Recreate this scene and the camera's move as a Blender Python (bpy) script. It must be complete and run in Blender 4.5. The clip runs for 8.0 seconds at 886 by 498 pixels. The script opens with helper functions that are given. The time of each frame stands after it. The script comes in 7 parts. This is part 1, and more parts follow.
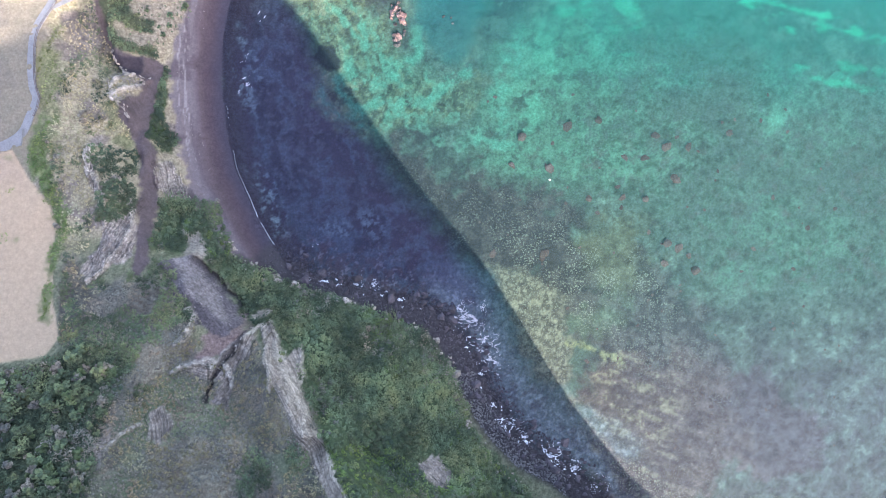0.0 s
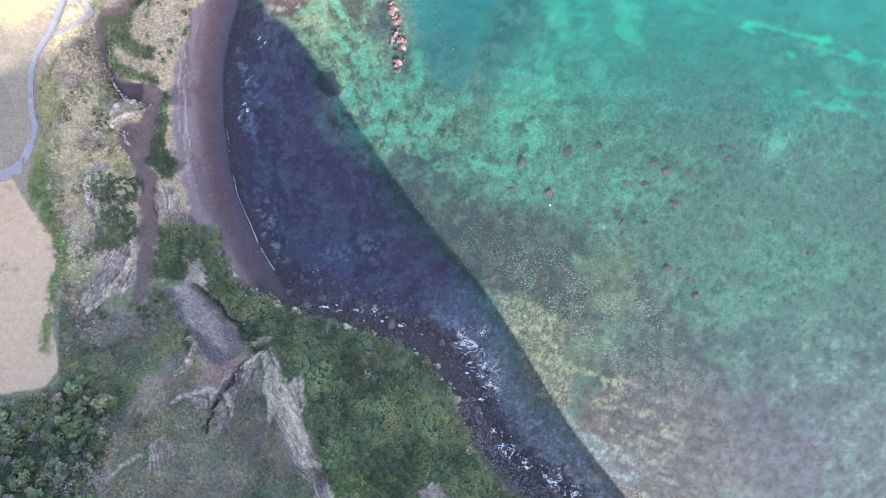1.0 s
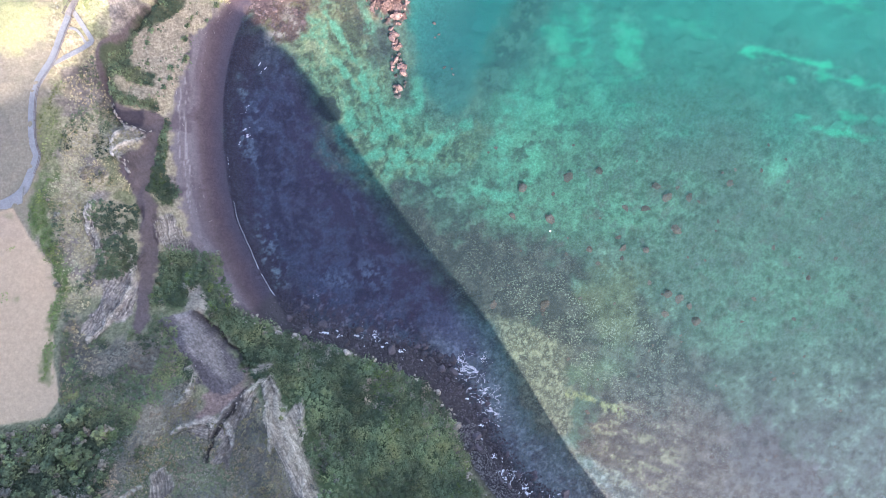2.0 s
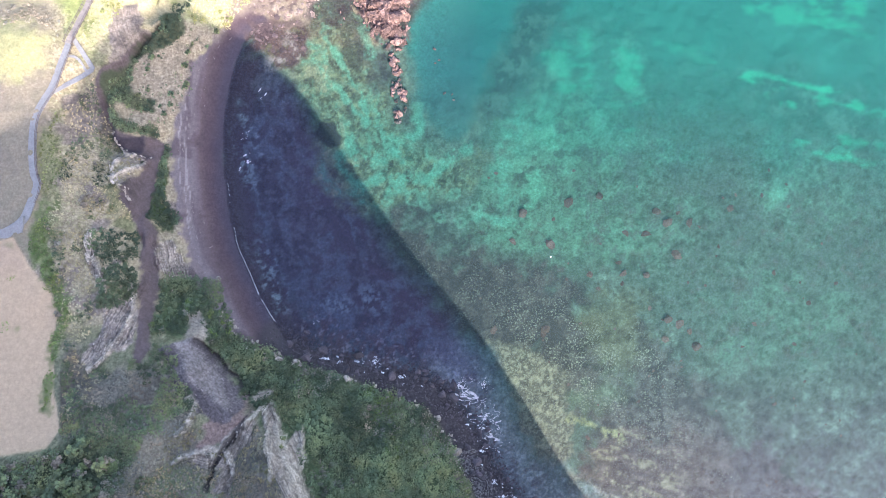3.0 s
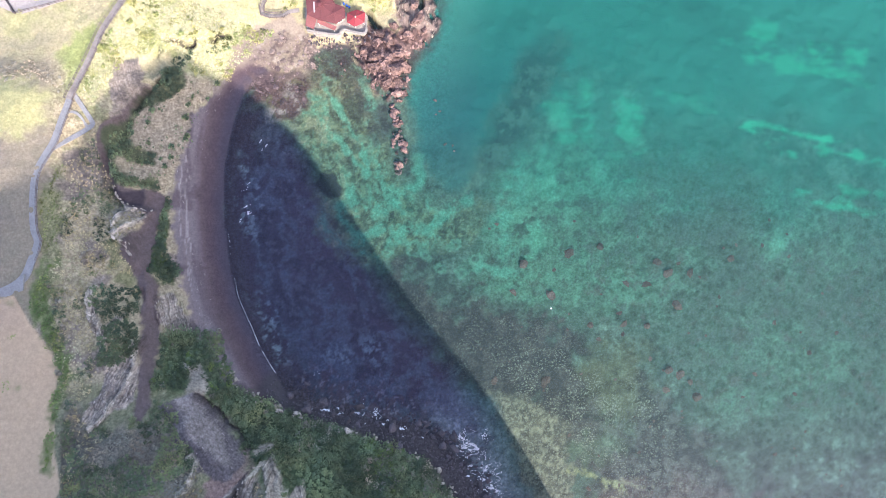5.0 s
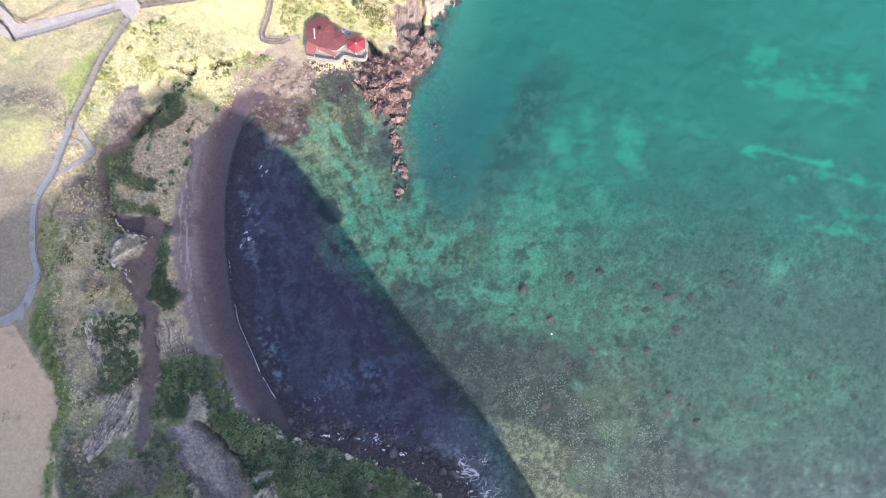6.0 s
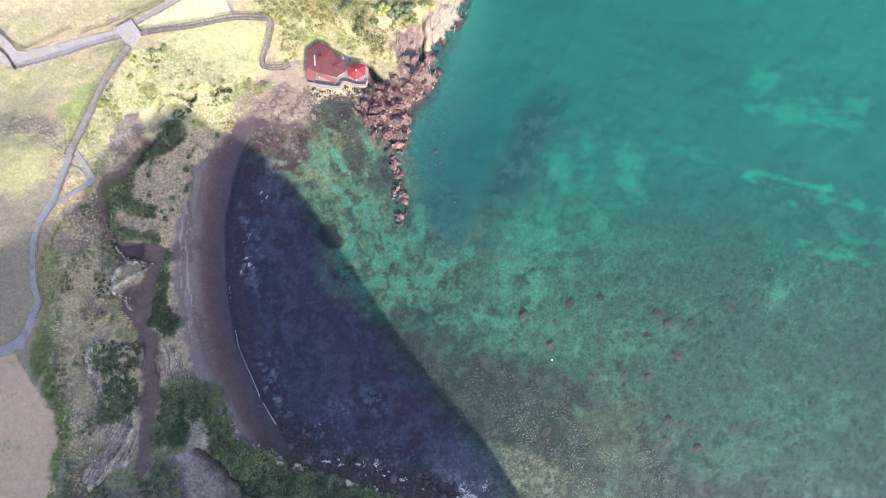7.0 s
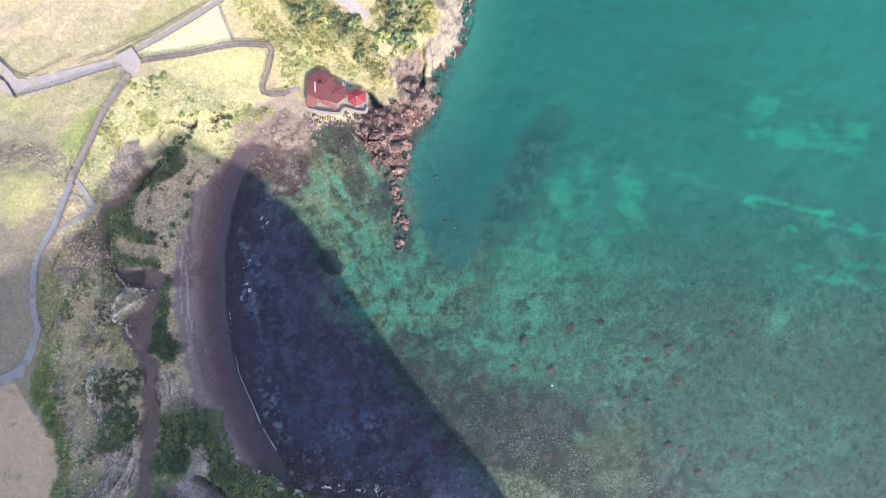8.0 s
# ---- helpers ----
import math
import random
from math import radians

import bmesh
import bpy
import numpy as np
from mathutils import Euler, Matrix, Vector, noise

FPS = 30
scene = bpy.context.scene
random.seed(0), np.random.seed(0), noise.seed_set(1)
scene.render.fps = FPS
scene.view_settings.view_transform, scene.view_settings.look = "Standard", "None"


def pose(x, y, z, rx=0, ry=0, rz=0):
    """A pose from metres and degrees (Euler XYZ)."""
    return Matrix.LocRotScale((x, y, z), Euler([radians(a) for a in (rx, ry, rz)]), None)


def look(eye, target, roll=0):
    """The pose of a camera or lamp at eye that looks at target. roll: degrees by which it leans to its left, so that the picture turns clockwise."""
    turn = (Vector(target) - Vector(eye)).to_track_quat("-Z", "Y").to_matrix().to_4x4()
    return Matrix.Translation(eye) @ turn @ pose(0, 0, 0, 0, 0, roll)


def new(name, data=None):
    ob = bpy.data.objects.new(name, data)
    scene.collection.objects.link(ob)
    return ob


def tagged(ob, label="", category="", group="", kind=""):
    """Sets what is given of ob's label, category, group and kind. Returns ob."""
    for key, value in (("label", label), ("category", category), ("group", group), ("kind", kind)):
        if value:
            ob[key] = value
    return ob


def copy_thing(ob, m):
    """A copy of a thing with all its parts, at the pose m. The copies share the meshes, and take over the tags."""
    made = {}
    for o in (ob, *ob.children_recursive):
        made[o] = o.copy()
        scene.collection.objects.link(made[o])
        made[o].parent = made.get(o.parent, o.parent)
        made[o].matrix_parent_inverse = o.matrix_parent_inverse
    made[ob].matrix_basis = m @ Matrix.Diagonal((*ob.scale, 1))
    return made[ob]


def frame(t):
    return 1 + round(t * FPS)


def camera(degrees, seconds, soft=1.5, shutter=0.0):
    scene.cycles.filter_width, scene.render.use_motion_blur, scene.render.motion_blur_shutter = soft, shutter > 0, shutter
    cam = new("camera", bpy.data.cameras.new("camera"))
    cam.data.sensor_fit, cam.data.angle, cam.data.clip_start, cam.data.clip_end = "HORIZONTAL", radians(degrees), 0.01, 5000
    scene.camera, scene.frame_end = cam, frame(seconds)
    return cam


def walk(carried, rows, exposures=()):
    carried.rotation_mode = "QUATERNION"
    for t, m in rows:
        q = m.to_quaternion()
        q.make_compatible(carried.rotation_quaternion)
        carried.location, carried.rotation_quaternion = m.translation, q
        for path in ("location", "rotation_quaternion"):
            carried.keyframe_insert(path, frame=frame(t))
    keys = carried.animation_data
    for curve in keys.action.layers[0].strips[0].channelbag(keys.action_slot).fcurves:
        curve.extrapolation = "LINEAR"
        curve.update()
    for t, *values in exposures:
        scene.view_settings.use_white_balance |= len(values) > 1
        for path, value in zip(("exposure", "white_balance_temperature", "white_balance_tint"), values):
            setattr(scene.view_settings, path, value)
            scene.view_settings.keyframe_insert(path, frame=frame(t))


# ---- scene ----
# A drone looks straight down on a bay below a volcanic mountain and slides north at an even pace.
cam = camera(75.0, 8.0, 0.7)
EYE = 170.0
walk(cam, [(t, pose(-0.09 * t, 7.575 * t, EYE)) for t in (0.0, 2.0, 4.0, 6.0, 8.0)],
     exposures=[(0.0, 2.35, 6600, 20), (4.0, 2.08, 6600, 20), (8.0, 1.59, 6600, 18)])

# ---- light: one sun in the south-south-east and the blue sky ----
SUN_AZ, SUN_EL = 25.0, 31.8          # degrees east of south, degrees above the horizon
world = bpy.data.worlds.new("sky")
scene.world = world
world.use_nodes = True
wn = world.node_tree.nodes
sky = wn.new("ShaderNodeTexSky")
sky.sky_type, sky.sun_disc = "NISHITA", False
sky.sun_elevation, sky.sun_rotation = radians(SUN_EL), radians(180 - SUN_AZ)
sky.air_density, sky.dust_density, sky.ozone_density = 1.0, 2.0, 1.0
world.node_tree.links.new(sky.outputs["Color"], wn["Background"].inputs["Color"])
wn["Background"].inputs["Strength"].default_value = 0.15
sun = new("sun", bpy.data.lights.new("sun", "SUN"))
sun.data.energy, sun.data.angle, sun.data.color = 1.95, radians(0.53), (1.0, 0.965, 0.91)
TO_SUN = Vector((math.sin(radians(SUN_AZ)) * math.cos(radians(SUN_EL)),
                 -math.cos(radians(SUN_AZ)) * math.cos(radians(SUN_EL)), math.sin(radians(SUN_EL))))
sun.matrix_world = look(TO_SUN * 400, (0, 0, 0))


# ---- materials ----
def material(name, rough=0.9, spec=0.3):
    m = bpy.data.materials.new(name)
    m.use_nodes = True
    b = m.node_tree.nodes["Principled BSDF"]
    b.inputs["Roughness"].default_value = rough
    b.inputs["Specular IOR Level"].default_value = spec
    return m, m.node_tree.nodes, m.node_tree.links, b


def node(nodes, kind, **values):
    n = nodes.new(kind)
    for key, value in values.items():
        n.inputs[key.replace("_", " ")].default_value = value
    return n


def noise_of(nodes, links, where, scale, detail=4.0, rough=0.6):
    n = node(nodes, "ShaderNodeTexNoise", Scale=scale, Detail=detail, Roughness=rough)
    links.new(where, n.inputs["Vector"])
    return n.outputs["Fac"]


def span(nodes, links, value, a, b, lo, hi):
    n = node(nodes, "ShaderNodeMapRange", From_Min=a, From_Max=b, To_Min=lo, To_Max=hi)
    links.new(value, n.inputs["Value"])
    return n.outputs["Result"]


def scaled(nodes, links, colour, factor):
    n = nodes.new("ShaderNodeVectorMath")
    n.operation = "SCALE"
    links.new(colour, n.inputs[0])
    links.new(factor, n.inputs["Scale"])
    return n.outputs["Vector"]


def relief(nodes, links, b, height, strength, distance):
    n = node(nodes, "ShaderNodeBump", Strength=strength, Distance=distance)
    links.new(height, n.inputs["Height"])
    links.new(n.outputs["Normal"], b.inputs["Normal"])


def plain(name, colour, rough=0.8, spec=0.3, grain=6.0, amount=0.25, bump=0.0, metal=0.0, random_by=0.0, coarse=0.6):
    """A surface with a base colour, fine and coarse mottling, an optional relief and a variation from object to object."""
    m, nodes, links, b = material(name, rough, spec)
    b.inputs["Metallic"].default_value = metal
    geo = nodes.new("ShaderNodeNewGeometry")
    fine = noise_of(nodes, links, geo.outputs["Position"], grain)
    wide = noise_of(nodes, links, geo.outputs["Position"], coarse, 3.0)
    f = span(nodes, links, fine, 0.3, 0.7, 1 - amount, 1 + amount)
    w = span(nodes, links, wide, 0.3, 0.7, 1 - amount * 0.7, 1 + amount * 0.7)
    rgb = nodes.new("ShaderNodeRGB")
    rgb.outputs[0].default_value = (*colour, 1)
    c = scaled(nodes, links, scaled(nodes, links, rgb.outputs[0], f), w)
    if random_by:
        info = nodes.new("ShaderNodeObjectInfo")
        c = scaled(nodes, links, c, span(nodes, links, info.outputs["Random"], 0, 1, 1 - random_by, 1 + random_by))
    if random_by:
        c = scaled(nodes, links, c, span(nodes, links, geo.outputs["Random Per Island"], 0, 1, 1 - random_by, 1 + random_by))
    links.new(c, b.inputs["Base Color"])
    if bump:
        relief(nodes, links, b, fine, 0.7, bump)
    return m


def cover_material():
    """The land: its cover's colour lies on the mesh; grain, strata of bare rock and small relief come from noise."""
    m, nodes, links, b = material("land_cover", 0.95, 0.15)
    geo = nodes.new("ShaderNodeNewGeometry")
    where = geo.outputs["Position"]
    att = nodes.new("ShaderNodeAttribute")
    att.attribute_name = "cover"
    stony = nodes.new("ShaderNodeAttribute")
    stony.attribute_name = "stony"
    grain = nodes.new("ShaderNodeAttribute")
    grain.attribute_name = "grain"

    def swing(value, a, b, low, high_, weight):
        """A factor round one whose swing is weighted by an attribute."""
        n = nodes.new("ShaderNodeMix")
        n.data_type = "FLOAT"
        links.new(weight, n.inputs[0])
        n.inputs[2].default_value = 1.0
        links.new(span(nodes, links, value, a, b, low, high_), n.inputs[3])
        return n.outputs[0]

    fine = noise_of(nodes, links, where, 2.0, 4.0, 0.6)
    mid = noise_of(nodes, links, where, 0.55, 4.0, 0.6)
    clumps = noise_of(nodes, links, where, 1.25, 3.0, 0.55)
    c = scaled(nodes, links, att.outputs["Color"], swing(fine, 0.3, 0.7, 0.68, 1.32, grain.outputs["Fac"]))
    c = scaled(nodes, links, c, swing(mid, 0.3, 0.7, 0.72, 1.28, grain.outputs["Fac"]))
    c = scaled(nodes, links, c, swing(clumps, 0.35, 0.65, 0.62, 1.28, grain.outputs["Fac"]))
    # strata: bands that follow the lie of the bare rock
    lie = nodes.new("ShaderNodeAttribute")
    lie.attribute_name = "lie"
    strata = noise_of(nodes, links, lie.outputs["Vector"], 1.0, 4.0, 0.55)
    blocks = noise_of(nodes, links, where, 0.32, 3.0, 0.6)
    c = scaled(nodes, links, c, swing(strata, 0.36, 0.64, 0.62, 1.28, stony.outputs["Fac"]))
    # cracks between the blocks of bare rock
    joint = node(nodes, "ShaderNodeTexVoronoi", Scale=0.45, Randomness=1.0)
    joint.feature = "DISTANCE_TO_EDGE"
    bent = nodes.new("ShaderNodeVectorMath")
    bent.operation = "MULTIPLY_ADD"
    twist = node(nodes, "ShaderNodeTexNoise", Scale=0.8, Detail=3.0)
    links.new(where, twist.inputs["Vector"])
    links.new(twist.outputs["Color"], bent.inputs[0])
    bent.inputs[1].default_value = (2.2, 2.2, 2.2)
    links.new(where, bent.inputs[2])
    links.new(bent.outputs["Vector"], joint.inputs["Vector"])
    c = scaled(nodes, links, c, swing(joint.outputs["Distance"], 0.0, 0.1, 0.75, 1.03, stony.outputs["Fac"]))
    c = scaled(nodes, links, c, swing(blocks, 0.36, 0.64, 0.82, 1.12, stony.outputs["Fac"]))
    # wet sand at the water's edge shines
    wet = nodes.new("ShaderNodeAttribute")
    wet.attribute_name = "wet"
    links.new(span(nodes, links, wet.outputs["Fac"], 0, 1, 0.95, 0.5), b.inputs["Roughness"])
    links.new(span(nodes, links, wet.outputs["Fac"], 0, 1, 0.15, 0.22), b.inputs["Specular IOR Level"])
    # pale flecks of shell and young weed on the reef
    fleck = nodes.new("ShaderNodeAttribute")
    fleck.attribute_name = "fleck"
    dots = span(nodes, links, noise_of(nodes, links, where, 1.9, 2.5, 0.6), 0.53, 0.64, 0.0, 1.0)
    some = nodes.new("ShaderNodeMath")
    some.operation = "MULTIPLY"
    links.new(dots, some.inputs[0])
    links.new(fleck.outputs["Fac"], some.inputs[1])
    flecked = nodes.new("ShaderNodeMix")
    flecked.data_type = "RGBA"
    links.new(some.outputs[0], flecked.inputs[0])
    links.new(c, flecked.inputs[6])
    flecked.inputs[7].default_value = (0.34, 0.35, 0.25, 1)
    links.new(flecked.outputs[2], b.inputs["Base Color"])
    total = nodes.new("ShaderNodeMath")
    total.operation = "MULTIPLY_ADD"
    links.new(strata, total.inputs[0])
    links.new(stony.outputs["Fac"], total.inputs[1])
    rough = nodes.new("ShaderNodeMath")
    rough.operation = "MULTIPLY"
    links.new(fine, rough.inputs[0])
    rough.inputs[1].default_value = 0.22
    links.new(rough.outputs[0], total.inputs[2])
    relief(nodes, links, b, total.outputs[0], 1.0, 0.9)
    return m


def water_material():
    """Clear sea water: what lies on the bed shows through, sand and plankton in it scatter green, the waves mirror the sky."""
    m = bpy.data.materials.new("sea_water")
    m.use_nodes = True
    nodes, links = m.node_tree.nodes, m.node_tree.links
    nodes.remove(nodes["Principled BSDF"])
    geo = nodes.new("ShaderNodeNewGeometry")
    att = nodes.new("ShaderNodeAttribute")
    att.attribute_name = "murk"
    body = nodes.new("ShaderNodeAttribute")
    body.attribute_name = "body"
    clear = nodes.new("ShaderNodeBsdfTransparent")
    tint = nodes.new("ShaderNodeAttribute")
    tint.attribute_name = "tint"
    links.new(tint.outputs["Color"], clear.inputs["Color"])
    scatter = nodes.new("ShaderNodeBsdfDiffuse")
    drift = noise_of(nodes, links, geo.outputs["Position"], 0.06, 4.0, 0.55)
    links.new(scaled(nodes, links, body.outputs["Color"], span(nodes, links, drift, 0.3, 0.7, 0.85, 1.15)), scatter.inputs["Color"])
    inner = nodes.new("ShaderNodeMixShader")
    links.new(att.outputs["Fac"], inner.inputs["Fac"])
    links.new(clear.outputs[0], inner.inputs[1])
    links.new(scatter.outputs[0], inner.inputs[2])
    gloss = nodes.new("ShaderNodeBsdfGlossy")
    gloss.inputs["Roughness"].default_value = 0.42
    fresnel = node(nodes, "ShaderNodeFresnel", IOR=1.33)
    waves = nodes.new("ShaderNodeBump")
    waves.inputs["Strength"].default_value, waves.inputs["Distance"].default_value = 0.35, 0.3
    links.new(noise_of(nodes, links, geo.outputs["Position"], 0.9, 5.0, 0.6), waves.inputs["Height"])
    links.new(waves.outputs["Normal"], gloss.inputs["Normal"])
    links.new(waves.outputs["Normal"], scatter.inputs["Normal"])
    out = nodes.new("ShaderNodeMixShader")
    links.new(fresnel.outputs[0], out.inputs["Fac"])
    links.new(inner.outputs[0], out.inputs[1])
    links.new(gloss.outputs[0], out.inputs[2])
    links.new(out.outputs[0], nodes["Material Output"].inputs["Surface"])
    return m


LAND, WATER = cover_material(), water_material()


# ---- the lie of the land: lines of equal character, x east, y north, z up ----
COAST_SOUTH = [(102.5, -209.5, 0), (77.5, -118, 0), (55.9, -86.4, 0), (45.9, -71.4, 0), (35.9, -63.4, 0), (26, -58.1, 0), (19.3, -51.4, 0), (15.1, -45.6, 0), (12.3, -39.8, 0), (9.3, -33.1, 0), (5.2, -25.6, 0), (1.8, -21.1, 0), (-3.2, -17.3, 0), (-10.6, -15.1, 0), (-22.3, -12.3, 0), (-30.6, -10.6, 0), (-38.9, -8.2, 0), (-47.3, -4.8, 0)]
COAST_BAY = [(-47.3, -4.8, 0), (-49.9, 0.2, 0), (-54.4, 8.5, 0), (-57.9, 16, 0), (-61.4, 23.5, 0), (-63.2, 31.8, 0), (-64.6, 43.4, 0), (-64.9, 55.1, 0), (-64.6, 64.1, 0), (-63.4, 72.4, 0), (-61.6, 78.7, 0), (-59.6, 82.6, 0), (-57, 86, 0), (-52.5, 87.8, 0), (-46.5, 88.2, 0), (-41.5, 88.6, 0), (-38.5, 90.6, 0), (-36.6, 96.4, 0), (-33, 98.4, 0), (-27.7, 98.4, 0)]
COAST_NORTH = [(-27.7, 98.4, 0), (-26, 94, 0), (-22.2, 90.4, 0), (-20.5, 85.7, 0), (-14.7, 83.7, 0), (-12, 87.4, 0), (-11.7, 92.4, 0), (-10.7, 96, 0), (-4.7, 99.7, 0), (-3, 104, 0), (-4, 109, 0), (-5.4, 111.3, 0), (-2.2, 114, 0), (1.6, 118.7, 0), (4.9, 124, 0), (4.3, 130.6, 0), (6.9, 144, 0), (18.6, 175.6, 0), (35.2, 250.5, 0)]
BEACH_BACK = [(-44, 104.7, 2.6), (-53.5, 101.7, 2.6), (-60.4, 95.2, 2.6), (-66.7, 84.5, 2.4), (-72, 77.2, 2.2), (-74.1, 67.3, 2), (-77.8, 60.8, 2), (-79.5, 52.5, 2), (-77.6, 39.6, 2), (-75.5, 29.8, 2), (-73.8, 19.9, 2), (-68.9, 10.9, 2), (-64, 4.8, 2)]
SHORE_BACK = [(-64, 4.8, 2), (-59, -3.1, 2), (-50, -7.7, 2), (-40.1, -11.7, 2), (-30.3, -14.3, 2), (-17.2, -19, 1.5), (-6.4, -23.7, 1.5), (1.8, -32.8, 1.5), (5.6, -42.7, 1.5), (7.6, -51.8, 1.5), (14.2, -61.7, 1.5), (24.1, -70.4, 1.5), (35.5, -83.7, 2), (51.7, -107.7, 3)]
TERRACE = [(-74, 85, 5), (-78.9, 81.8, 5), (-85, 72.1, 5), (-88, 60.8, 4.5), (-81, 62.4, 4)]
HEDGE_BANK = [(-81.8, 52.6, 2.6), (-80.8, 42.7, 2.8), (-80.5, 31.3, 2.8), (-78.6, 22.9, 4), (-74, 14.8, 3.5), (-77.2, 6.5, 7), (-70.7, 1, 6.3), (-74.9, 9.9, 5)]
GULLY_FLOOR = [(-80.5, 89.5, 5), (-88, 77.6, 6), (-93.7, 67.2, 6.5), (-93.9, 57.5, 5), (-90.3, 50.5, 3.2), (-85.5, 51.3, 4), (-86.6, 41.4, 5), (-84.8, 32.3, 6), (-82.8, 19.2, 8), (-79.7, 6.4, 11), (-77, 0.2, 14), (-72.9, -3.7, 17)]
LEDGE_FOOT = [(-63.4, 97.4, 4.2), (-67.4, 96.7, 4.6), (-71.6, 96, 5), (-75.7, 95.2, 5), (-77.9, 93.4, 5), (-79.2, 90.8, 5), (-78.6, 88.5, 5)]
BAY_BED = [(-56.1, 55.6, -1.6), (-44.5, 47.4, -2.2), (-31.1, 32.3, -2.6), (-21, 17.1, -2.8), (-10.8, 3.5, -2.6), (-31, 6.9, -2.4), (-44.4, 20.4, -2), (-51.1, 37.2, -1.8)]
REEF_BED = [(19.6, 3.5, -2.6), (53.5, -13.4, -3), (87.6, -35.5, -3.5), (70.5, 15.4, -3.2), (36.5, 32.3, -2.6), (11.1, 32.2, -2.2)]
ISLET_SHOAL = [(-14.7, 82.5, -0.5), (-14.2, 76.6, -0.5), (-13.7, 72.5, -0.6), (-13.4, 68, -0.8), (-12.7, 62.3, -0.6)]
CLEFT = [(-53, -25.7, 16.3), (-55.3, -32.5, 18.2), (-56.2, -38.1, 19.6), (-54.8, -44.7, 23)]
GULLY_RIM = [(-62.5, 98.7, 6.5), (-66.2, 98, 7.5), (-70.3, 97.1, 8), (-74.9, 96.6, 8), (-77.9, 94.6, 8.5), (-79.2, 92, 9), (-78.9, 88.5, 9), (-83.6, 85, 10), (-88.3, 82.7, 10), (-91.6, 79.4, 11), (-94.1, 67.7, 12), (-92.3, 60.8, 12), (-91.5, 54, 12), (-89.1, 49, 10), (-86.6, 38.7, 12.5), (-84.4, 31.1, 12), (-83.2, 25.7, 12), (-82.7, 15.5, 13), (-79.8, 6.2, 15), (-78.8, 0.1, 17)]
PLATEAU = [(-93.9, 25.7, 16.7), (-88.8, 16.2, 18), (-86.6, 5, 19), (-88.4, -5.7, 20.5), (-94.5, 3.1, 20), (-99.9, 20.9, 18.5), (-101.6, 39.3, 16)]
PATH_LINE = [(-85.6, 108.5, 12.6), (-96.2, 91.6, 12.4), (-99.9, 85.4, 12.6), (-103.8, 71.5, 13.8), (-108.3, 56.2, 16), (-109.1, 48.8, 17), (-107.5, 40.1, 18), (-112.5, 26.4, 19.5), (-123.9, 17.8, 20)]
FIELD = [(-138, 28.2, 19), (-114.9, 19.2, 20.3), (-103.9, 10.6, 21.5), (-110.5, 2, 22.6), (-104.2, -11.2, 25), (-95.7, -22.3, 27), (-108.2, -27.5, 29), (-128, -27.3, 30)]
SOUTHWEST = [(-91.2, -22.8, 27.7), (-97.8, -36.2, 32), (-90, -33.3, 33.5), (-83.3, -38.2, 36), (-80.2, -35.7, 32), (-100.9, -46.1, 35), (-87.7, -49.9, 39), (-79.4, -56.3, 42), (-98.2, -57.5, 42), (-118.8, -45.7, 40)]
HEATH = [(-86.5, -13.6, 24), (-71.8, -15.1, 24.8), (-64.4, -20.5, 25.4), (-68.7, -29.7, 25), (-57.1, -37.2, 22.3), (-67.7, -41.1, 27), (-53.9, -47.4, 26.7), (-64.9, -59.5, 33), (-48.8, -60.2, 33)]
RIDGE = [(-68, -8.4, 19.7), (-62.7, -14.6, 19), (-55.5, -21.8, 18.5), (-50.7, -21.5, 18.2), (-44.8, -28.8, 22), (-40, -36.5, 26), (-33.3, -45.1, 30), (-25.8, -51.8, 34), (-18.7, -57.8, 37), (-11.9, -64.3, 41)]
RIDGE_FOOT = [(-69.3, -1.7, 14), (-66.2, -6.5, 7.5), (-58.9, -15, 7), (-52, -20.7, 8.5), (-41.4, -30.4, 14), (-35.8, -39.3, 15), (-29.7, -49.1, 17.5), (-20.2, -55.2, 17.2), (-11.6, -62.2, 20), (-3.4, -70.3, 26)]
LOWER_SLOPE = [(-55.7, -9.6, 4.5), (-49.2, -15.8, 5.7), (-35.3, -29.9, 9.2), (-31.4, -17.8, 4.5), (-35.2, -36.1, 9.5), (-22.5, -40.4, 10.5), (-10.2, -33.2, 7), (-13.2, -45.5, 9.2), (-3.8, -53.4, 9), (-3.7, -59.4, 12), (7.2, -66.8, 11), (17.8, -78.2, 13)]
NORTH_SLOPE = [(-53.5, 105.6, 3.6), (-59.3, 110.5, 5), (-69.2, 111.8, 8), (-51, 117.9, 6.5), (-56.7, 121.8, 8.5), (-42.6, 121, 8), (-29, 118.5, 11), (-22.2, 115.2, 7.5), (-15.2, 117.8, 9), (-13.7, 128.8, 12), (-28.6, 136.6, 15), (-21.9, 154.7, 20)]
NORTH_PLAIN = [(-116.2, 105.8, 12), (-88.6, 112.7, 12), (-118.5, 125.5, 12.5), (-98.8, 128.8, 12), (-75.6, 135, 12), (-52.4, 135, 12), (-120.4, 173.7, 14), (-57.8, 185.7, 18), (-167.3, 113, 13)]
NORTH_BROW = [(-24.3, 105.1, 2.4), (-16, 106.4, 3.5), (-8.7, 112.8, 4), (-3, 117.5, 4.5), (-0.6, 121.9, 5.5), (1, 129.6, 6.5), (1.8, 140, 8)]
HOUSE_YARD = [(-42.4, 101.8, 2.4), (-41.5, 108.3, 2.6), (-37.5, 101.8, 2.4), (-30.9, 100.8, 2.4), (-24.3, 101.8, 2.4), (-30.8, 109.8, 3), (-35.6, 112.9, 3.4)]
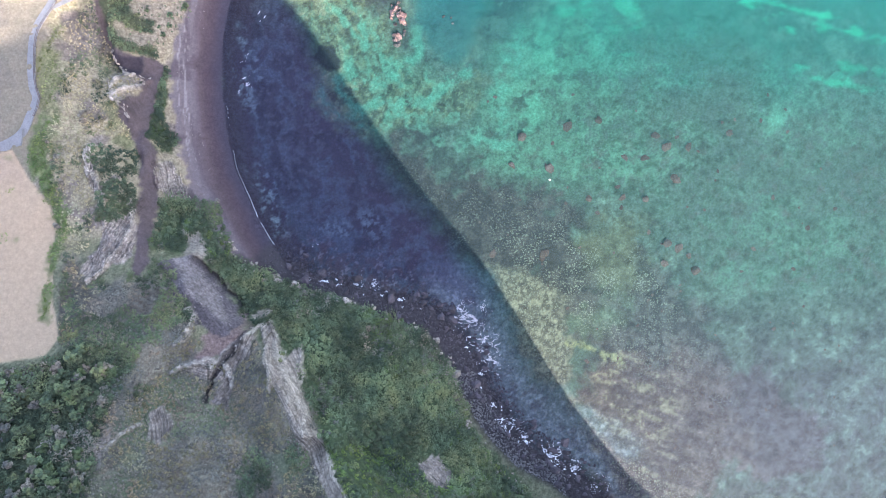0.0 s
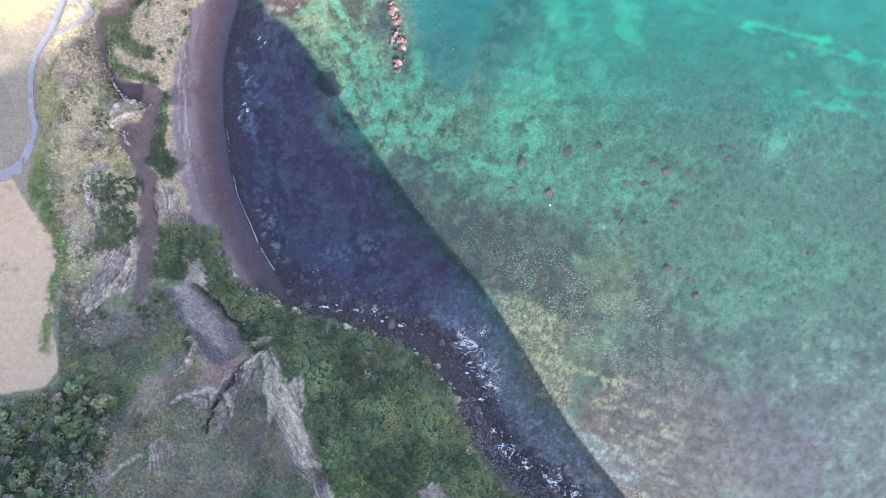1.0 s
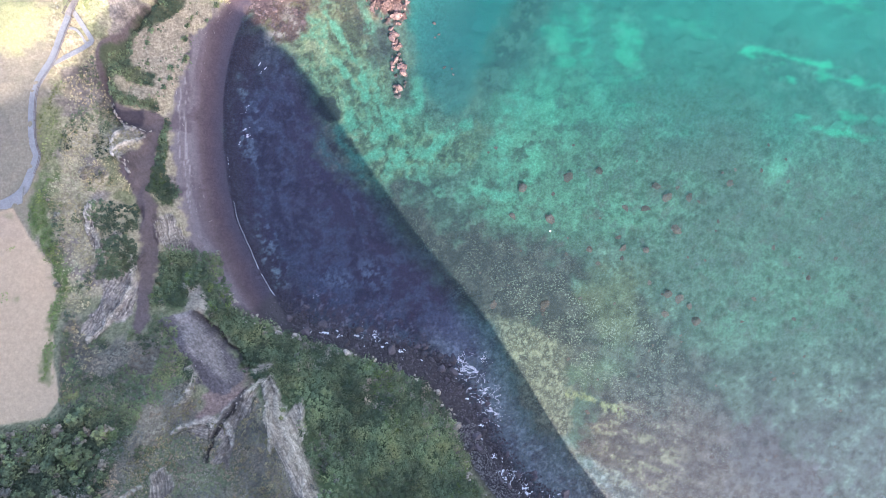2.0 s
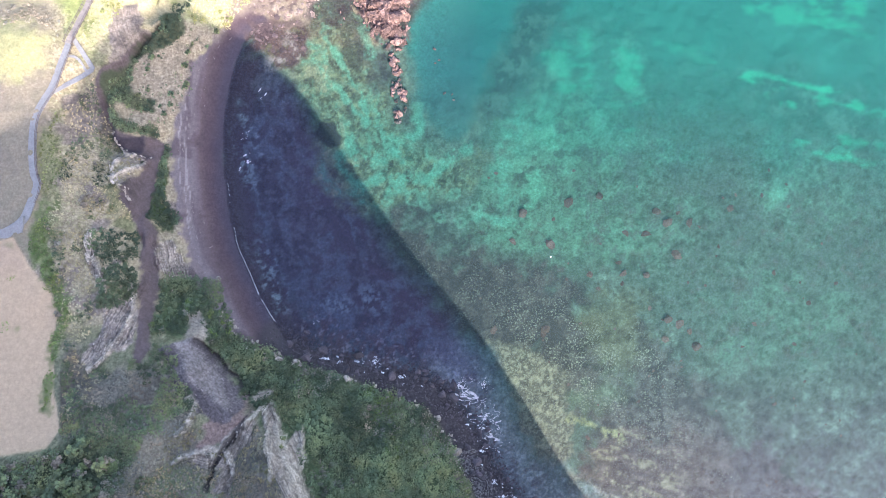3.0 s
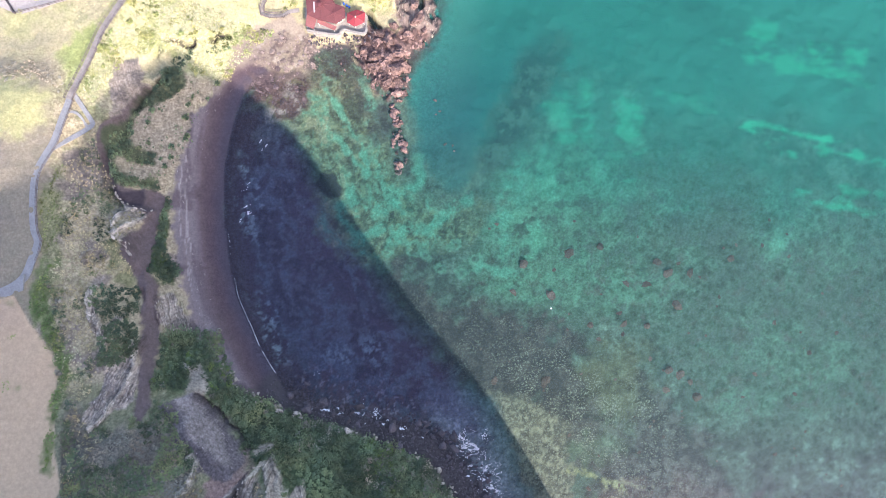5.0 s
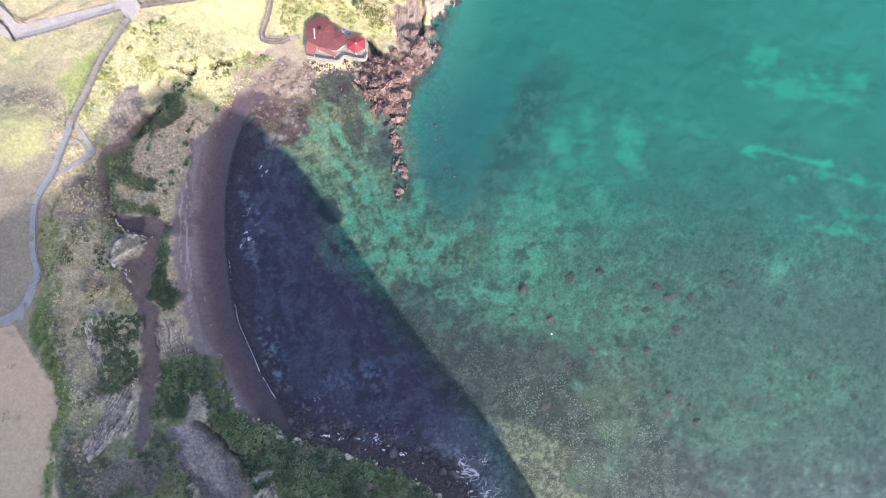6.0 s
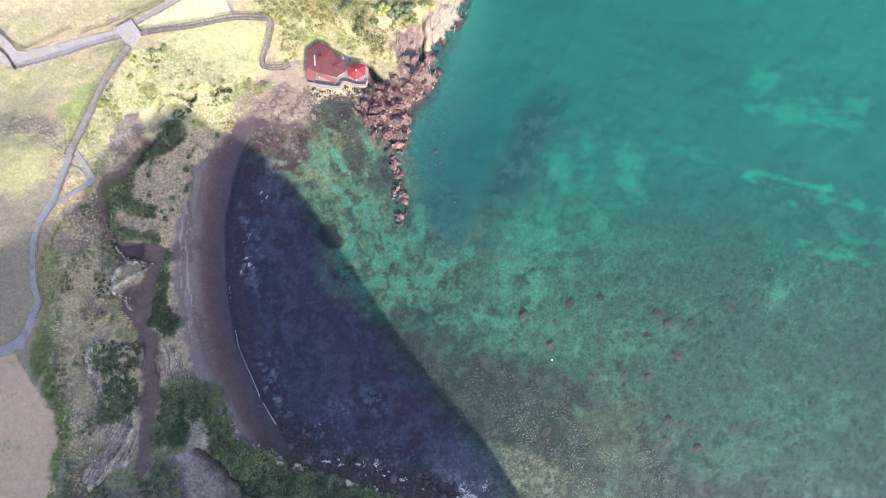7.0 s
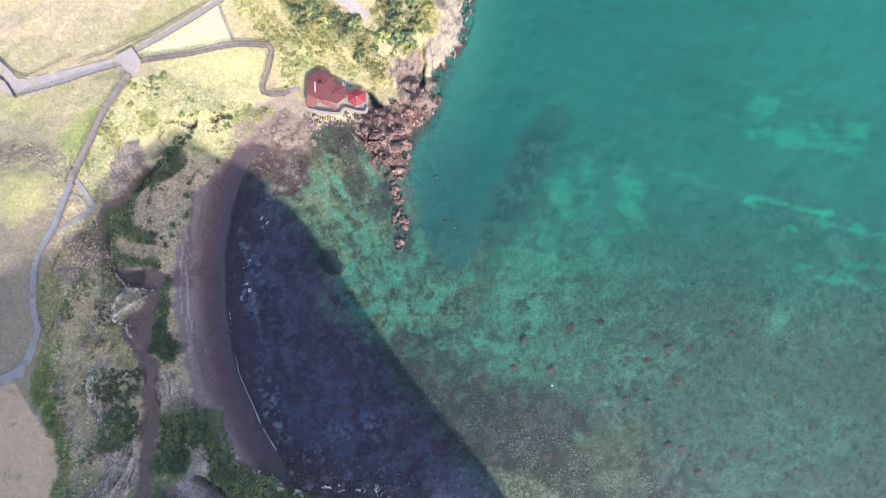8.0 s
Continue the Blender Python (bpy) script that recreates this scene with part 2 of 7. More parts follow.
SCORIA_BACK = [(-24.4, 96.7, 1.8), (-19.4, 93.5, 3), (-14.4, 97.5, 3.2), (-16.1, 90.2, 2.8), (-17.9, 86.3, 1.5), (-7.9, 101.7, 2.6), (-5.5, 105.7, 3)]
SHALLOW_FLAT = [(-54.5, 82.5, -0.3), (-50, 79, -0.4), (-44, 78, -0.5), (-41.5, 83, -0.4)]
OFFSHORE = [(144, -136, -6), (144, 184, -9), (70, 184, -9)]
RELIEF = [COAST_SOUTH, COAST_BAY, COAST_NORTH, BEACH_BACK, SHORE_BACK, TERRACE, HEDGE_BANK, GULLY_FLOOR, LEDGE_FOOT,
          BAY_BED, REEF_BED, ISLET_SHOAL, CLEFT, GULLY_RIM, PLATEAU, PATH_LINE, FIELD, SOUTHWEST, HEATH, RIDGE,
          RIDGE_FOOT, LOWER_SLOPE, NORTH_SLOPE, NORTH_PLAIN, NORTH_BROW, HOUSE_YARD, SCORIA_BACK, SHALLOW_FLAT, OFFSHORE]

# outlines of what grows or lies where
FIELD_BARE = [(-144.5, 27.3), (-116.6, 24.4), (-112.2, 25.4), (-108.1, 18.9), (-101.7, 11.8), (-99.5, 5.9), (-100.1, -0.6), (-97.9, -14), (-94.9, -22), (-97.5, -26.5), (-134.8, -31.4)]
SEA_BORDER_GREEN = [(-105.3, 35.9), (-107.8, 29.3), (-108.5, 22.8), (-104.1, 14), (-100.9, 9.2), (-99.8, 5.3), (-100.9, -1.3), (-100.3, -17.4), (-98.6, -17.4), (-98.9, -1.3), (-96.5, 4.5), (-98, 10.4), (-100.5, 16.2), (-103.8, 23.5), (-104.1, 29.3), (-101.9, 34.4)]
GREEN_TUSSOCK = [(-104.7, 62.3), (-108.3, 53.2), (-108.6, 47.2), (-108, 41.2), (-105.9, 38.2), (-102.9, 38.2), (-102, 45.7), (-104.2, 56.2), (-103.2, 60.8)]
GULLY_DIRT = [(-84.1, 83.8), (-86.9, 81), (-89, 77.8), (-91.7, 74.6), (-94.7, 71.9), (-96, 69), (-96.3, 63.4), (-94.9, 58.6), (-93.3, 54.5), (-91.7, 51.3), (-89, 49.7), (-86.7, 49.4), (-85.3, 47.3), (-87.6, 41.7), (-89, 36.9), (-87, 33.7), (-84.8, 27.3), (-83.5, 17.6), (-82.6, 11), (-81.4, 4.8), (-81, -1), (-80.8, -6), (-79, -7.5), (-78, -3.5), (-78.8, 1), (-79, 6), (-79.3, 14.4), (-80.9, 27.3), (-83.6, 32.1), (-83, 41.7), (-81.5, 49.7), (-80.5, 52.9), (-82.9, 54.5), (-85.8, 55), (-89.3, 55), (-92, 56.8), (-93.6, 61), (-94.3, 65.8), (-93.8, 69.8), (-90.6, 72.5), (-87.7, 77), (-85.3, 81), (-82.9, 83.1)]
THICKET = [(-66, 13.7), (-62.1, 3.4), (-57.3, -3.4), (-38.9, -11.8), (-16.6, -18.7), (-6.2, -23.5), (1.8, -32.5), (5.7, -42.1), (7.7, -50.9), (15.3, -61.3), (24.9, -70), (37.7, -86), (2.6, -86), (-15, -73.2), (-31, -53.3), (-38.1, -39.7), (-42.9, -31.7), (-50.1, -22.2), (-56.5, -19), (-61.3, -9.4), (-67.6, -1.4), (-77.2, 0.2), (-79.6, 0.2), (-80.4, 12.9), (-77.2, 16.1)]
HEDGE = [(-82.1, 53.3), (-80.1, 53.3), (-79.8, 45.2), (-80.9, 40.3), (-79.1, 35.4), (-76.9, 30.5), (-79.5, 27.5), (-81.9, 28.8), (-83.6, 32.1), (-84.4, 37), (-83.1, 43.5)]
WOOD = [(-126.2, -31.2), (-105.9, -29.6), (-95.1, -26.3), (-90.8, -22.3), (-85.6, -21.5), (-78.2, -26.9), (-78.2, -35), (-80.9, -40.4), (-80.2, -48.5), (-78.9, -59.3), (-76.2, -70.1), (-126.2, -70.1)]
HEATH_AREA = [(-97, -8.3), (-97.3, -0.6), (-93.2, -4.1), (-89.7, -9.1), (-81.2, -8.3), (-71.3, -5.5), (-65.9, -12.3), (-62.1, -19), (-64.2, -22.5), (-54.3, -28.1), (-50.1, -23.2), (-45.1, -29.6), (-34.8, -49.4), (-23.2, -63.5), (-17.5, -73.4), (-82.6, -73.4), (-84, -39.5), (-81.9, -28.1), (-95, -23.3), (-96.7, -15.4)]
RIB_ROCK = [(-94.7, 27.4), (-93.2, 27.7), (-91.7, 21.4), (-89.9, 17.2), (-87.5, 20.4), (-85.4, 21.4), (-86.6, 19.1), (-88.5, 16.6), (-88.8, 12.4), (-89.7, 9.3), (-90.8, 10.1), (-90.5, 13.9), (-92.6, 16.1), (-94.4, 21.4)]
GREY_ROCK = [(-89.2, 7.7), (-84.4, 8.4), (-83.6, 13), (-82.8, 13), (-82.6, 7), (-82, 2), (-81.8, -1.5), (-83.3, -3.6), (-86, -3.6), (-88.2, -6.6), (-90, -8.8), (-91.6, -8.4), (-93.4, -4.3), (-89.7, -0.3), (-88.6, 2.4)]
SLIDE_ROCK = [(-75.6, -3.8), (-69.3, -1.8), (-64.7, -7.8), (-58.9, -14.7), (-54.5, -20.2), (-57.4, -23.1), (-61.7, -20), (-70.1, -12.1)]
KNOT_ROCK = [(-93.6, 56.7), (-91.8, 56.7), (-90.7, 52.1), (-88.4, 49.6), (-82.9, 49.6), (-83.6, 46.7), (-86.3, 45.1), (-85.1, 39), (-85.1, 35.4), (-87.9, 36.9), (-89.1, 41.3), (-87.9, 45.1), (-89.4, 46.7), (-90.7, 45.1), (-89.9, 42.5), (-91.4, 41.6), (-93.1, 44.4), (-92.2, 48.2), (-91, 49.3), (-92.8, 52.1)]
TOOTH_ROCK = [(-81.6, 24.6), (-78.1, 25.4), (-74.8, 19.7), (-71.5, 14.8), (-76.4, 14.5), (-80.8, 16.5)]
RED_EARTH = [(-65, -28.8), (-60, -20.4), (-56.3, -18), (-52, -22.7), (-54.9, -28.1), (-61.4, -29.6)]
BROWN_SLOPE = [(-103.6, 62.6), (-99.6, 65.7), (-94.9, 67.3), (-94, 62.6), (-92.4, 58.3), (-94.9, 56.3), (-98.1, 54.7), (-101.2, 55.5), (-102.8, 59.4)]
SCORIA = [(-27.4, 98.3), (-24.4, 100.2), (-20.3, 102.7), (-14.5, 101.5), (-8.8, 102.7), (-3.8, 101.1), (-3.4, 98.3), (-9.9, 95.3), (-10.9, 90.4), (-9.6, 82.1), (-16.2, 79.7), (-21.9, 85.4), (-26.9, 92.8)]
TUFF_EAST = [(-16.1, 112.3), (-11.2, 116.7), (-7.1, 117.6), (-6.6, 111.4), (-2.2, 109.8), (-0.1, 104.9), (-3, 99.2), (-11.2, 101.3), (-14.5, 105.7)]
PALE_CLIFF = [(-5.9, 116.8), (-3.8, 120.1), (-0.1, 124.1), (-3, 129), (-1.4, 142), (11.6, 142), (7.6, 122.5), (1.9, 114.4), (-2.2, 111.1), (-5.4, 111.9)]
TREES_NORTH = [(-46.4, 128.2), (-45.5, 136.4), (-1.4, 136.4), (-2.1, 125.4), (-3.7, 117.8), (-8.4, 115.6), (-14, 110.4), (-20.3, 109.3), (-23.4, 112), (-27.8, 117.2), (-31.3, 117.8), (-36, 116.7), (-38.4, 119.1)]
LAWN = [(-85.9, 114.2), (-73.2, 116.6), (-58.8, 118.2), (-50.8, 116.6), (-52.4, 104.6), (-62, 105.4), (-71.6, 107), (-82.7, 111.8)]
BRIGHT_LAWN = [(-84.9, 116.7), (-63.6, 129.3), (-59.7, 118.3), (-72.3, 116.2), (-84.9, 114)]
KNOLL = [(-120.4, 82.1), (-111.3, 83.7), (-105.9, 79.1), (-107.4, 71.4), (-114.3, 67.6), (-120.4, 68.4)]
SHRUB_TERRACE = [(-78.9, 89), (-74, 88.2), (-64.3, 86.6), (-71.6, 77.7), (-73.2, 66.4), (-77.3, 61.6), (-88.6, 54.3), (-92.6, 59.1), (-93.7, 67.2), (-87.8, 78.5)]
HOLLOW_SHRUB = [(-90.3, 17.9), (-86.4, 19.5), (-82.6, 17.5), (-81, 12.5), (-83.8, 9.4), (-86, 7.3), (-90.9, 7.3)]
HOLLOW_SHRUB_B = [(-94.4, 28.6), (-82.8, 27.8), (-83.6, 20.1), (-90.5, 18.6), (-93.6, 23.2)]
RIDGE_FACE = [(-49.8, -21.4), (-48.6, -19.9), (-47.2, -20.6), (-45.2, -24.6), (-42.9, -29.8), (-40.4, -26.6), (-38.3, -28.6), (-38.6, -34.4), (-36.3, -39), (-32.8, -44.7), (-28.2, -51.7), (-21, -60.3), (-13.2, -69.6), (-17.8, -69.6), (-25, -63.2), (-30.8, -56), (-35.1, -48.8), (-38.8, -41.1), (-42.6, -35.1), (-46.3, -27.9)]
SAND_TONGUE = [(-37.9, 85.7), (-32.8, 75.7), (-27, 65.6), (-24.5, 57.2), (-27.8, 48.9), (-22.8, 44.7), (-11.1, 45.5), (0.6, 48)]
BEACH = [(-64.9, 85.5), (-60.8, 96.2), (-53.8, 102.8), (-43.4, 106.1), (-40.1, 100.3), (-55, 90.1), (-60.8, 78.9), (-57.5, 64.1), (-59.1, 17.9), (-55, 6.3), (-49.2, -0.3), (-42.6, -6.9), (-47.6, -8.5), (-57.5, -4.4), (-64.9, 3), (-70.6, 10.5), (-74.8, 19.5), (-78.6, 39.3), (-80, 52.5), (-78.1, 60.8), (-74.8, 67.4), (-73.1, 77.3)]
TUSSOCK_NORTH = [(-86.7, 107.7), (-76.5, 109.3), (-60.9, 103.8), (-49.9, 100.7), (-56.2, 96), (-63.2, 87.4), (-71.8, 87.4), (-78.1, 92.9), (-87.5, 90.5), (-96.9, 78), (-101.6, 82.7), (-96.9, 91.3), (-91.4, 99.9)]
PLATEAU_TURF = [(-96.9, 69.9), (-90.8, 66.8), (-92.4, 60.8), (-89.3, 53.2), (-84.8, 48.6), (-85.5, 30.4), (-95.4, 30.4), (-92.4, 18.3), (-90.8, 1.6), (-96.9, -4.5), (-101.5, 6.1), (-103, 21.3), (-106, 30.4), (-103, 38), (-103, 54.7), (-104.5, 60.8)]
SCRUB_WEST = [(-121.2, 88.4), (-112, 90), (-103.5, 86.1), (-104.3, 80.7), (-107.4, 82.3), (-113.5, 83.8), (-121.2, 82.3)]
NORTH_PLAIN_AREA = [(-131.2, 138.1), (-47.7, 138.1), (-44.6, 105.6), (-60.1, 103.3), (-83.3, 110.2), (-97.2, 88.6), (-101.9, 80.9), (-122, 63.8), (-131.2, 63.8)]
SCAR_WEST = [(-72.3, -39.6), (-69.2, -38.7), (-66.6, -43.4), (-68.9, -47.3), (-71.4, -46.3)]
SCAR_MID = [(-65.6, -30.8), (-63.2, -28.9), (-57.4, -31.2), (-55, -35.8), (-55.8, -39.6), (-58.4, -39.3), (-57.6, -34.4), (-62.4, -32.7)]
SCAR_EAST = [(-57, -29.4), (-53.1, -23.2), (-50.1, -22), (-50.8, -27.2), (-54.5, -32.4), (-55.6, -41.2), (-57, -38.3)]
SPUR = [(-6.5, -57.8), (-1.4, -57.1), (2.8, -63.2), (-0.3, -65.1), (-4.5, -61.4)]
GRASS_SLOPE = [(-31.8, -47.5), (-24.4, -49.7), (-12.5, -54.2), (-3.6, -60.8), (5.4, -66.8), (-3.6, -75.7), (-14, -70.5), (-21.4, -62.3), (-27.4, -54.2)]
PALE_SPOTS = [(-81.7, -46.5), (-78.8, -41.8), (-78.4, -46.5), (-79.7, -49.8)]
KNEE_ROCK = [(-91, 89.2), (-85.6, 90.7), (-84, 87.6), (-84.8, 84.5), (-80.9, 83.7), (-83.2, 80.9), (-86.3, 77.4), (-91, 72), (-93.4, 71.2), (-91.8, 77.4), (-92.1, 83.7)]
TERRACE_THICKET = [(-83.4, 83.4), (-80.1, 86.2), (-79.7, 89.4), (-76.9, 90.2), (-74.5, 87.8), (-74, 84.6), (-76.9, 82.1), (-80.1, 80.5), (-83.4, 78.9), (-86.6, 77.3), (-88.2, 74.9), (-89.5, 70.8), (-89, 67.3), (-85.8, 66.3), (-83, 65.2), (-83.4, 62), (-87.4, 62.8), (-90.2, 63.6), (-92.3, 62.8), (-90.6, 59.2), (-86.6, 57.1), (-83.7, 57.9), (-82.6, 55.5), (-86.6, 55.5), (-89.8, 55.5), (-92.7, 57.1), (-94.2, 61.1), (-94.8, 66), (-94.4, 70), (-91.1, 72.8), (-88.2, 77.3), (-85.8, 81.3)]
# drawn a little inside the mountain's shadow on the bay
BAY_SHADE = [(-67.2, 70), (-62, 81), (-56.5, 82), (-49.5, 74.5), (-44.5, 66), (-40.6, 57.6), (-32.3, 45.1), (-22.3, 30.1), (-13.1, 16.8), (1, 1.8), (7.7, -11.5), (13, -26.5), (19.3, -39.8), (31.8, -54.7), (45.9, -73), (19.3, -76.4), (-47.3, -26.5), (-67.2, 6.8)]
DARK_REEF = [(-14.2, 27.2), (1, 17.9), (19.6, 16.2), (34, 9.5), (44.9, 2.7), (61.8, -6.6), (75.3, -20.1), (85.5, -33.6), (88.9, -47.1), (66.9, -43.8), (46.6, -35.3), (41.6, -26.9), (36.5, -20.1), (28, -8.3), (16.2, -6.6), (9.5, -4.9), (2.7, 6.9), (-9.1, 18.8)]
YELLOW_REEF = [(13.5, -5), (24.6, -6.2), (34.8, -15), (38.2, -28.5), (37.7, -41.9), (47.8, -55.4), (61, -67.2), (72, -78), (58, -78), (46, -60), (31, -38.6), (20.5, -21.7)]
BROWN_REEF = [(38.3, -42.2), (50.1, -34.5), (70.4, -33.7), (92.5, -37.1), (109.4, -48.9), (116.2, -60.8), (104.3, -68.4), (84, -65.9), (75.5, -80), (50, -80), (44, -62)]
DIM_REEF = [(84, -37), (95, -36), (108, -46), (117, -60), (104, -70), (92, -62)]
GREEN_MEADOW = [(16.3, 23.9), (11.2, 32.3), (16, 49.3), (26, 64.5), (50.1, 80), (78.9, 74.5), (112.8, 59.3), (140, 40.6), (140, -12.1), (104.3, -14.1), (80.6, -11.4), (63.7, 2.2), (48.4, 15.7), (29.8, 20.8)]
YELLOW_SEAM = [(37.8, -27.7), (41.6, -29.4), (46.6, -30.6), (51.7, -32.6), (54.2, -33.6)]
CLEAR_DEEP = [(-5, 107), (-9.5, 90), (-10, 76), (-8.5, 66), (-5, 60), (1, 55.5), (4.5, 55.7), (9.6, 60.8), (11.3, 67.5), (13.8, 76), (18.1, 82.8), (22.3, 89.6), (29.1, 96.3), (33.3, 103.1), (44, 116), (60, 190), (10, 190), (3, 124)]
LAGOON_DARK = [(-26.5, 84.2), (-24.8, 78.3), (-22.3, 75.8), (-23.1, 70.8), (-20.6, 67.5), (-18.1, 68.3), (-16.5, 79.2), (-19.8, 82.5), (-23.1, 87.5)]
WET_FLAT = [(-57.1, 89.4), (-51.3, 91), (-41.3, 91), (-39.3, 85.7), (-40.5, 79.1), (-43.8, 75.4), (-49.6, 77.1), (-53.8, 81.1), (-58.6, 84.7)]
PLATFORM = [(-52.5, 97.9), (-46.7, 101.2), (-41, 100.3), (-37.3, 97.9), (-35.7, 94.1), (-37.7, 90.8), (-41.8, 90.1), (-47.6, 90.1), (-51.2, 91.3), (-55, 90.1), (-57.5, 92.1)]
UPPER_SCRUB = [(-83.9, -4.5), (-78.8, -1.3), (-71.8, -3), (-67.2, -11.7), (-63.6, -19), (-65.8, -21.6), (-73, -15.1), (-84.6, -10.7), (-89.7, -10), (-94.7, -5.6), (-90.4, -8.5)]
LEDGE_CRACK = [(-61.9, 98.7), (-64, 98.1), (-66.1, 97.3), (-70.4, 97), (-72.5, 95.7), (-77.6, 96.7), (-79.7, 93.8), (-80.8, 91.9), (-80.1, 90.1), (-78.7, 88.2), (-79.2, 86), (-82.4, 83.9), (-85.2, 81.5), (-87.8, 77.8)]
RIM_A = [(-94.4, 27.1), (-92.9, 19.6), (-90.2, 15.1), (-89.3, 10.1)]
RIM_B = [(-83.4, 13), (-83.2, 7), (-84.2, 1.5), (-86, -2.5), (-90.5, -8.5)]
RIM_D = [(-50.3, -20.9), (-47.4, -24.9), (-45, -30.3), (-43.4, -35.8)]
RIM_E = [(-50.6, -21), (-53.3, -23.4), (-56, -26.4), (-58.1, -30.5)]
RIM_F = [(-65.8, -15.4), (-63.8, -17.7), (-64.7, -21.2), (-67, -24.2)]
RIM_I = [(-67.9, -30.7), (-63.2, -28.9), (-57.7, -30.7)]
RIM_J = [(-92.4, 55.8), (-91, 51.7), (-88, 49.2), (-84.3, 48.2), (-86.2, 46.2), (-88.9, 43.6), (-90.9, 41.6), (-87.6, 38.9), (-86.4, 35.8)]
RIM_K = [(-90.1, 48.1), (-91.6, 45.1), (-89.3, 41.5), (-86.7, 37.8)]
RIM_L = [(-48.3, -20.1), (-44.9, -25.3), (-41.2, -32.4), (-37.2, -39.3), (-32, -47), (-25.4, -55.6), (-18.4, -64.2), (-13.4, -69.2)]
RIM_M = [(-40.2, -26.7), (-38.3, -29.6), (-37.7, -35.6)]
CLEFT_A = [(-53.1, -22.3), (-56.4, -28), (-59.1, -33.6), (-60.1, -38.4)]
CLEFT_B = [(-69.1, -2.5), (-65.1, -7), (-58.5, -13.7), (-54.9, -18.2)]
RIM_N = [(-85.9, -44.6), (-84.3, -42.5), (-82.9, -46), (-83.7, -50.2)]
RIM_O = [(-63, -29.7), (-59.9, -28.2), (-56.6, -31.4), (-54.8, -35.3)]
RIM_P = [(-93.9, -46.4), (-92.5, -45), (-90.8, -45.2)]
RIM_Q = [(-78.8, -46.4), (-76.7, -43.6), (-73.6, -42.8)]
PLAIN_GREEN = [(-92.6, 102.2), (-89.8, 105.6), (-87.6, 107.9), (-87.6, 105.6), (-94.1, 94), (-100.3, 82.4), (-103.7, 77.8), (-102.6, 84.7), (-106.2, 90.1), (-101.9, 95.5)]
PLAIN_OLIVE = [(-90.3, 117.7), (-84.8, 124.2), (-70.9, 131.9), (-66.3, 129.6), (-75.6, 123.4), (-85.6, 117.2)]
BIG_CRAGS = [(-19.1, 100.1), (-23.7, 95.7), (-16.3, 93.1), (-14.5, 89.9), (-13.2, 94.7), (-16.8, 86.8), (-13.8, 83.7), (-9.9, 100.1), (-15, 102.7), (-20.4, 91.1), (-11.9, 91.1), (-21, 93.6), (-16.1, 97.7), (-7.6, 104.2), (-8.8, 108), (-6, 101.7)]
NORTH_GRASS = [(-58.4, 128.9), (-45.8, 136.9), (-39.4, 121), (-29.9, 117), (-23.6, 111.5), (-15.6, 109.9), (-14, 106.7), (-20.4, 105.2), (-26.7, 108.3), (-31.5, 111.5), (-37.8, 111.2), (-41, 106.7), (-47.3, 105.9), (-47.8, 117), (-55.3, 118.6)]
WEED_BAND = [(30.5, 98), (24.5, 90), (20.5, 82), (16.3, 74), (13.5, 66)]
HOLLOW_SHADE = [(-93.6, 55.5), (-90.1, 54.1), (-85.8, 55), (-86.1, 51.6), (-88.2, 49.7), (-91.7, 51)]
PALE_SCREE = [(-72.7, 3.8), (-70, 5.1), (-66.6, -1.3), (-67.3, -3.2), (-70.4, -2.5)]
PALE_BROW = [(-53.5, -18.6), (-51, -17.2), (-48, -16.6), (-47.5, -17.8), (-50, -19), (-52.8, -19.8)]
STREAK_A = [(-38.5, 76.5), (-33.7, 71.5), (-29.1, 66.5), (-23.1, 60.3)]
STREAK_B = [(-24.8, 88.2), (-23.6, 84), (-22.5, 79.8)]
STREAK_C = [(-28.1, 55.6), (-24.8, 50.9), (-20.8, 48.9), (-15.8, 50.9), (-10.7, 53.9), (-8.1, 58.1), (-8.6, 64.8)]
STREAK_D = [(-16.1, 39.2), (-11.9, 43.5), (-5.2, 43.5), (0.6, 48), (7.3, 53.1)]
STREAK_E = [(10.7, 33), (15.7, 31.8), (21.1, 30.5)]
STREAK_F = [(-35.3, 84.9), (-31.2, 79), (-25.8, 70.6), (-22.8, 61.4)]
STREAK_G = [(-30.3, 50.6), (-29.1, 45.5), (-24.5, 41.8), (-19.4, 43.9)]
STREAK_H = [(23.2, 62.3), (19.9, 53.9), (17.4, 45.5), (19.1, 37.2)]
WEED_DARK = [(-36.8, 60.3), (-32.8, 60.9), (-30.8, 56.4), (-31.8, 53.1), (-36.2, 53.9), (-38.5, 57.2)]
CRACK_EAST = [(-7.1, 118.9), (-6.7, 114.4), (-7.4, 108.7)]
CRACK_SOUTH = [(-22.8, 106.3), (-21.1, 104.3), (-19.5, 101.9)]
FIELD_WEED_A = [(-113.3, 15.8), (-110.6, 16.1), (-110.3, 14.5), (-113, 13.9)]
FIELD_WEED_B = [(-113.9, 4.8), (-111.2, 4.5), (-110.6, 1.9), (-112.9, 0.7)]
LEDGE_SCRUB = [(-62.3, 96.3), (-70.8, 95), (-76.1, 94.3), (-78.1, 91.5), (-77.2, 87.6), (-79.3, 85), (-74.8, 87.6), (-73.2, 91.5), (-70, 93.7), (-61.7, 94.7)]

def lattice(ix, iy, seed):
    h = (ix * 374761393 + iy * 668265263 + seed * 974634613) & 0x7FFFFFFF
    h = ((h ^ (h >> 13)) * 1274126177) & 0x7FFFFFFF
    return ((h ^ (h >> 16)) & 0xFFFF) / 65535.0


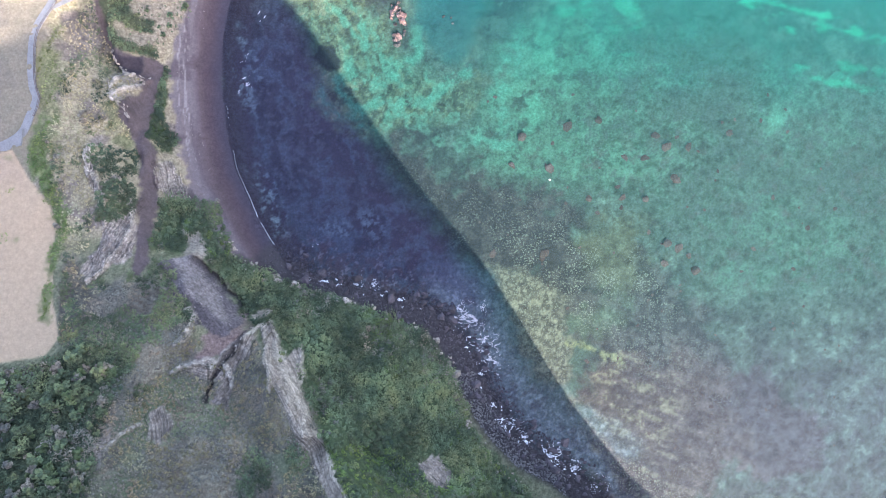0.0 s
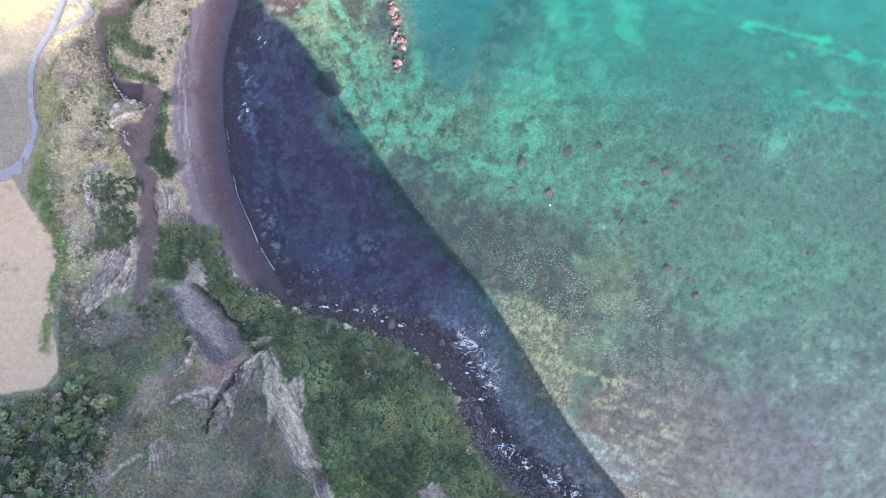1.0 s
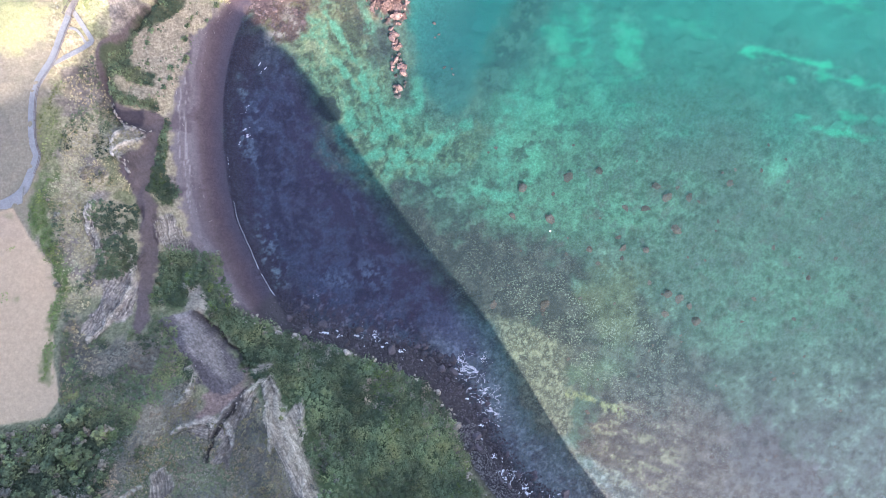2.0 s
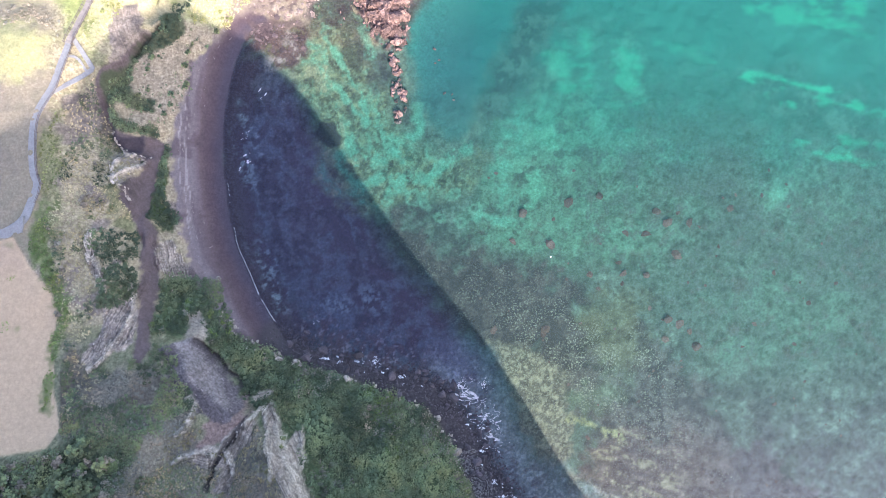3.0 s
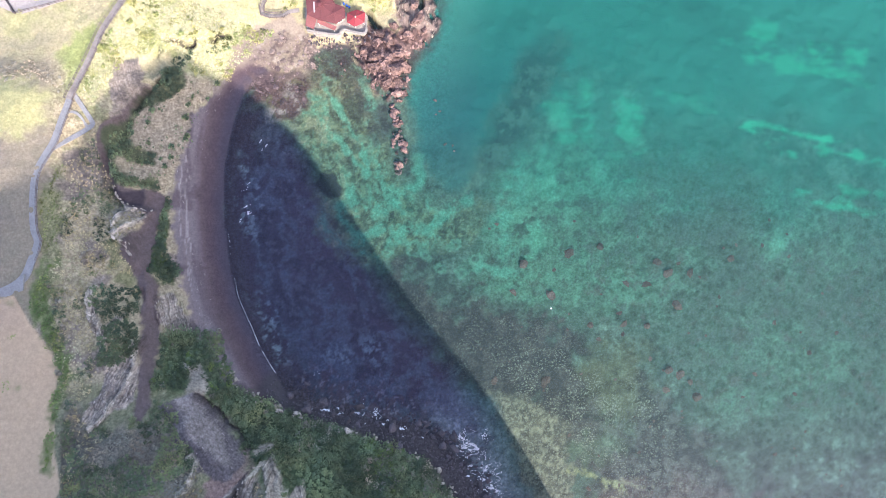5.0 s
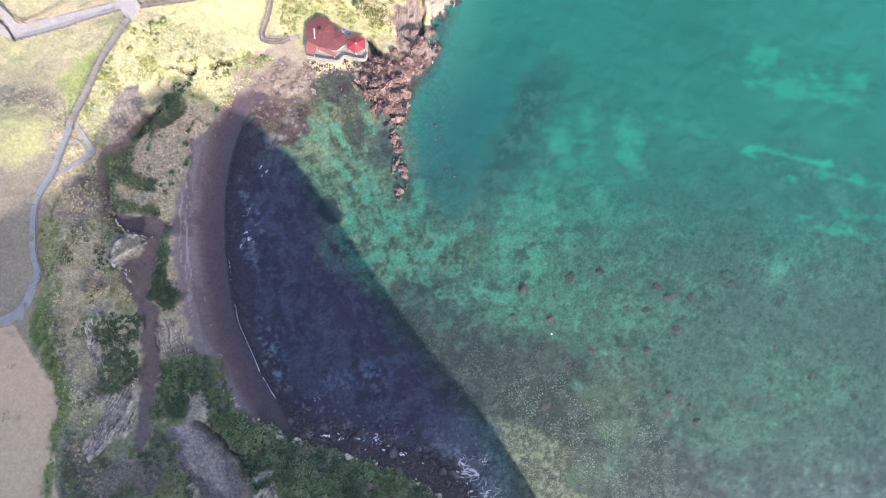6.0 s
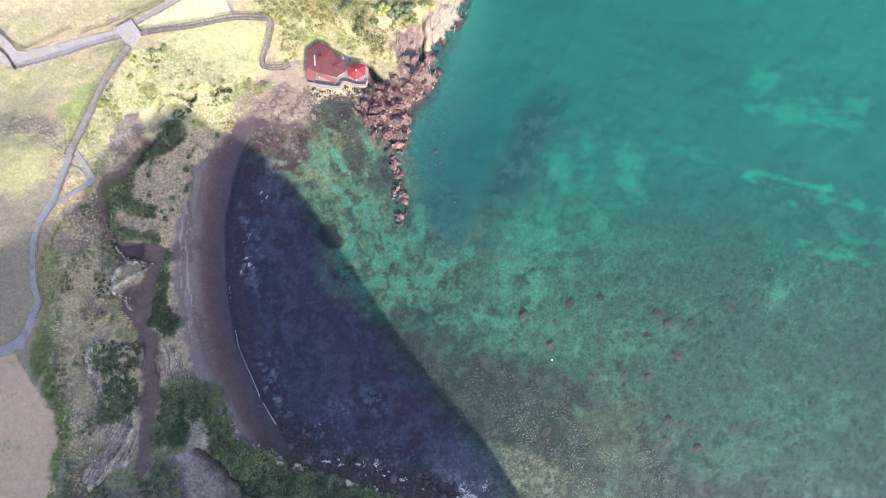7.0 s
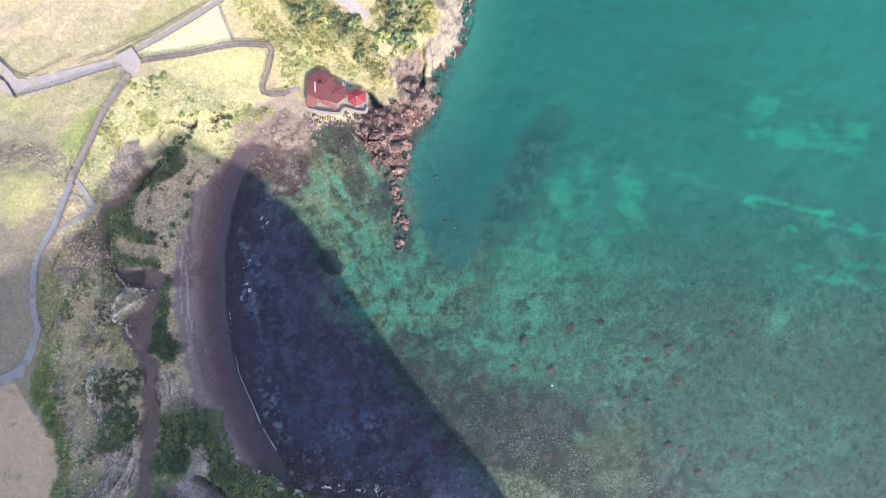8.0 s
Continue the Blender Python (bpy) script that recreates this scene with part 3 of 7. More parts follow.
def value_noise(x, y, seed):
    ix, iy = np.floor(x).astype(np.int64), np.floor(y).astype(np.int64)
    fx, fy = x - ix, y - iy
    fx, fy = fx * fx * (3 - 2 * fx), fy * fy * (3 - 2 * fy)
    a = lattice(ix, iy, seed) * (1 - fx) + lattice(ix + 1, iy, seed) * fx
    b = lattice(ix, iy + 1, seed) * (1 - fx) + lattice(ix + 1, iy + 1, seed) * fx
    return a * (1 - fy) + b * fy


def fbm(x, y, size, seed, octaves=4, gain=0.5):
    """Layered noise from -1 to 1 with features of about that size in metres."""
    total, amp, norm = 0.0, 1.0, 0.0
    for k in range(octaves):
        c, s = math.cos(0.6 * k + seed), math.sin(0.6 * k + seed)
        u, v = (c * x - s * y) / size * 2 ** k, (s * x + c * y) / size * 2 ** k
        total = total + amp * (2 * value_noise(u + 57.3 * k, v - 31.7 * k, seed + k) - 1)
        norm += amp
        amp *= gain
    return total / norm * 1.5


def smooth(a, b, v):
    u = np.clip((v - a) / (b - a), 0, 1)
    return u * u * (3 - 2 * u)


def inside(poly, x, y):
    """Metres inside the outline (negative outside)."""
    hit, near = np.zeros(np.shape(x), bool), np.full(np.shape(x), 1e9)
    for (x0, y0), (x1, y1) in zip(poly, poly[1:] + poly[:1]):
        dx, dy = x1 - x0, y1 - y0
        u = np.clip(((x - x0) * dx + (y - y0) * dy) / (dx * dx + dy * dy + 1e-9), 0, 1)
        near = np.minimum(near, (x - x0 - u * dx) ** 2 + (y - y0 - u * dy) ** 2)
        if y0 != y1:
            hit ^= ((y0 > y) != (y1 > y)) & (x < dx * (y - y0) / dy + x0)
    return np.where(hit, 1, -1) * np.sqrt(near)


def along(line, x, y):
    """Metres from an open line."""
    near = np.full(np.shape(x), 1e9)
    for p, q in zip(line, line[1:]):
        dx, dy = q[0] - p[0], q[1] - p[1]
        u = np.clip(((x - p[0]) * dx + (y - p[1]) * dy) / (dx * dx + dy * dy + 1e-9), 0, 1)
        near = np.minimum(near, (x - p[0] - u * dx) ** 2 + (y - p[1] - u * dy) ** 2)
    return np.sqrt(near)


X0, X1, Y0, Y1 = -160.0, 144.0, -136.0, 184.0


def membrane():
    """Heights on a 1 m lattice: a skin stretched over the lines, solved from coarse to fine."""
    grid, step = None, 16
    while step >= 1:
        nx, ny = int((X1 - X0) / step) + 1, int((Y1 - Y0) / step) + 1
        if grid is None:
            grid = np.full((ny, nx), 3.0)
        else:
            cx = np.minimum(np.arange(nx) / 2.0, grid.shape[1] - 1.001)
            cy = np.minimum(np.arange(ny) / 2.0, grid.shape[0] - 1.001)
            ix, iy = cx.astype(int), cy.astype(int)
            fx, fy = (cx - ix)[None, :], (cy - iy)[:, None]
            g = grid
            grid = ((g[iy][:, ix] * (1 - fx) + g[iy][:, ix + 1] * fx) * (1 - fy)
                    + (g[iy + 1][:, ix] * (1 - fx) + g[iy + 1][:, ix + 1] * fx) * fy)
        total, count = np.zeros((ny, nx)), np.zeros((ny, nx))
        for line in RELIEF:
            for p, q in zip(line, line[1:]):
                n = max(2, int(math.hypot(q[0] - p[0], q[1] - p[1]) / (0.5 * step)) + 1)
                u = np.linspace(0, 1, n)
                gx = np.round((p[0] + (q[0] - p[0]) * u - X0) / step).astype(int)
                gy = np.round((p[1] + (q[1] - p[1]) * u - Y0) / step).astype(int)
                ok = (gx >= 0) & (gx < nx) & (gy >= 0) & (gy < ny)
                np.add.at(total, (gy[ok], gx[ok]), (p[2] + (q[2] - p[2]) * u)[ok])
                np.add.at(count, (gy[ok], gx[ok]), 1)
        fixed = count > 0
        held = total[fixed] / count[fixed]
        for _ in range(260):
            g = np.pad(grid, 1, mode="edge")
            grid = (g[:-2, 1:-1] + g[2:, 1:-1] + g[1:-1, :-2] + g[1:-1, 2:]) / 4
            grid[fixed] = held
        step //= 2
    return grid


BASE = membrane()
for _ in range(2):
    g = np.pad(BASE, 1, mode="edge")
    BASE = (g[1:-1, 1:-1] * 2 + g[:-2, 1:-1] + g[2:, 1:-1] + g[1:-1, :-2] + g[1:-1, 2:]) / 6


def lookup(grid, x, y):
    cx, cy = np.clip(x - X0, 0, grid.shape[1] - 1.001), np.clip(y - Y0, 0, grid.shape[0] - 1.001)
    ix, iy = cx.astype(int), cy.astype(int)
    fx, fy = cx - ix, cy - iy
    return ((grid[iy, ix] * (1 - fx) + grid[iy, ix + 1] * fx) * (1 - fy)
            + (grid[iy + 1, ix] * (1 - fx) + grid[iy + 1, ix + 1] * fx) * fy)


# the mountain behind the bay, out of view: height of its crest from west to east, worked back from its shadow's edge,
# ending in a sea cliff
CREST_X = [-900, -300, -120, -46, -34, -13, 15.6, 30, 37, 40.5, 44.2, 46.9, 49.5, 54.6, 56, 56.2, 56.5, 57.9, 58.5, 60, 61.3, 63.4, 66.2, 69, 71]
CREST_Z = [20, 70, 105, 124, 127.5, 134.5, 137, 122, 112, 99.5, 89.5, 84, 78.5, 70.6, 64.8, 60.4, 55.2, 50.3, 43.8, 38.6, 34, 26.9, 20, 8, -4]


def mountain(x, y):
    crest = np.interp(x, CREST_X, CREST_Z)
    face = smooth(-77, -101, y) ** 0.8
    back = 1 - 0.75 * smooth(-104, -420, y) - 0.25 * smooth(-420, -900, y)
    return crest * face * back + np.where(y < -77, -4 * (1 - face), -50)


ROCKS = [(RIB_ROCK, 2.0), (GREY_ROCK, 2.0), (SLIDE_ROCK, 0.45), (KNOT_ROCK, 0.35), (TOOTH_ROCK, 1.6), (SCORIA, 2.8), (TUFF_EAST, 2.6), (PALE_CLIFF, 2.4), (PLATFORM, 0.4),
         (KNEE_ROCK, 0.4), (SCAR_WEST, 1.6), (SCAR_MID, 1.6), (SCAR_EAST, 1.8), (SPUR, 1.6)]


RIMS = [RIM_A, RIM_B, RIM_D, RIM_E, RIM_F, RIM_I, RIM_J, RIM_K, RIM_L, RIM_M, RIM_N, RIM_O, RIM_P, RIM_Q]
CLEFTS = [CLEFT_A, CLEFT_B]


def rim_at(x, y, lines):
    d = np.full(np.shape(x), 1e9)
    wx, wy = x + 0.8 * fbm(x, y, 3, 13, 3), y + 0.8 * fbm(x, y, 3, 15, 3)
    for line in lines:
        d = np.minimum(d, along(line, wx, wy))
    return d


def rockiness(x, y):
    total = np.zeros(np.shape(x))
    wob = fbm(x, y, 4.0, 11, 3) * 0.9
    for poly, amp in ROCKS:
        total = np.maximum(total, amp * smooth(-0.8, 1.2, inside(poly, x, y) + wob))
    d = inside(RIDGE_FACE, x, y) + 0.3 * wob
    return np.maximum(total, 0.9 * smooth(-0.3, 0.4, d))


def ground(x, y):
    """Height of the land and of the sea bed."""
    x, y = np.asarray(x, float), np.asarray(y, float)
    h = lookup(BASE, x, y)
    h = np.where(x < X0, h + (x - X0) * 0.004, h)
    land = smooth(0.2, 3.0, h)
    h = h + land * (0.5 * fbm(x, y, 14, 3) + 0.18 * fbm(x, y, 2.2, 5, 3)) * np.where(inside(FIELD_BARE, x, y) > 0, 0.25, 1)
    along_u, across_v = 0.56 * x - 0.83 * y, 0.83 * x + 0.56 * y
    ridged = 1 - np.abs(fbm(x, y, 3.2, 21, 4, 0.6)) * 0.55 - np.abs(fbm(along_u * 0.3, across_v, 2.2, 23, 3, 0.6)) * 0.6
    mound = np.exp(-((x + 114) ** 2 + (y - 77) ** 2) / 60.0)
    h = h + 2.6 * mound
    h = h + rockiness(x, y) * (ridged - 0.62) * smooth(-0.6, 1.2, h + 0.6)
    h = h - 1.7 * smooth(1.0, 0.3, along(LEDGE_CRACK, x, y) + 0.5 * fbm(x, y, 2.5, 27, 2)) * smooth(-0.7, -0.2, fbm(x, y, 4, 29, 2))
    # the south one is dug to darken the gap beside the pavilion
    for crack in (CRACK_EAST, CRACK_SOUTH):
        h = h - 2.8 * smooth(1.3, 0.3, along(crack, x, y) + 0.5 * fbm(x, y, 2.5, 27, 2)) * smooth(0.5, 2.0, h)
    h = h + 1.3 * smooth(0.9, 0.1, rim_at(x, y, RIMS)) - 1.6 * smooth(0.9, 0.1, rim_at(x, y, CLEFTS))
    flat = smooth(-4, 2, np.maximum(inside(WET_FLAT, x, y), inside(PLATFORM, x, y))) * smooth(2.4, 1.2, h)
    h = h + flat * 0.35 * fbm(x, y, 4, 35, 4, 0.6)
    bed = smooth(0.0, -1.2, h)
    h = h + bed * (0.25 * fbm(x, y, 3.0, 31, 3) + 0.3 * fbm(x, y, 11.0, 33, 2))
    return np.maximum(h, mountain(x, y) + np.where(y < -77, 6 * fbm(x, y, 24, 41), 0))


def axis(far, *stretches):
    """Grid lines: stretches of (from, to, step), then ever wider steps out to the horizon on both sides."""
    vals = np.concatenate([np.arange(a, b, step) for a, b, step in stretches])
    up, down, step = vals[-1], vals[0], stretches[0][2]
    hi, lo = [], []
    while up < far:
        step *= 1.35
        up, down = up + step, down - step
        hi.append(up)
        lo.append(down)
    return np.concatenate([lo[::-1], vals, hi])


def mix(a, b, w):
    return a + (np.array(b) - a) * w[..., None]


def mesh_grid(name, xs, ys, z, mat):
    nx, ny = len(xs), len(ys)
    gx, gy = np.meshgrid(xs, ys)
    co = np.stack([gx, gy, z], -1).reshape(-1, 3)
    k = (np.arange(ny - 1)[:, None] * nx + np.arange(nx - 1)[None, :]).reshape(-1)
    faces = np.stack([k, k + 1, k + nx + 1, k + nx], -1)
    me = bpy.data.meshes.new(name)
    me.vertices.add(len(co))
    me.vertices.foreach_set("co", co.ravel())
    me.loops.add(faces.size)
    me.loops.foreach_set("vertex_index", faces.ravel())
    me.polygons.add(len(faces))
    me.polygons.foreach_set("loop_start", np.arange(0, faces.size, 4))
    me.polygons.foreach_set("use_smooth", np.ones(len(faces), bool))
    me.update(calc_edges=True)
    me.materials.append(mat)
    return me


def paint(me, name, values):
    """A value or a colour at every vertex, as the ground's own cover."""
    if values.ndim == 3:
        att = me.attributes.new(name, "FLOAT_COLOR", "POINT")
        rgba = np.concatenate([values.reshape(-1, 3), np.ones((values.shape[0] * values.shape[1], 1))], 1)
        att.data.foreach_set("color", rgba.astype(np.float32).ravel())
    else:
        att = me.attributes.new(name, "FLOAT", "POINT")
        att.data.foreach_set("value", values.astype(np.float32).ravel())


LIES = [(RIB_ROCK, -78), (GREY_ROCK, -112), (SLIDE_ROCK, -52), (KNOT_ROCK, -75), (TOOTH_ROCK, -75), (KNEE_ROCK, -80), (BROWN_SLOPE, -70), (RIDGE_FACE, -58),
        (SCAR_WEST, -70), (SCAR_MID, -25), (SCAR_EAST, -115), (SPUR, -40), (SCORIA, -60), (PALE_CLIFF, -120), (TUFF_EAST, -100)]


def strata_lie(x, y):
    """Coordinates along and across the beds of the rock, each outcrop with its own strike."""
    strike = np.full(x.shape, -56.0)
    for poly, deg in LIES:
        strike = np.where(inside(poly, x, y) > -3, deg, strike)
    a = np.radians(strike)
    warp = 0.6 * fbm(x, y, 8, 25, 2)
    u, v = np.cos(a) * x + np.sin(a) * y, -np.sin(a) * x + np.cos(a) * y + warp
    return np.stack([u * 0.08, v * 2.4, 0 * x], -1)


def graininess(x, y, h):
    g = np.full(x.shape, 0.72)
    g = np.where(y > 88, 0.4, g)
    g = np.where(inside(TUSSOCK_NORTH, x, y) > 0, 0.5, g)
    g = np.where((x < -106) & (y > 20), 0.35, g)
    g = np.where(inside(FIELD_BARE, x, y) > 0, 0.2, g)
    g = np.where(inside(BEACH, x, y) > 0, 0.25, g)
    g = np.where(inside(GULLY_DIRT, x, y) > 0, 0.35, g)
    reef = 0.6 - 0.5 * smooth(40, 75, y) * smooth(-2, 12, x) - 0.15 * smooth(40, 110, x) - 0.3 * smooth(-4, 3, inside(CLEAR_DEEP, x, y))
    return np.where(h < 0, np.clip(reef, 0.03, 1), g)


def land_cover(x, y, h):
    """Base colours of soil, turf, rock, sand and sea bed."""
    n1, n2, n3 = fbm(x, y, 9, 51), fbm(x, y, 2.5, 53, 3), fbm(x, y, 30, 55, 3)
    n5f = fbm(x * 0.5, y, 4, 50, 3)
    wob = 1.3 * n2 + 1.2 * n1 + 0.8 * fbm(x, y, 1.2, 52, 2)
    def w(poly, soft=1.2, jag=1.0):
        return smooth(-soft, soft, inside(poly, x, y) + jag * wob)
    c = np.zeros(x.shape + (3,)) + (0.355, 0.312, 0.186)
    c = mix(c, (0.32, 0.315, 0.15), smooth(0.1, 1.0, n1 + 0.4 * n2) * 0.7)
    c = mix(c, (0.41, 0.352, 0.228), smooth(0.0, 0.8, n3 - 0.3 * n1))
    c = mix(c, (0.25, 0.285, 0.10), w(PLAIN_GREEN, 1.5) * 0.85)
    c = mix(c, (0.29, 0.28, 0.14), w(PLAIN_OLIVE, 1.5) * 0.8)
    # west of the gully, south of the paths: withered turf
    c = mix(c, (0.30, 0.25, 0.165), smooth(90, 70, y) * smooth(-60, -75, x) * 0.85)
    c = mix(c, (0.15, 0.155, 0.075), smooth(90, 70, y) * smooth(0.05, 0.6, n1 * 0.7 + n2 * 0.6) * 0.8)
    c = mix(c, (0.36, 0.29, 0.19), smooth(85, 70, y) * smooth(0.15, 0.6, fbm(x, y, 5, 58, 4)) * 0.8)
    c = mix(c, (0.17, 0.135, 0.125), smooth(85, 70, y) * smooth(0.3, 0.7, fbm(x, y, 7, 60, 4)) * 0.7)
    c = mix(c, (0.225, 0.192, 0.142), smooth(100, 85, y) * smooth(-102, -108, x) * 0.85)
    c = mix(c, (0.15, 0.155, 0.095), smooth(8, -4, y + 2 * n1) * 0.9)
    c = mix(c, (0.15, 0.135, 0.108), w(HEATH_AREA, 2))
    c = mix(c, (0.27, 0.235, 0.16), w(HEATH_AREA, 2) * smooth(0.0, 0.6, n1 + 0.5 * n2) * 0.7)
    c = mix(c, (0.10, 0.15, 0.06), w(HEATH_AREA, 2) * smooth(0.2, 0.7, fbm(x, y, 16, 59, 3)) * 0.5)
    c = mix(c, (0.46, 0.335, 0.218), smooth(-0.35, 0.35, inside(FIELD_BARE, x, y) + 0.35 * n1))
    c = mix(c, (0.37, 0.268, 0.195), smooth(0, 1.5, inside(FIELD_BARE, x, y)) * smooth(0.1, 0.8, n3 + 0.3 * n5f) * 0.5)
    c = mix(c, (0.12, 0.17, 0.06), smooth(0.55, 0.85, n1) * smooth(0, 2, inside(FIELD_BARE, x, y)) * 0.7)
    c = mix(c, (0.12, 0.15, 0.06), w(SEA_BORDER_GREEN, 1.0) * 0.85)
    c = mix(c, (0.17, 0.178, 0.085), w(GREEN_TUSSOCK, 1.5) * 0.8)
    c = mix(c, (0.07, 0.085, 0.05), w(WOOD, 2))
    c = mix(c, (0.065, 0.09, 0.045), w(THICKET, 1))
    c = mix(c, (0.05, 0.075, 0.03), w(HEDGE, 0.8))
    c = mix(c, (0.285, 0.235, 0.165), w(SHRUB_TERRACE, 1.5) * 0.9)
    c = mix(c, (0.15, 0.122, 0.113), w(BROWN_SLOPE, 1.5) * 0.85)
    c = mix(c, (0.26, 0.22, 0.175), w(BROWN_SLOPE, 1.5) * smooth(0.1, 0.5, fbm(x, y, 3, 42, 4)) * 0.7)
    c = mix(c, (0.205, 0.175, 0.148), w(KNOT_ROCK, 0.6, 0.6) * 0.8)
    c = mix(c, (0.10, 0.09, 0.085), w(KNOT_ROCK, 0.6, 0.6) * smooth(0.1, 0.5, fbm(x, y, 2.4, 44, 4)) * 0.8)
    c = mix(c, (0.30, 0.255, 0.20), np.maximum(w(PALE_SCREE, 0.6, 0.4), w(PALE_BROW, 0.5, 0.3)))
    c = mix(c, (0.385, 0.375, 0.19), w(LAWN, 2) * 0.8)
    c = mix(c, (0.53, 0.53, 0.31), w(BRIGHT_LAWN, 1, 0.3) * 0.8)
    c = mix(c, (0.365, 0.35, 0.195), w(TUSSOCK_NORTH, 1.5) * 0.8)
    c = mix(c, (0.345, 0.325, 0.165), w(NORTH_GRASS, 1.5) * 0.8)
    c = mix(c, (0.23, 0.24, 0.10), w(NORTH_GRASS, 1.5) * smooth(0.15, 0.6, fbm(x, y, 4, 66, 4)) * 0.7)
    c = mix(c, (0.24, 0.25, 0.10), w(TUSSOCK_NORTH, 1.5) * smooth(0.15, 0.6, fbm(x, y, 4, 66, 4)) * 0.7)
    c = mix(c, (0.335, 0.325, 0.155), w(KNOLL, 3) * 0.85)
    c = mix(c, (0.215, 0.155, 0.135), w(RED_EARTH, 1.0))
    grey = np.zeros(c.shape) + (0.36, 0.30, 0.243)
    grey = mix(grey, (0.245, 0.205, 0.175), smooth(-0.1, 0.6, n2))
    for poly, shade in ((RIB_ROCK, 1.0), (GREY_ROCK, 1.05), (KNEE_ROCK, 0.72), (TOOTH_ROCK, 0.9), (SCAR_WEST, 0.9), (SCAR_MID, 1.0), (SCAR_EAST, 0.85), (SPUR, 0.9), (PALE_SPOTS, 1.0)):
        m = w(poly, 0.3, 0.4)[..., None]
        c = c * (1 - m) + grey * shade * m
    slip = w(SLIDE_ROCK, 0.3, 0.35)
    down, cross = 0.62 * x - 0.79 * y, 0.79 * x + 0.62 * y
    c = mix(c, (0.137, 0.117, 0.119), slip)
    c = mix(c, (0.31, 0.27, 0.25), slip * smooth(0.05, 0.3, fbm(0.05 * down, cross + 0.2 * n2, 1.7, 40, 2, 0.5)) * 0.55)
    c = mix(c, (0.07, 0.06, 0.068), slip * smooth(0.25, 0.6, fbm(0.12 * down, cross + 0.5 * n2, 1.8, 43, 3)) * 0.7)
    m = smooth(-0.2, 0.35, inside(RIDGE_FACE, x, y) + 0.25 * n2)[..., None]
    c = c * (1 - m) + (0.35 * grey + 0.65 * np.array((0.29, 0.247, 0.198))) * m
    c = mix(c, (0.46, 0.40, 0.325), smooth(0.75, 0.25, rim_at(x, y, RIMS) + 0.3 * n2) * 0.85)
    # clefts and the ledge crack are painted dark to deepen their shade
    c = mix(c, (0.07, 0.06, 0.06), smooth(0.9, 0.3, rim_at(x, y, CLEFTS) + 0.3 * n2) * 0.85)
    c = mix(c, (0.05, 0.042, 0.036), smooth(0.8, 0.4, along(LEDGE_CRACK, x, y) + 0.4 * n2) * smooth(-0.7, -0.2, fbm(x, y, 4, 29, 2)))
    c = mix(c, (0.115, 0.088, 0.085), w(GULLY_DIRT, 0.35, 0.3))
    # the gully hollow's shade is painted into the ground colour
    c = mix(c, (0.05, 0.042, 0.05), w(HOLLOW_SHADE, 0.6, 0.4))
    c = mix(c, (0.06, 0.075, 0.04), w(TERRACE_THICKET, 0.6, 0.5) * 0.9)
    # the beach: dark volcanic sand, wet and darker towards the water
    sand = np.zeros(c.shape) + (0.122, 0.089, 0.087)
    off = along(COAST_BAY, x, y) + 0.5 * n1
    bar = fbm(off * 1.1, y * 0.1, 2.6, 67, 3)
    sand = mix(sand, (0.185, 0.152, 0.15), smooth(5.5, 9.5, off))
    sand = mix(sand, (0.185, 0.146, 0.138), smooth(0.1, 0.6, bar + 0.3 * n2) * 0.6)
    sand = mix(sand, (0.105, 0.077, 0.076), smooth(0.15, 0.6, -bar + 0.3 * n1) * 0.6)
    sand = mix(sand, (0.085, 0.06, 0.062), smooth(0.3, 0.6, fbm(x, y, 6, 68, 4)) * smooth(3, 5, off) * 0.55)
    wrack = fbm(off * 2.4, y * 0.16, 2.0, 66, 4, 0.65)
    sand = mix(sand, (0.33, 0.29, 0.265), smooth(0.4, 0.62, wrack) * smooth(8.5, 10, off) * smooth(16, 13, off) * 0.7)
    # sand past the mountain's shadow is painted paler and warmer, as sunlit
    sand = mix(sand, (0.30, 0.245, 0.185), smooth(79, 90, y + 2 * n1))
    sand = mix(sand, (0.20, 0.155, 0.13), smooth(84, 96, y) * smooth(0.2, 0.55, fbm(x, y, 5, 70, 4)) * 0.6)
    sand = mix(sand, (0.085, 0.06, 0.065), smooth(7.5, 4.0, off + 0.6 * n2))
    sand = mix(sand, (0.05, 0.042, 0.057), smooth(4.6, 0.6, off + 0.4 * n2))
    m = np.maximum(smooth(-0.6, 0.6, inside(BEACH, x, y) + 0.7 * wob), smooth(2.0, 1.2, h) * smooth(9, 6, along(COAST_BAY[:13], x, y)))[..., None]
    c = c * (1 - m) + sand * m
    shelf = w(PLATFORM, 0.8, 0.6)
    c = mix(c, (0.215, 0.17, 0.132), shelf * 0.85)
    c = mix(c, (0.12, 0.088, 0.078), shelf * smooth(0.05, 0.45, fbm(x, y, 2.6, 62, 4, 0.6)) * 0.85)
    c = mix(c, (0.37, 0.32, 0.26), shelf * smooth(0.3, 0.6, fbm(x, y, 3, 64, 4)) * 0.6)
    c = mix(c, (0.085, 0.058, 0.054), smooth(-1.0, 1.5, inside(WET_FLAT, x, y) + n2) * 0.9)
    c = mix(c, (0.055, 0.048, 0.05), smooth(2.3, 1.5, h) * smooth(8, -2, y) * smooth(9, 6, along(COAST_SOUTH, x, y)))
    c = mix(c, (0.22, 0.17, 0.145), w(TUFF_EAST, 0.8))
    c = mix(c, (0.13, 0.10, 0.085), w(TUFF_EAST, 0.8) * smooth(0.1, 0.5, fbm(x, y, 3, 70, 4)) * 0.8)
    c = mix(c, (0.12, 0.078, 0.07), w(SCORIA, 1.0))
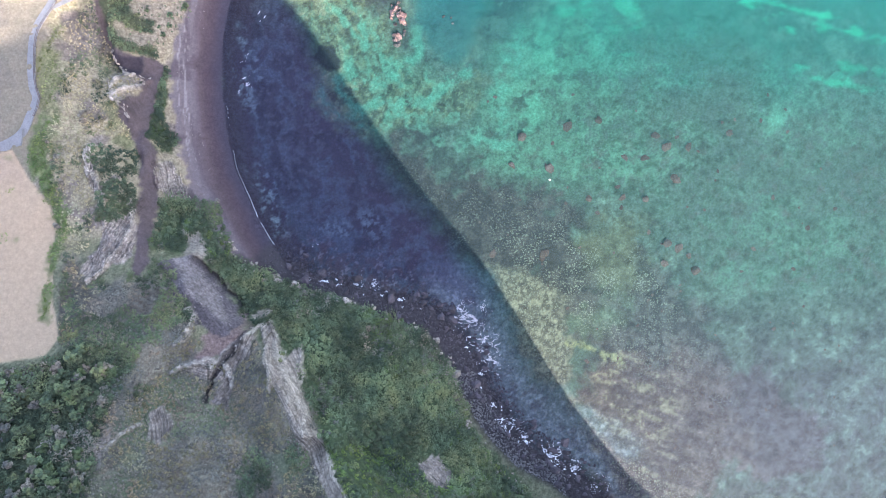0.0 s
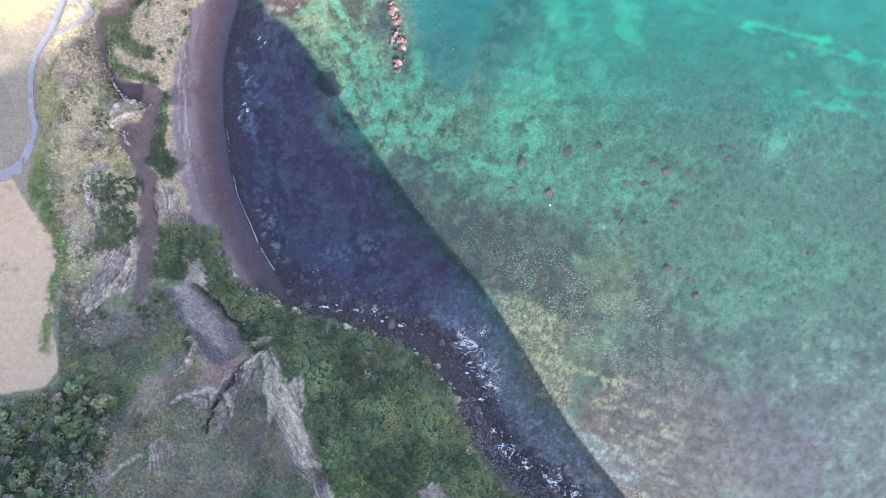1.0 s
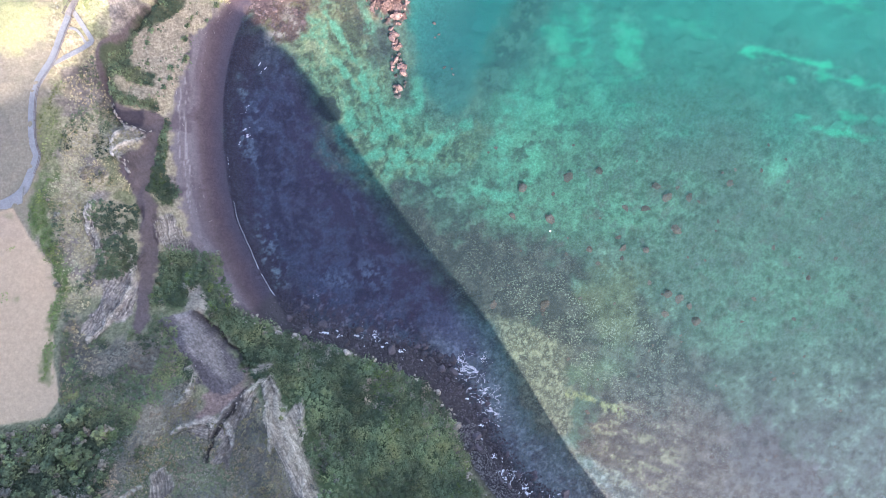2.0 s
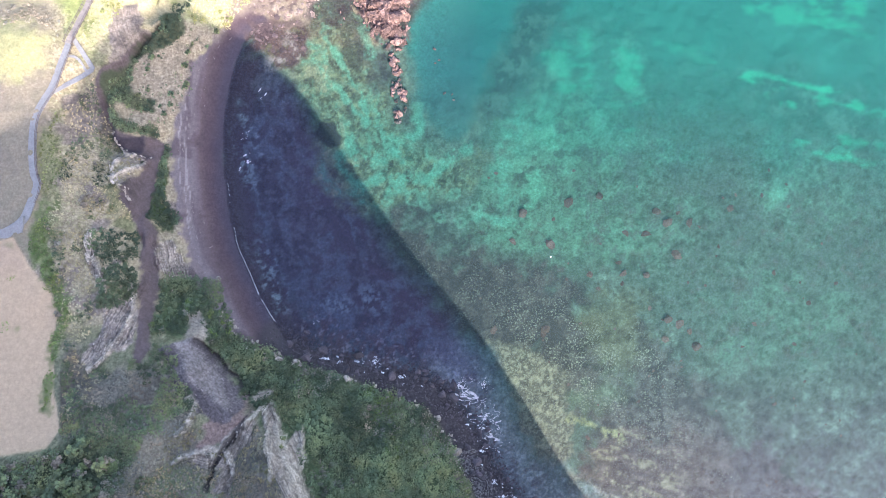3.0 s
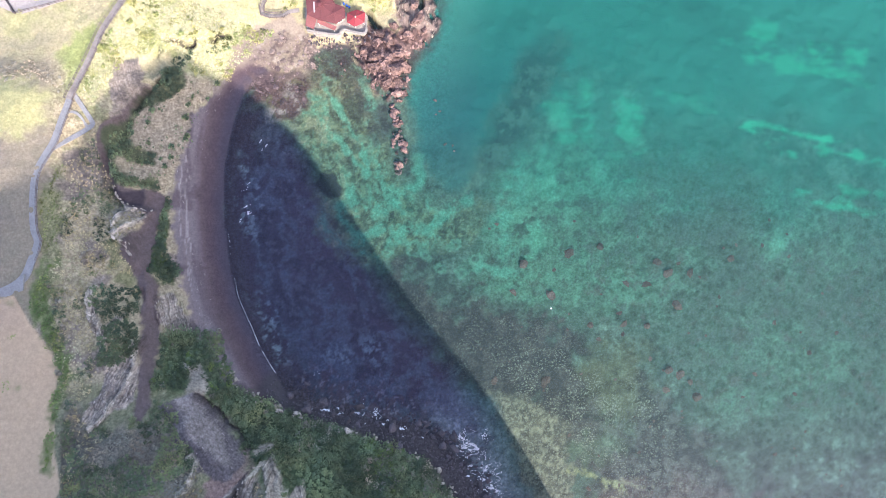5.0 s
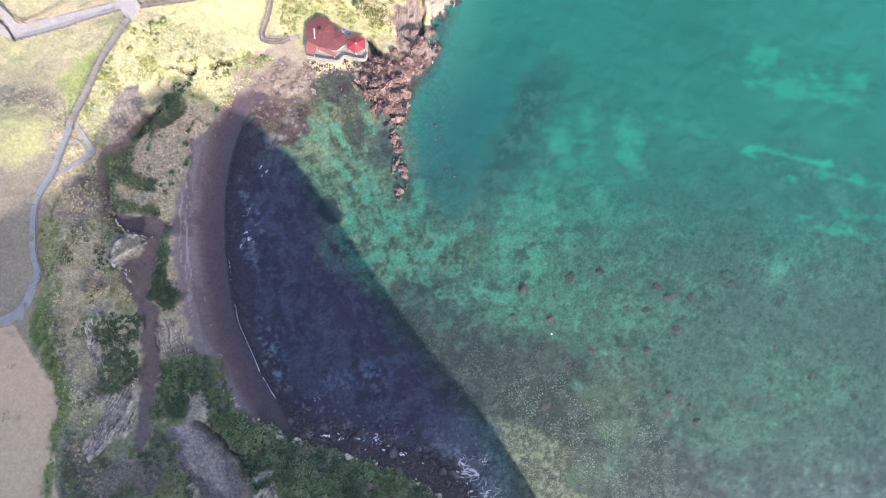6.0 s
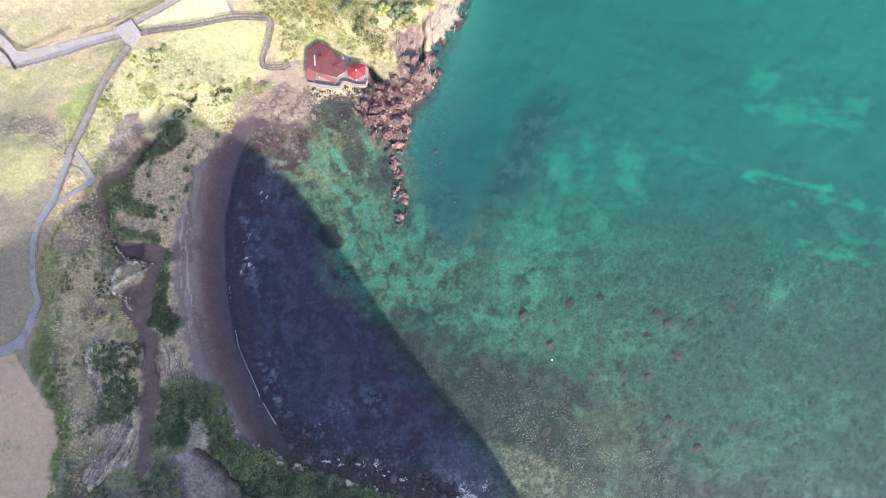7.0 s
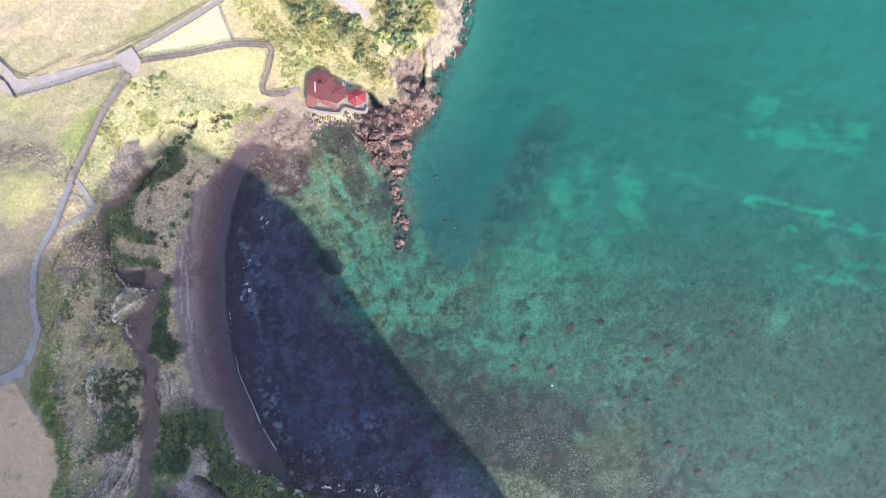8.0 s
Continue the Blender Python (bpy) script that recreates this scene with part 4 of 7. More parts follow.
    c = mix(c, (0.19, 0.13, 0.112), w(SCORIA, 1.0) * smooth(0.0, 0.6, n1))
    c = mix(c, (0.28, 0.245, 0.195), w(PALE_CLIFF, 1.0))
    c = mix(c, (0.13, 0.11, 0.09), w(PALE_CLIFF, 1.0) * smooth(0.25, 0.6, fbm(x, y, 3.5, 72, 4)) * 0.8)
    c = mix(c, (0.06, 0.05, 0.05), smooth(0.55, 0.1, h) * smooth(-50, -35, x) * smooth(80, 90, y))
    m = smooth(0.12, -0.35, h + 0.1 * n2)[..., None]
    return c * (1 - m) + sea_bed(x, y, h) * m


def fleckiness(x, y, h):
    """How thick the pale flecks lie on the reef."""
    n1, n5 = fbm(x, y, 9, 51), fbm(x, y, 5, 63, 4, 0.65)
    wob = 5 * n1 + 3.5 * n5
    dark = smooth(-4, 4, inside(DARK_REEF, x, y) + wob) * (0.35 + 0.5 * smooth(30, 8, np.hypot((x - 40) / 1.5, y + 10)))
    pale = smooth(-3, 3, inside(YELLOW_REEF, x, y) + 0.5 * wob)
    rest = 0.3 * smooth(20, 10, along(COAST_SOUTH[1:12], x, y)) * smooth(-12, 2, x) + 0.1 * smooth(-4, 4, inside(BROWN_REEF, x, y) + wob)
    return np.where(h < -0.3, np.clip(np.maximum.reduce([dark * smooth(-0.6, 0.3, n5), 0.75 * pale, rest]), 0, 1), 0)


def sea_bed(x, y, h):
    """Base colours under water: green weed meadow, dark and yellow speckled reef, brown kelp, the bay darkened for
    shade, the bright lagoon, haze further out.
    """
    n1, n2, n5 = fbm(x, y, 9, 51), fbm(x, y, 2.5, 53, 3), fbm(x, y, 5, 63, 4, 0.65)
    n4, n6, n7 = fbm(x, y, 1.4, 61, 3, 0.7), fbm(x, y, 0.85, 65, 2), fbm(x, y, 3.2, 62, 4, 0.65)
    n3, n8 = fbm(x, y, 30, 55, 3), fbm(x, y, 14, 64, 5, 0.6)
    ux, uy = x + 5 * n1, y + 5 * fbm(x, y, 9, 69)

    def zone(poly, soft, ragged=1.0):
        return smooth(-soft, soft, inside(poly, x, y) + ragged * (5 * n1 + 3.5 * n5 + 1.2 * n4))
    bed = np.zeros(x.shape + (3,)) + (0.092, 0.145, 0.108)
    bed = mix(bed, (0.05, 0.07, 0.058), 0.85 * smooth(-0.1, 0.5, n5 + 0.35 * n4))
    bed = mix(bed, (0.15, 0.225, 0.155), 0.6 * smooth(0.1, 0.7, n7 - 0.5 * n5))
    # the green meadow: bright drifts, dark hummocks
    green = zone(GREEN_MEADOW, 7)
    lush = green * smooth(75, 40, x + 8 * n1) * smooth(2, 26, y + 6 * n1)
    bed = mix(bed, (0.088, 0.165, 0.115), green * 0.75)
    bed = mix(bed, (0.092, 0.205, 0.13), lush * 0.8)
    bed = mix(bed, (0.112, 0.285, 0.175), (0.4 * green + 0.3 * lush) * smooth(0.05, 0.7, n8 + 0.35 * n2))
    bed = mix(bed, (0.055, 0.085, 0.068), green * 0.75 * smooth(0.0, 0.5, n7 + 0.5 * n4 - 0.3 * n8))
    bed = mix(bed, (0.08, 0.07, 0.06), green * 0.5 * smooth(0.35, 0.75, fbm(x, y, 3.4, 84, 3) + 0.3 * n4) * smooth(46, 25, y + 5 * n1))
    # the dark reef with pale flecks, olive where the weed is young
    dark = smooth(-3.5, 3.5, inside(DARK_REEF, x, y) + 3 + 5 * n1 + 3.5 * n5 + 1.2 * n4)
    bed = mix(bed, (0.05, 0.046, 0.046), dark * 0.96)
    bed = mix(bed, (0.115, 0.108, 0.09), dark * 0.5 * smooth(-0.05, 0.45, n7 + 0.4 * n4))
    bed = mix(bed, (0.165, 0.175, 0.09), 0.65 * smooth(1.2, 0.3, np.hypot((x - 53) / 11, (y + 3) / 12) + 0.5 * n1 + 0.35 * n7))
    bed = mix(bed, (0.15, 0.21, 0.13), 0.7 * smooth(1.2, 0.3, np.hypot((x - 48) / 13, (y + 20) / 8) + 0.4 * n1 + 0.5 * n7))
    # weed over pale shingle where the bottom rises to the shore, yellowed as sunlit and ended near the shadow edge
    yellow = zone(YELLOW_REEF, 2.5, 0.5)
    bed = mix(bed, (0.15, 0.138, 0.098), yellow * 0.95)
    bed = mix(bed, (0.33, 0.31, 0.205), yellow * 0.8 * smooth(-0.05, 0.5, n6 + 0.5 * n4))
    bed = mix(bed, (0.085, 0.078, 0.062), yellow * 0.7 * smooth(0.2, 0.6, n7 - 0.5 * n6))
    # brown kelp combed by the swell, and its dim outer part
    brown = zone(BROWN_REEF, 3.5)
    comb = fbm(0.35 * (0.93 * x - 0.36 * y), 1.2 * (0.36 * x + 0.93 * y), 2.0, 85, 4, 0.65)
    bed = mix(bed, (0.145, 0.10, 0.085), brown * 0.95)
    bed = mix(bed, (0.08, 0.058, 0.055), brown * 0.85 * smooth(0.0, 0.5, comb + 0.3 * n1))
    bed = mix(bed, (0.27, 0.235, 0.14), brown * 0.7 * smooth(0.2, 0.6, -comb + 0.6 * n4 - 0.2 * n8) * smooth(80, 62, x + 6 * n1))
    bed = mix(bed, (0.05, 0.045, 0.055), zone(DIM_REEF, 5) * 0.75)
    bed = mix(bed, (0.36, 0.36, 0.16), smooth(1.6, 0.3, along(YELLOW_SEAM, x + 1.2 * n2, y + 1.5 * n7)) * 0.7 * smooth(-0.6, 0.2, n4))
    # the bay: bed painted dark for the mountain's shade; smooth sand at the shore, then weed in wisps, stones with pale
    # crusts, boulders towards the point
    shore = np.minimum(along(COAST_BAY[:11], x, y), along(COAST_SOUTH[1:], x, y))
    inner = smooth(-3.5, 3, inside(BAY_SHADE, x, y) + 3 * n1 + 2 * n5)
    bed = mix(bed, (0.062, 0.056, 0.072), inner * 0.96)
    offing = inner * smooth(6.5, 9.5, along(COAST_BAY[:11], x, y) + 1.6 * n2)
    wisp = 1 - np.abs(fbm(ux * 0.75 + 0.66 * uy, 0.9 * (uy * 0.75 - 0.66 * ux), 9, 71, 5, 0.62)) * 1.7
    bed = mix(bed, (0.072, 0.088, 0.098), offing * 0.8 * smooth(34, 12, along(COAST_BAY[:9], x, y) + 6 * n1))
    bed = mix(bed, (0.115, 0.155, 0.165), offing * 0.85 * smooth(0.3, 0.95, wisp + 0.4 * n7 + 0.15 * n4))
    bed = mix(bed, (0.034, 0.036, 0.046), offing * 0.75 * smooth(0.1, 0.5, fbm(uy, ux, 8, 77, 5, 0.65)))
    bed = mix(bed, (0.125, 0.145, 0.15), offing * 0.6 * smooth(0.2, 0.5, n4 + 0.5 * n7 + 0.35 * n1))
    for px, py, rx, ry in ((-51, 14, 4.5, 10), (-47.5, 6, 3.5, 6), (-59, 48, 2.6, 9), (-57.5, 57, 2.2, 7), (-31, 6, 5, 4), (-22, 8, 4, 4)):
        near = smooth(1.25, 0.3, np.hypot((x - px + 0.35 * (y - py)) / rx, (y - py) / ry) + 0.4 * n2 + 0.3 * n1)
        bed = mix(bed, (0.25, 0.35, 0.34), near * smooth(-0.1, 0.45, n4 + 0.5 * n6) * 0.75)
    rubble = inner * smooth(17, 7, along(COAST_SOUTH[8:], x, y) + 3 * n1) * smooth(-50, -40, x)
    bed = mix(bed, (0.115, 0.085, 0.085), rubble * 0.75 * smooth(0.0, 0.5, n2 + 0.5 * n4))
    bed = mix(bed, (0.30, 0.30, 0.30), rubble * smooth(0.6, 0.8, n6 + 0.4 * n4) * 0.7)
    # pale stones on the shaded side, given a blue cast in their colour
    point = smooth(21, 8, along(COAST_SOUTH[1:12], x, y) + 3 * n1) * smooth(-12, 2, x) * smooth(1.5, 5, shore + n2)
    bed = mix(bed, (0.18, 0.23, 0.24), point * (1 - 0.8 * yellow) * 0.9)
    bed = mix(bed, (0.38, 0.45, 0.46), point * (1 - yellow) * smooth(0.05, 0.55, n4 + 0.5 * n6) * 0.55)
    bed = mix(bed, (0.10, 0.105, 0.12), point * (1 - yellow) * smooth(0.15, 0.5, n7) * 0.7)
    # the lagoon inside the headland: olive weed over pale sand, bright green ribbons drawn out by the current, dark hollows
    tongue = along(SAND_TONGUE, x, y) + 2.5 * n1 + 2 * n5
    lagoon = smooth(14, 8, tongue) * smooth(-2, -10, inside(CLEAR_DEEP, x, y))
    flow = fbm(0.32 * (0.5 * ux - 0.87 * uy), 0.87 * ux + 0.5 * uy, 3.0, 73, 5, 0.65)
    bed = mix(bed, (0.14, 0.205, 0.125), lagoon * 0.9)
    bed = mix(bed, (0.125, 0.31, 0.195), lagoon * 0.8 * smooth(0.0, 0.5, flow + 0.2 * n1))
    bed = mix(bed, (0.29, 0.31, 0.185), lagoon * 0.7 * smooth(0.15, 0.55, fbm(ux, uy, 4, 74, 4, 0.7)) * smooth(-20, -27, x + 0.4 * (y - 60)))
    bed = mix(bed, (0.055, 0.068, 0.05), lagoon * 0.8 * smooth(0.15, 0.45, -flow + 0.6 * n7))
    bed = mix(bed, (0.21, 0.25, 0.135), lagoon * 0.55 * smooth(0.1, 0.5, n4 + 0.5 * n2))
    bed = mix(bed, (0.05, 0.06, 0.045), lagoon * 0.6 * smooth(0.25, 0.6, n2 - 0.5 * n4))
    bed = mix(bed, (0.045, 0.05, 0.055), smooth(-1.5, 1.0, inside(LAGOON_DARK, x, y) + 1.5 * n2 + n5) * 0.55)
    for line, wide in ((STREAK_A, 1.8), (STREAK_B, 1.8), (STREAK_C, 2.6), (STREAK_D, 2.8), (STREAK_E, 2.2), (STREAK_F, 1.2), (STREAK_G, 2.6), (STREAK_H, 4.5)):
        ribbon = smooth(wide, 0.2 * wide, along(line, x + 1.3 * n1, y + 1.3 * n5) + 0.7 * n2)
        bed = mix(bed, (0.115, 0.345, 0.22), ribbon * 0.75 * smooth(-0.6, 0.2, n5 + 0.6 * n4))
    # green rings and drifts east of the lagoon
    for px, py, pr in ((-9, 38, 2.8), (-5.5, 36, 2), (-1, 32, 1.6), (5, 31, 2.2), (-14, 44, 2.6), (-6, 44, 2.4), (3, 39, 2.6), (-17, 37, 2), (9, 35, 2.2)):
        d = np.hypot(x - px, y - py) + 0.9 * n2
        bed = mix(bed, (0.15, 0.35, 0.22), smooth(1.0, 0.1, np.abs(d - 0.6 * pr) + 0.5 * n4) * 0.5)
    for px, py, rx, ry in ((43, 80, 3, 6), (55, 78, 5, 9), (58, 70, 4, 5), (36, 74, 4, 7), (30, 60, 5, 9), (27, 42, 4, 6), (47, 62, 3, 5), (70, 50, 8, 3), (100, 40, 8, 4)):
        bed = mix(bed, (0.125, 0.40, 0.24), 0.6 * smooth(1.2, 0.2, np.hypot((x - px) / rx, (y - py) / ry) + 0.8 * n5 + 0.4 * n1 + 0.3 * n7))
    bed = mix(bed, (0.04, 0.055, 0.055), smooth(4.5, 0.5, along(WEED_BAND, x, y) + 2 * n1 + 1.5 * n5) * 0.85)
    bed = mix(bed, (0.028, 0.028, 0.034), smooth(-0.6, 0.6, inside(WEED_DARK, x, y) + 0.8 * n2) * 0.92)
    # haze is painted over the reef further out, and the deep water's green over the open sea and the clear channel
    # under the headland
    haze = 0.16 * smooth(12, 90, x + 6 * n1) + 0.24 * smooth(60, 125, x + 6 * n1) * smooth(5, -50, y)
    bed = mix(bed, (0.085, 0.145, 0.13), haze * smooth(-40, 0, y))
    bed = mix(bed, (0.158, 0.15, 0.165), haze * smooth(0, -40, y))
    bed = bed * (1 + 0.42 * np.clip(n4 + 0.8 * n7, -1, 1) * smooth(25, 55, x))[..., None]
    clear = smooth(-2.5, 3, inside(CLEAR_DEEP, x, y) + 1.5 * n5 + n1) * (0.55 + 0.42 * smooth(58, 78, y))
    fade = smooth(2, 14, x) * smooth(44, 100, y + 0.1 * (x - 40) + 9 * n8 + 3 * n5)
    deep_hue = np.zeros(bed.shape) + (0.031, 0.222, 0.17)
    deep_hue = mix(deep_hue, (0.045, 0.295, 0.218), smooth(50, 130, x + 8 * n1) * 0.7)
    deep_hue = mix(deep_hue, (0.026, 0.16, 0.135), smooth(0.1, 0.8, fbm(x, y, 25, 88, 3)) * 0.4)
    deep_hue = mix(deep_hue, (0.02, 0.13, 0.128), smooth(-6, 6, inside(CLEAR_DEEP, x, y)) * smooth(125, 75, y + 0.3 * x) * 0.85)
    m = np.maximum(clear, fade * 0.97)[..., None]
    bed = bed * (1 - m) + deep_hue * m
    finger = smooth(9, 2, along(WEED_BAND, x - 3, y) + 2 * n1 + 1.5 * n5) * smooth(108, 90, y + 3 * n1)
    bed = mix(bed, (0.045, 0.075, 0.075), finger * 0.7)
    bed = mix(bed, (0.10, 0.20, 0.15), finger * 0.55 * smooth(0.0, 0.5, n7 + 0.3 * n4))
    s1, s2 = fbm(x, y, 7, 83, 3), fbm(x * 0.5 + 0.2 * y, y * 1.4, 4.5, 89, 4, 0.6)
    for sx, sy, sl, sw, ss in ((99, 71.5, 8, 2.6, 1.0), (108, 73, 13, 1.6, 0.9), (123, 67, 13, 1.8, 0.8), (121, 94, 8, 5, 0.55), (105, 96, 13, 4, 0.5), (98, 104, 5, 3, 0.45),
                               (121, 51, 10, 2, 0.6), (130, 55, 8, 2.2, 0.5), (43, 80, 3, 7, 0.35), (55, 74, 4, 8, 0.4), (67, 84, 8, 3, 0.25), (35, 76, 3, 6, 0.3)):
        drift = smooth(1.3, 0.0, np.hypot((x - sx) / sl, (y - sy + 0.22 * (x - sx)) / sw) + 0.75 * s1 + 0.95 * s2 + 0.3 * n2)
        bed = mix(bed, (0.03, 0.5, 0.28), ss * drift)
    # wet weedy rock of the flat, red-brown with pale crusts
    flat = smooth(-1.5, 1.5, inside(WET_FLAT, x, y) + 1.5 * n2 + n1)
    bed = mix(bed, (0.115, 0.075, 0.07), flat * 0.95)
    bed = mix(bed, (0.13, 0.14, 0.075), flat * 0.75 * smooth(0.0, 0.5, n7))
    bed = mix(bed, (0.055, 0.04, 0.042), flat * 0.8 * smooth(0.15, 0.5, n4 + 0.6 * n2))
    for px, py, pr in ((-45.5, 84.5, 3), (-50, 77.5, 3.6), (-48, 78.5, 2.5), (-44, 80, 2)):
        bed = mix(bed, (0.36, 0.34, 0.29), smooth(pr, 0.3 * pr, np.hypot(x - px, y - py) + 1.2 * n2) * smooth(0.0, 0.4, n4 + 0.3) * 0.75)
    return bed


# ---- ground: one sheet from the mountain over the plateau and the beach to the sea bed ----
gxs = axis(2600, (-168, -126, 1.5), (-126, 60, 0.4), (60, 138, 0.55), (138, 152, 2.0))
gys = axis(2600, (-150, -77, 1.4), (-77, 138, 0.42), (138, 175, 1.8))
GX, GY = np.meshgrid(gxs, gys)
GZ = ground(GX, GY)
land_mesh = mesh_grid("ground", gxs, gys, GZ, LAND)
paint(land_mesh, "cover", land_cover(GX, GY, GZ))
paint(land_mesh, "stony", np.clip(rockiness(GX, GY), 0, 1) * np.where(GX > -30, 0.35, 1) * np.where(inside(SLIDE_ROCK, GX, GY) > -2, 0.8, 1) * np.where(inside(PLATFORM, GX, GY) > -3, 0.4, 1))
paint(land_mesh, "grain", graininess(GX, GY, GZ))
paint(land_mesh, "lie", strata_lie(GX, GY))
paint(land_mesh, "fleck", fleckiness(GX, GY, GZ))
paint(land_mesh, "wet", smooth(4.5, 0.5, along(COAST_BAY, GX, GY) + 0.6 * fbm(GX, GY, 5, 53, 3)) * (GZ > -0.05))
tagged(new("ground", land_mesh), "volcanic land with dry turf, dark beach, grey rock and reef under water", "ground", kind="structure")

# ---- the sea ----
wxs = axis(3000, (-90, -70, 4), (-70, 134, 0.8), (134, 150, 4))
wys = axis(3000, (-100, -78, 4), (-78, 136, 0.8), (136, 160, 4))
WX, WY = np.meshgrid(wxs, wys)
DEEP = -lookup(BASE, WX, WY)
wn1, wn2 = fbm(WX, WY, 22, 81, 4), fbm(WX, WY, 7, 83, 3)
deep = smooth(36, 70, WY + 0.1 * (WX - 40) + 10 * wn1) * smooth(2, 14, WX)
murk = 0.1 + 0.09 * smooth(12, 90, WX + 6 * wn1) + 0.04 * deep
# the bay's water is blued and dimmed in its own colours, for the shade over it
shaded_bay = smooth(-5, 4, inside(BAY_SHADE, WX, WY) + 2 + 3 * wn1)
murk = np.maximum(murk, 0.19 * shaded_bay) * smooth(-0.1, 1.1, DEEP)
body = np.zeros(WX.shape + (3,)) + (0.042, 0.112, 0.096)
body = mix(body, (0.078, 0.102, 0.115), smooth(-8, -48, WY))
body = mix(body, (0.078, 0.074, 0.135), shaded_bay)
body = mix(body, (0.008, 0.108, 0.084), deep)
tint = np.zeros(WX.shape + (3,)) + (0.54, 0.735, 0.795)
tint = mix(tint, (0.72, 0.75, 0.89), shaded_bay)
tint = mix(tint, (0.40, 0.705, 0.79), smooth(10, 60, WY + 10 * wn1) * smooth(-40, -15, WX))
tint = mix(tint, (0.62, 0.76, 0.74), smooth(26, 10, np.hypot((WX - 30) / 1.1, (WY + 32) / 1.7)) * 0.8)
tint = mix(tint, (0.93, 0.93, 0.95), smooth(1.4, 0.1, DEEP))
sea_mesh = mesh_grid("water", wxs, wys, np.zeros(WX.shape), WATER)
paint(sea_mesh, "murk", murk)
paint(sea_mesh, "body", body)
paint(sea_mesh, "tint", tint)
sea = tagged(new("water", sea_mesh), "clear turquoise sea over weedy reef, dark where the mountain shades it", "sea", kind="structure")
sea.visible_shadow = False


# ---- where the things stand ----
BOARDWALK_WEST = [(-86.4, 108), (-89.9, 103.1), (-93.6, 97.7), (-96.1, 92.3), (-98.4, 87.4), (-100.7, 81.9), (-101.9, 78.5)]
PATH_MAIN = [(-101.7, 78.4), (-103.7, 72.2), (-105.3, 66.9), (-107.2, 63), (-108.8, 58.9), (-109.3, 54.4), (-109.1, 48.8), (-108.4, 43.1), (-107.2, 39.6), (-108.3, 35.3), (-109.9, 30.5), (-113, 27.8), (-117.4, 26.1), (-124.6, 24)]
PATH_LIMB = [(-101.1, 80.4), (-98.5, 76.1), (-96.6, 72.9), (-96.2, 72.1), (-96.9, 71.4), (-101.2, 68.3), (-106.1, 64.7)]
PATH_INNER = [(-103.4, 74.7), (-101.2, 75.2), (-99.5, 74.3), (-98.1, 71.8), (-97.2, 71.2)]
PATH_FORK = [(-109.5, 31.3), (-109.8, 27.1), (-113.3, 25.7), (-120.7, 23.9), (-120.7, 25.7), (-114.8, 27.1), (-111.9, 29.1)]
ROAD_WEST = [(-87.4, 112.6), (-98.5, 109.3), (-107.8, 106.6), (-113.2, 105), (-117.8, 104.7), (-122.4, 110.1), (-127.8, 114.7)]
ROAD_NORTH = [(-85.5, 115.2), (-75.6, 121.1), (-64.7, 127.7), (-55.5, 133.1)]
BOARDWALK_EAST = [(-83.6, 112.3), (-71.8, 114.8), (-61.3, 117.6), (-56.7, 118.2), (-52.3, 118.1), (-49, 117.4), (-50.2, 112.4), (-52.6, 106), (-47, 105.4), (-45.1, 106.4), (-42.2, 107)]
LAWN_PATH = [(-63.4, 130.7), (-61.2, 123.8), (-59.2, 118)]
ROAD_TOP = [(-35.6, 134.2), (-30.9, 130.5), (-25.9, 127.4), (-21.6, 123.6)]
PLAZA = [(-90.3, 113.5), (-85.9, 115.8), (-83.4, 112.3), (-85.3, 108), (-87.4, 109.2), (-89, 111)]
FENCE_SOUTH = [(-116.7, 101.8), (-112.4, 103.2), (-104.7, 105.5), (-96.2, 108.4), (-88.5, 110.6)]
FENCE_NORTH = [(-113.9, 107), (-107.8, 110.1), (-102.1, 113)]
FENCE_MID = [(-100.1, 110.9), (-96.2, 112.7), (-92.3, 113.7), (-91.1, 114.4), (-84.6, 117.8), (-70.8, 125.4), (-64.3, 129.1)]
FENCE_WEST = [(-122.4, 113.5), (-119.3, 110.4), (-117, 108.3), (-114.2, 106.9)]
STONE_WALL = [(-123.2, 109.8), (-120.9, 107.3), (-118.9, 105.5), (-117.8, 103.6), (-116.9, 102.1)]
ROOF_BIG = [(-36, 111.8), (-32.3, 109.9), (-31.3, 107.9), (-30.7, 103.9), (-35.2, 102.9), (-39.2, 104.7), (-39.5, 109.2)]
ROOF_WING = [(-31.4, 107.9), (-28.5, 106.8), (-28.3, 103.9), (-30.9, 102.1), (-35, 103.1), (-34.5, 106.3)]
AWNING_WEST = [(-39.3, 105), (-36.5, 103.9), (-37.5, 100.9), (-39.9, 101.9)]
AWNING_SOUTH = [(-36.3, 103.7), (-30.8, 101.4), (-31.5, 100.5), (-36.5, 102.7)]
PAVILION = [(-25.2, 106.3), (-22.7, 105.5), (-22.9, 102.7), (-25.7, 101.4), (-27.9, 102.7), (-27.8, 105.3)]
HOUSE_TERRACE = [(-40.7, 108.2), (-39.3, 112.3), (-32.5, 111.5), (-28.2, 108.2), (-24.3, 108.2), (-22.3, 105.3), (-22.6, 100.2), (-25.9, 100.2), (-28.9, 101), (-30.8, 99.5), (-37.4, 99.9), (-39.8, 101.3)]
PARAPET = [(-39.7, 101), (-35.4, 100.2), (-30.8, 99.7), (-29.8, 100.7), (-28.9, 101.2), (-25.9, 100.4), (-23, 100.2), (-22.5, 101.7)]
BITS = [(-35.3, 107.1), (-37.1, 106.7), (-28.3, 108.4), (-25.3, 104.5)]
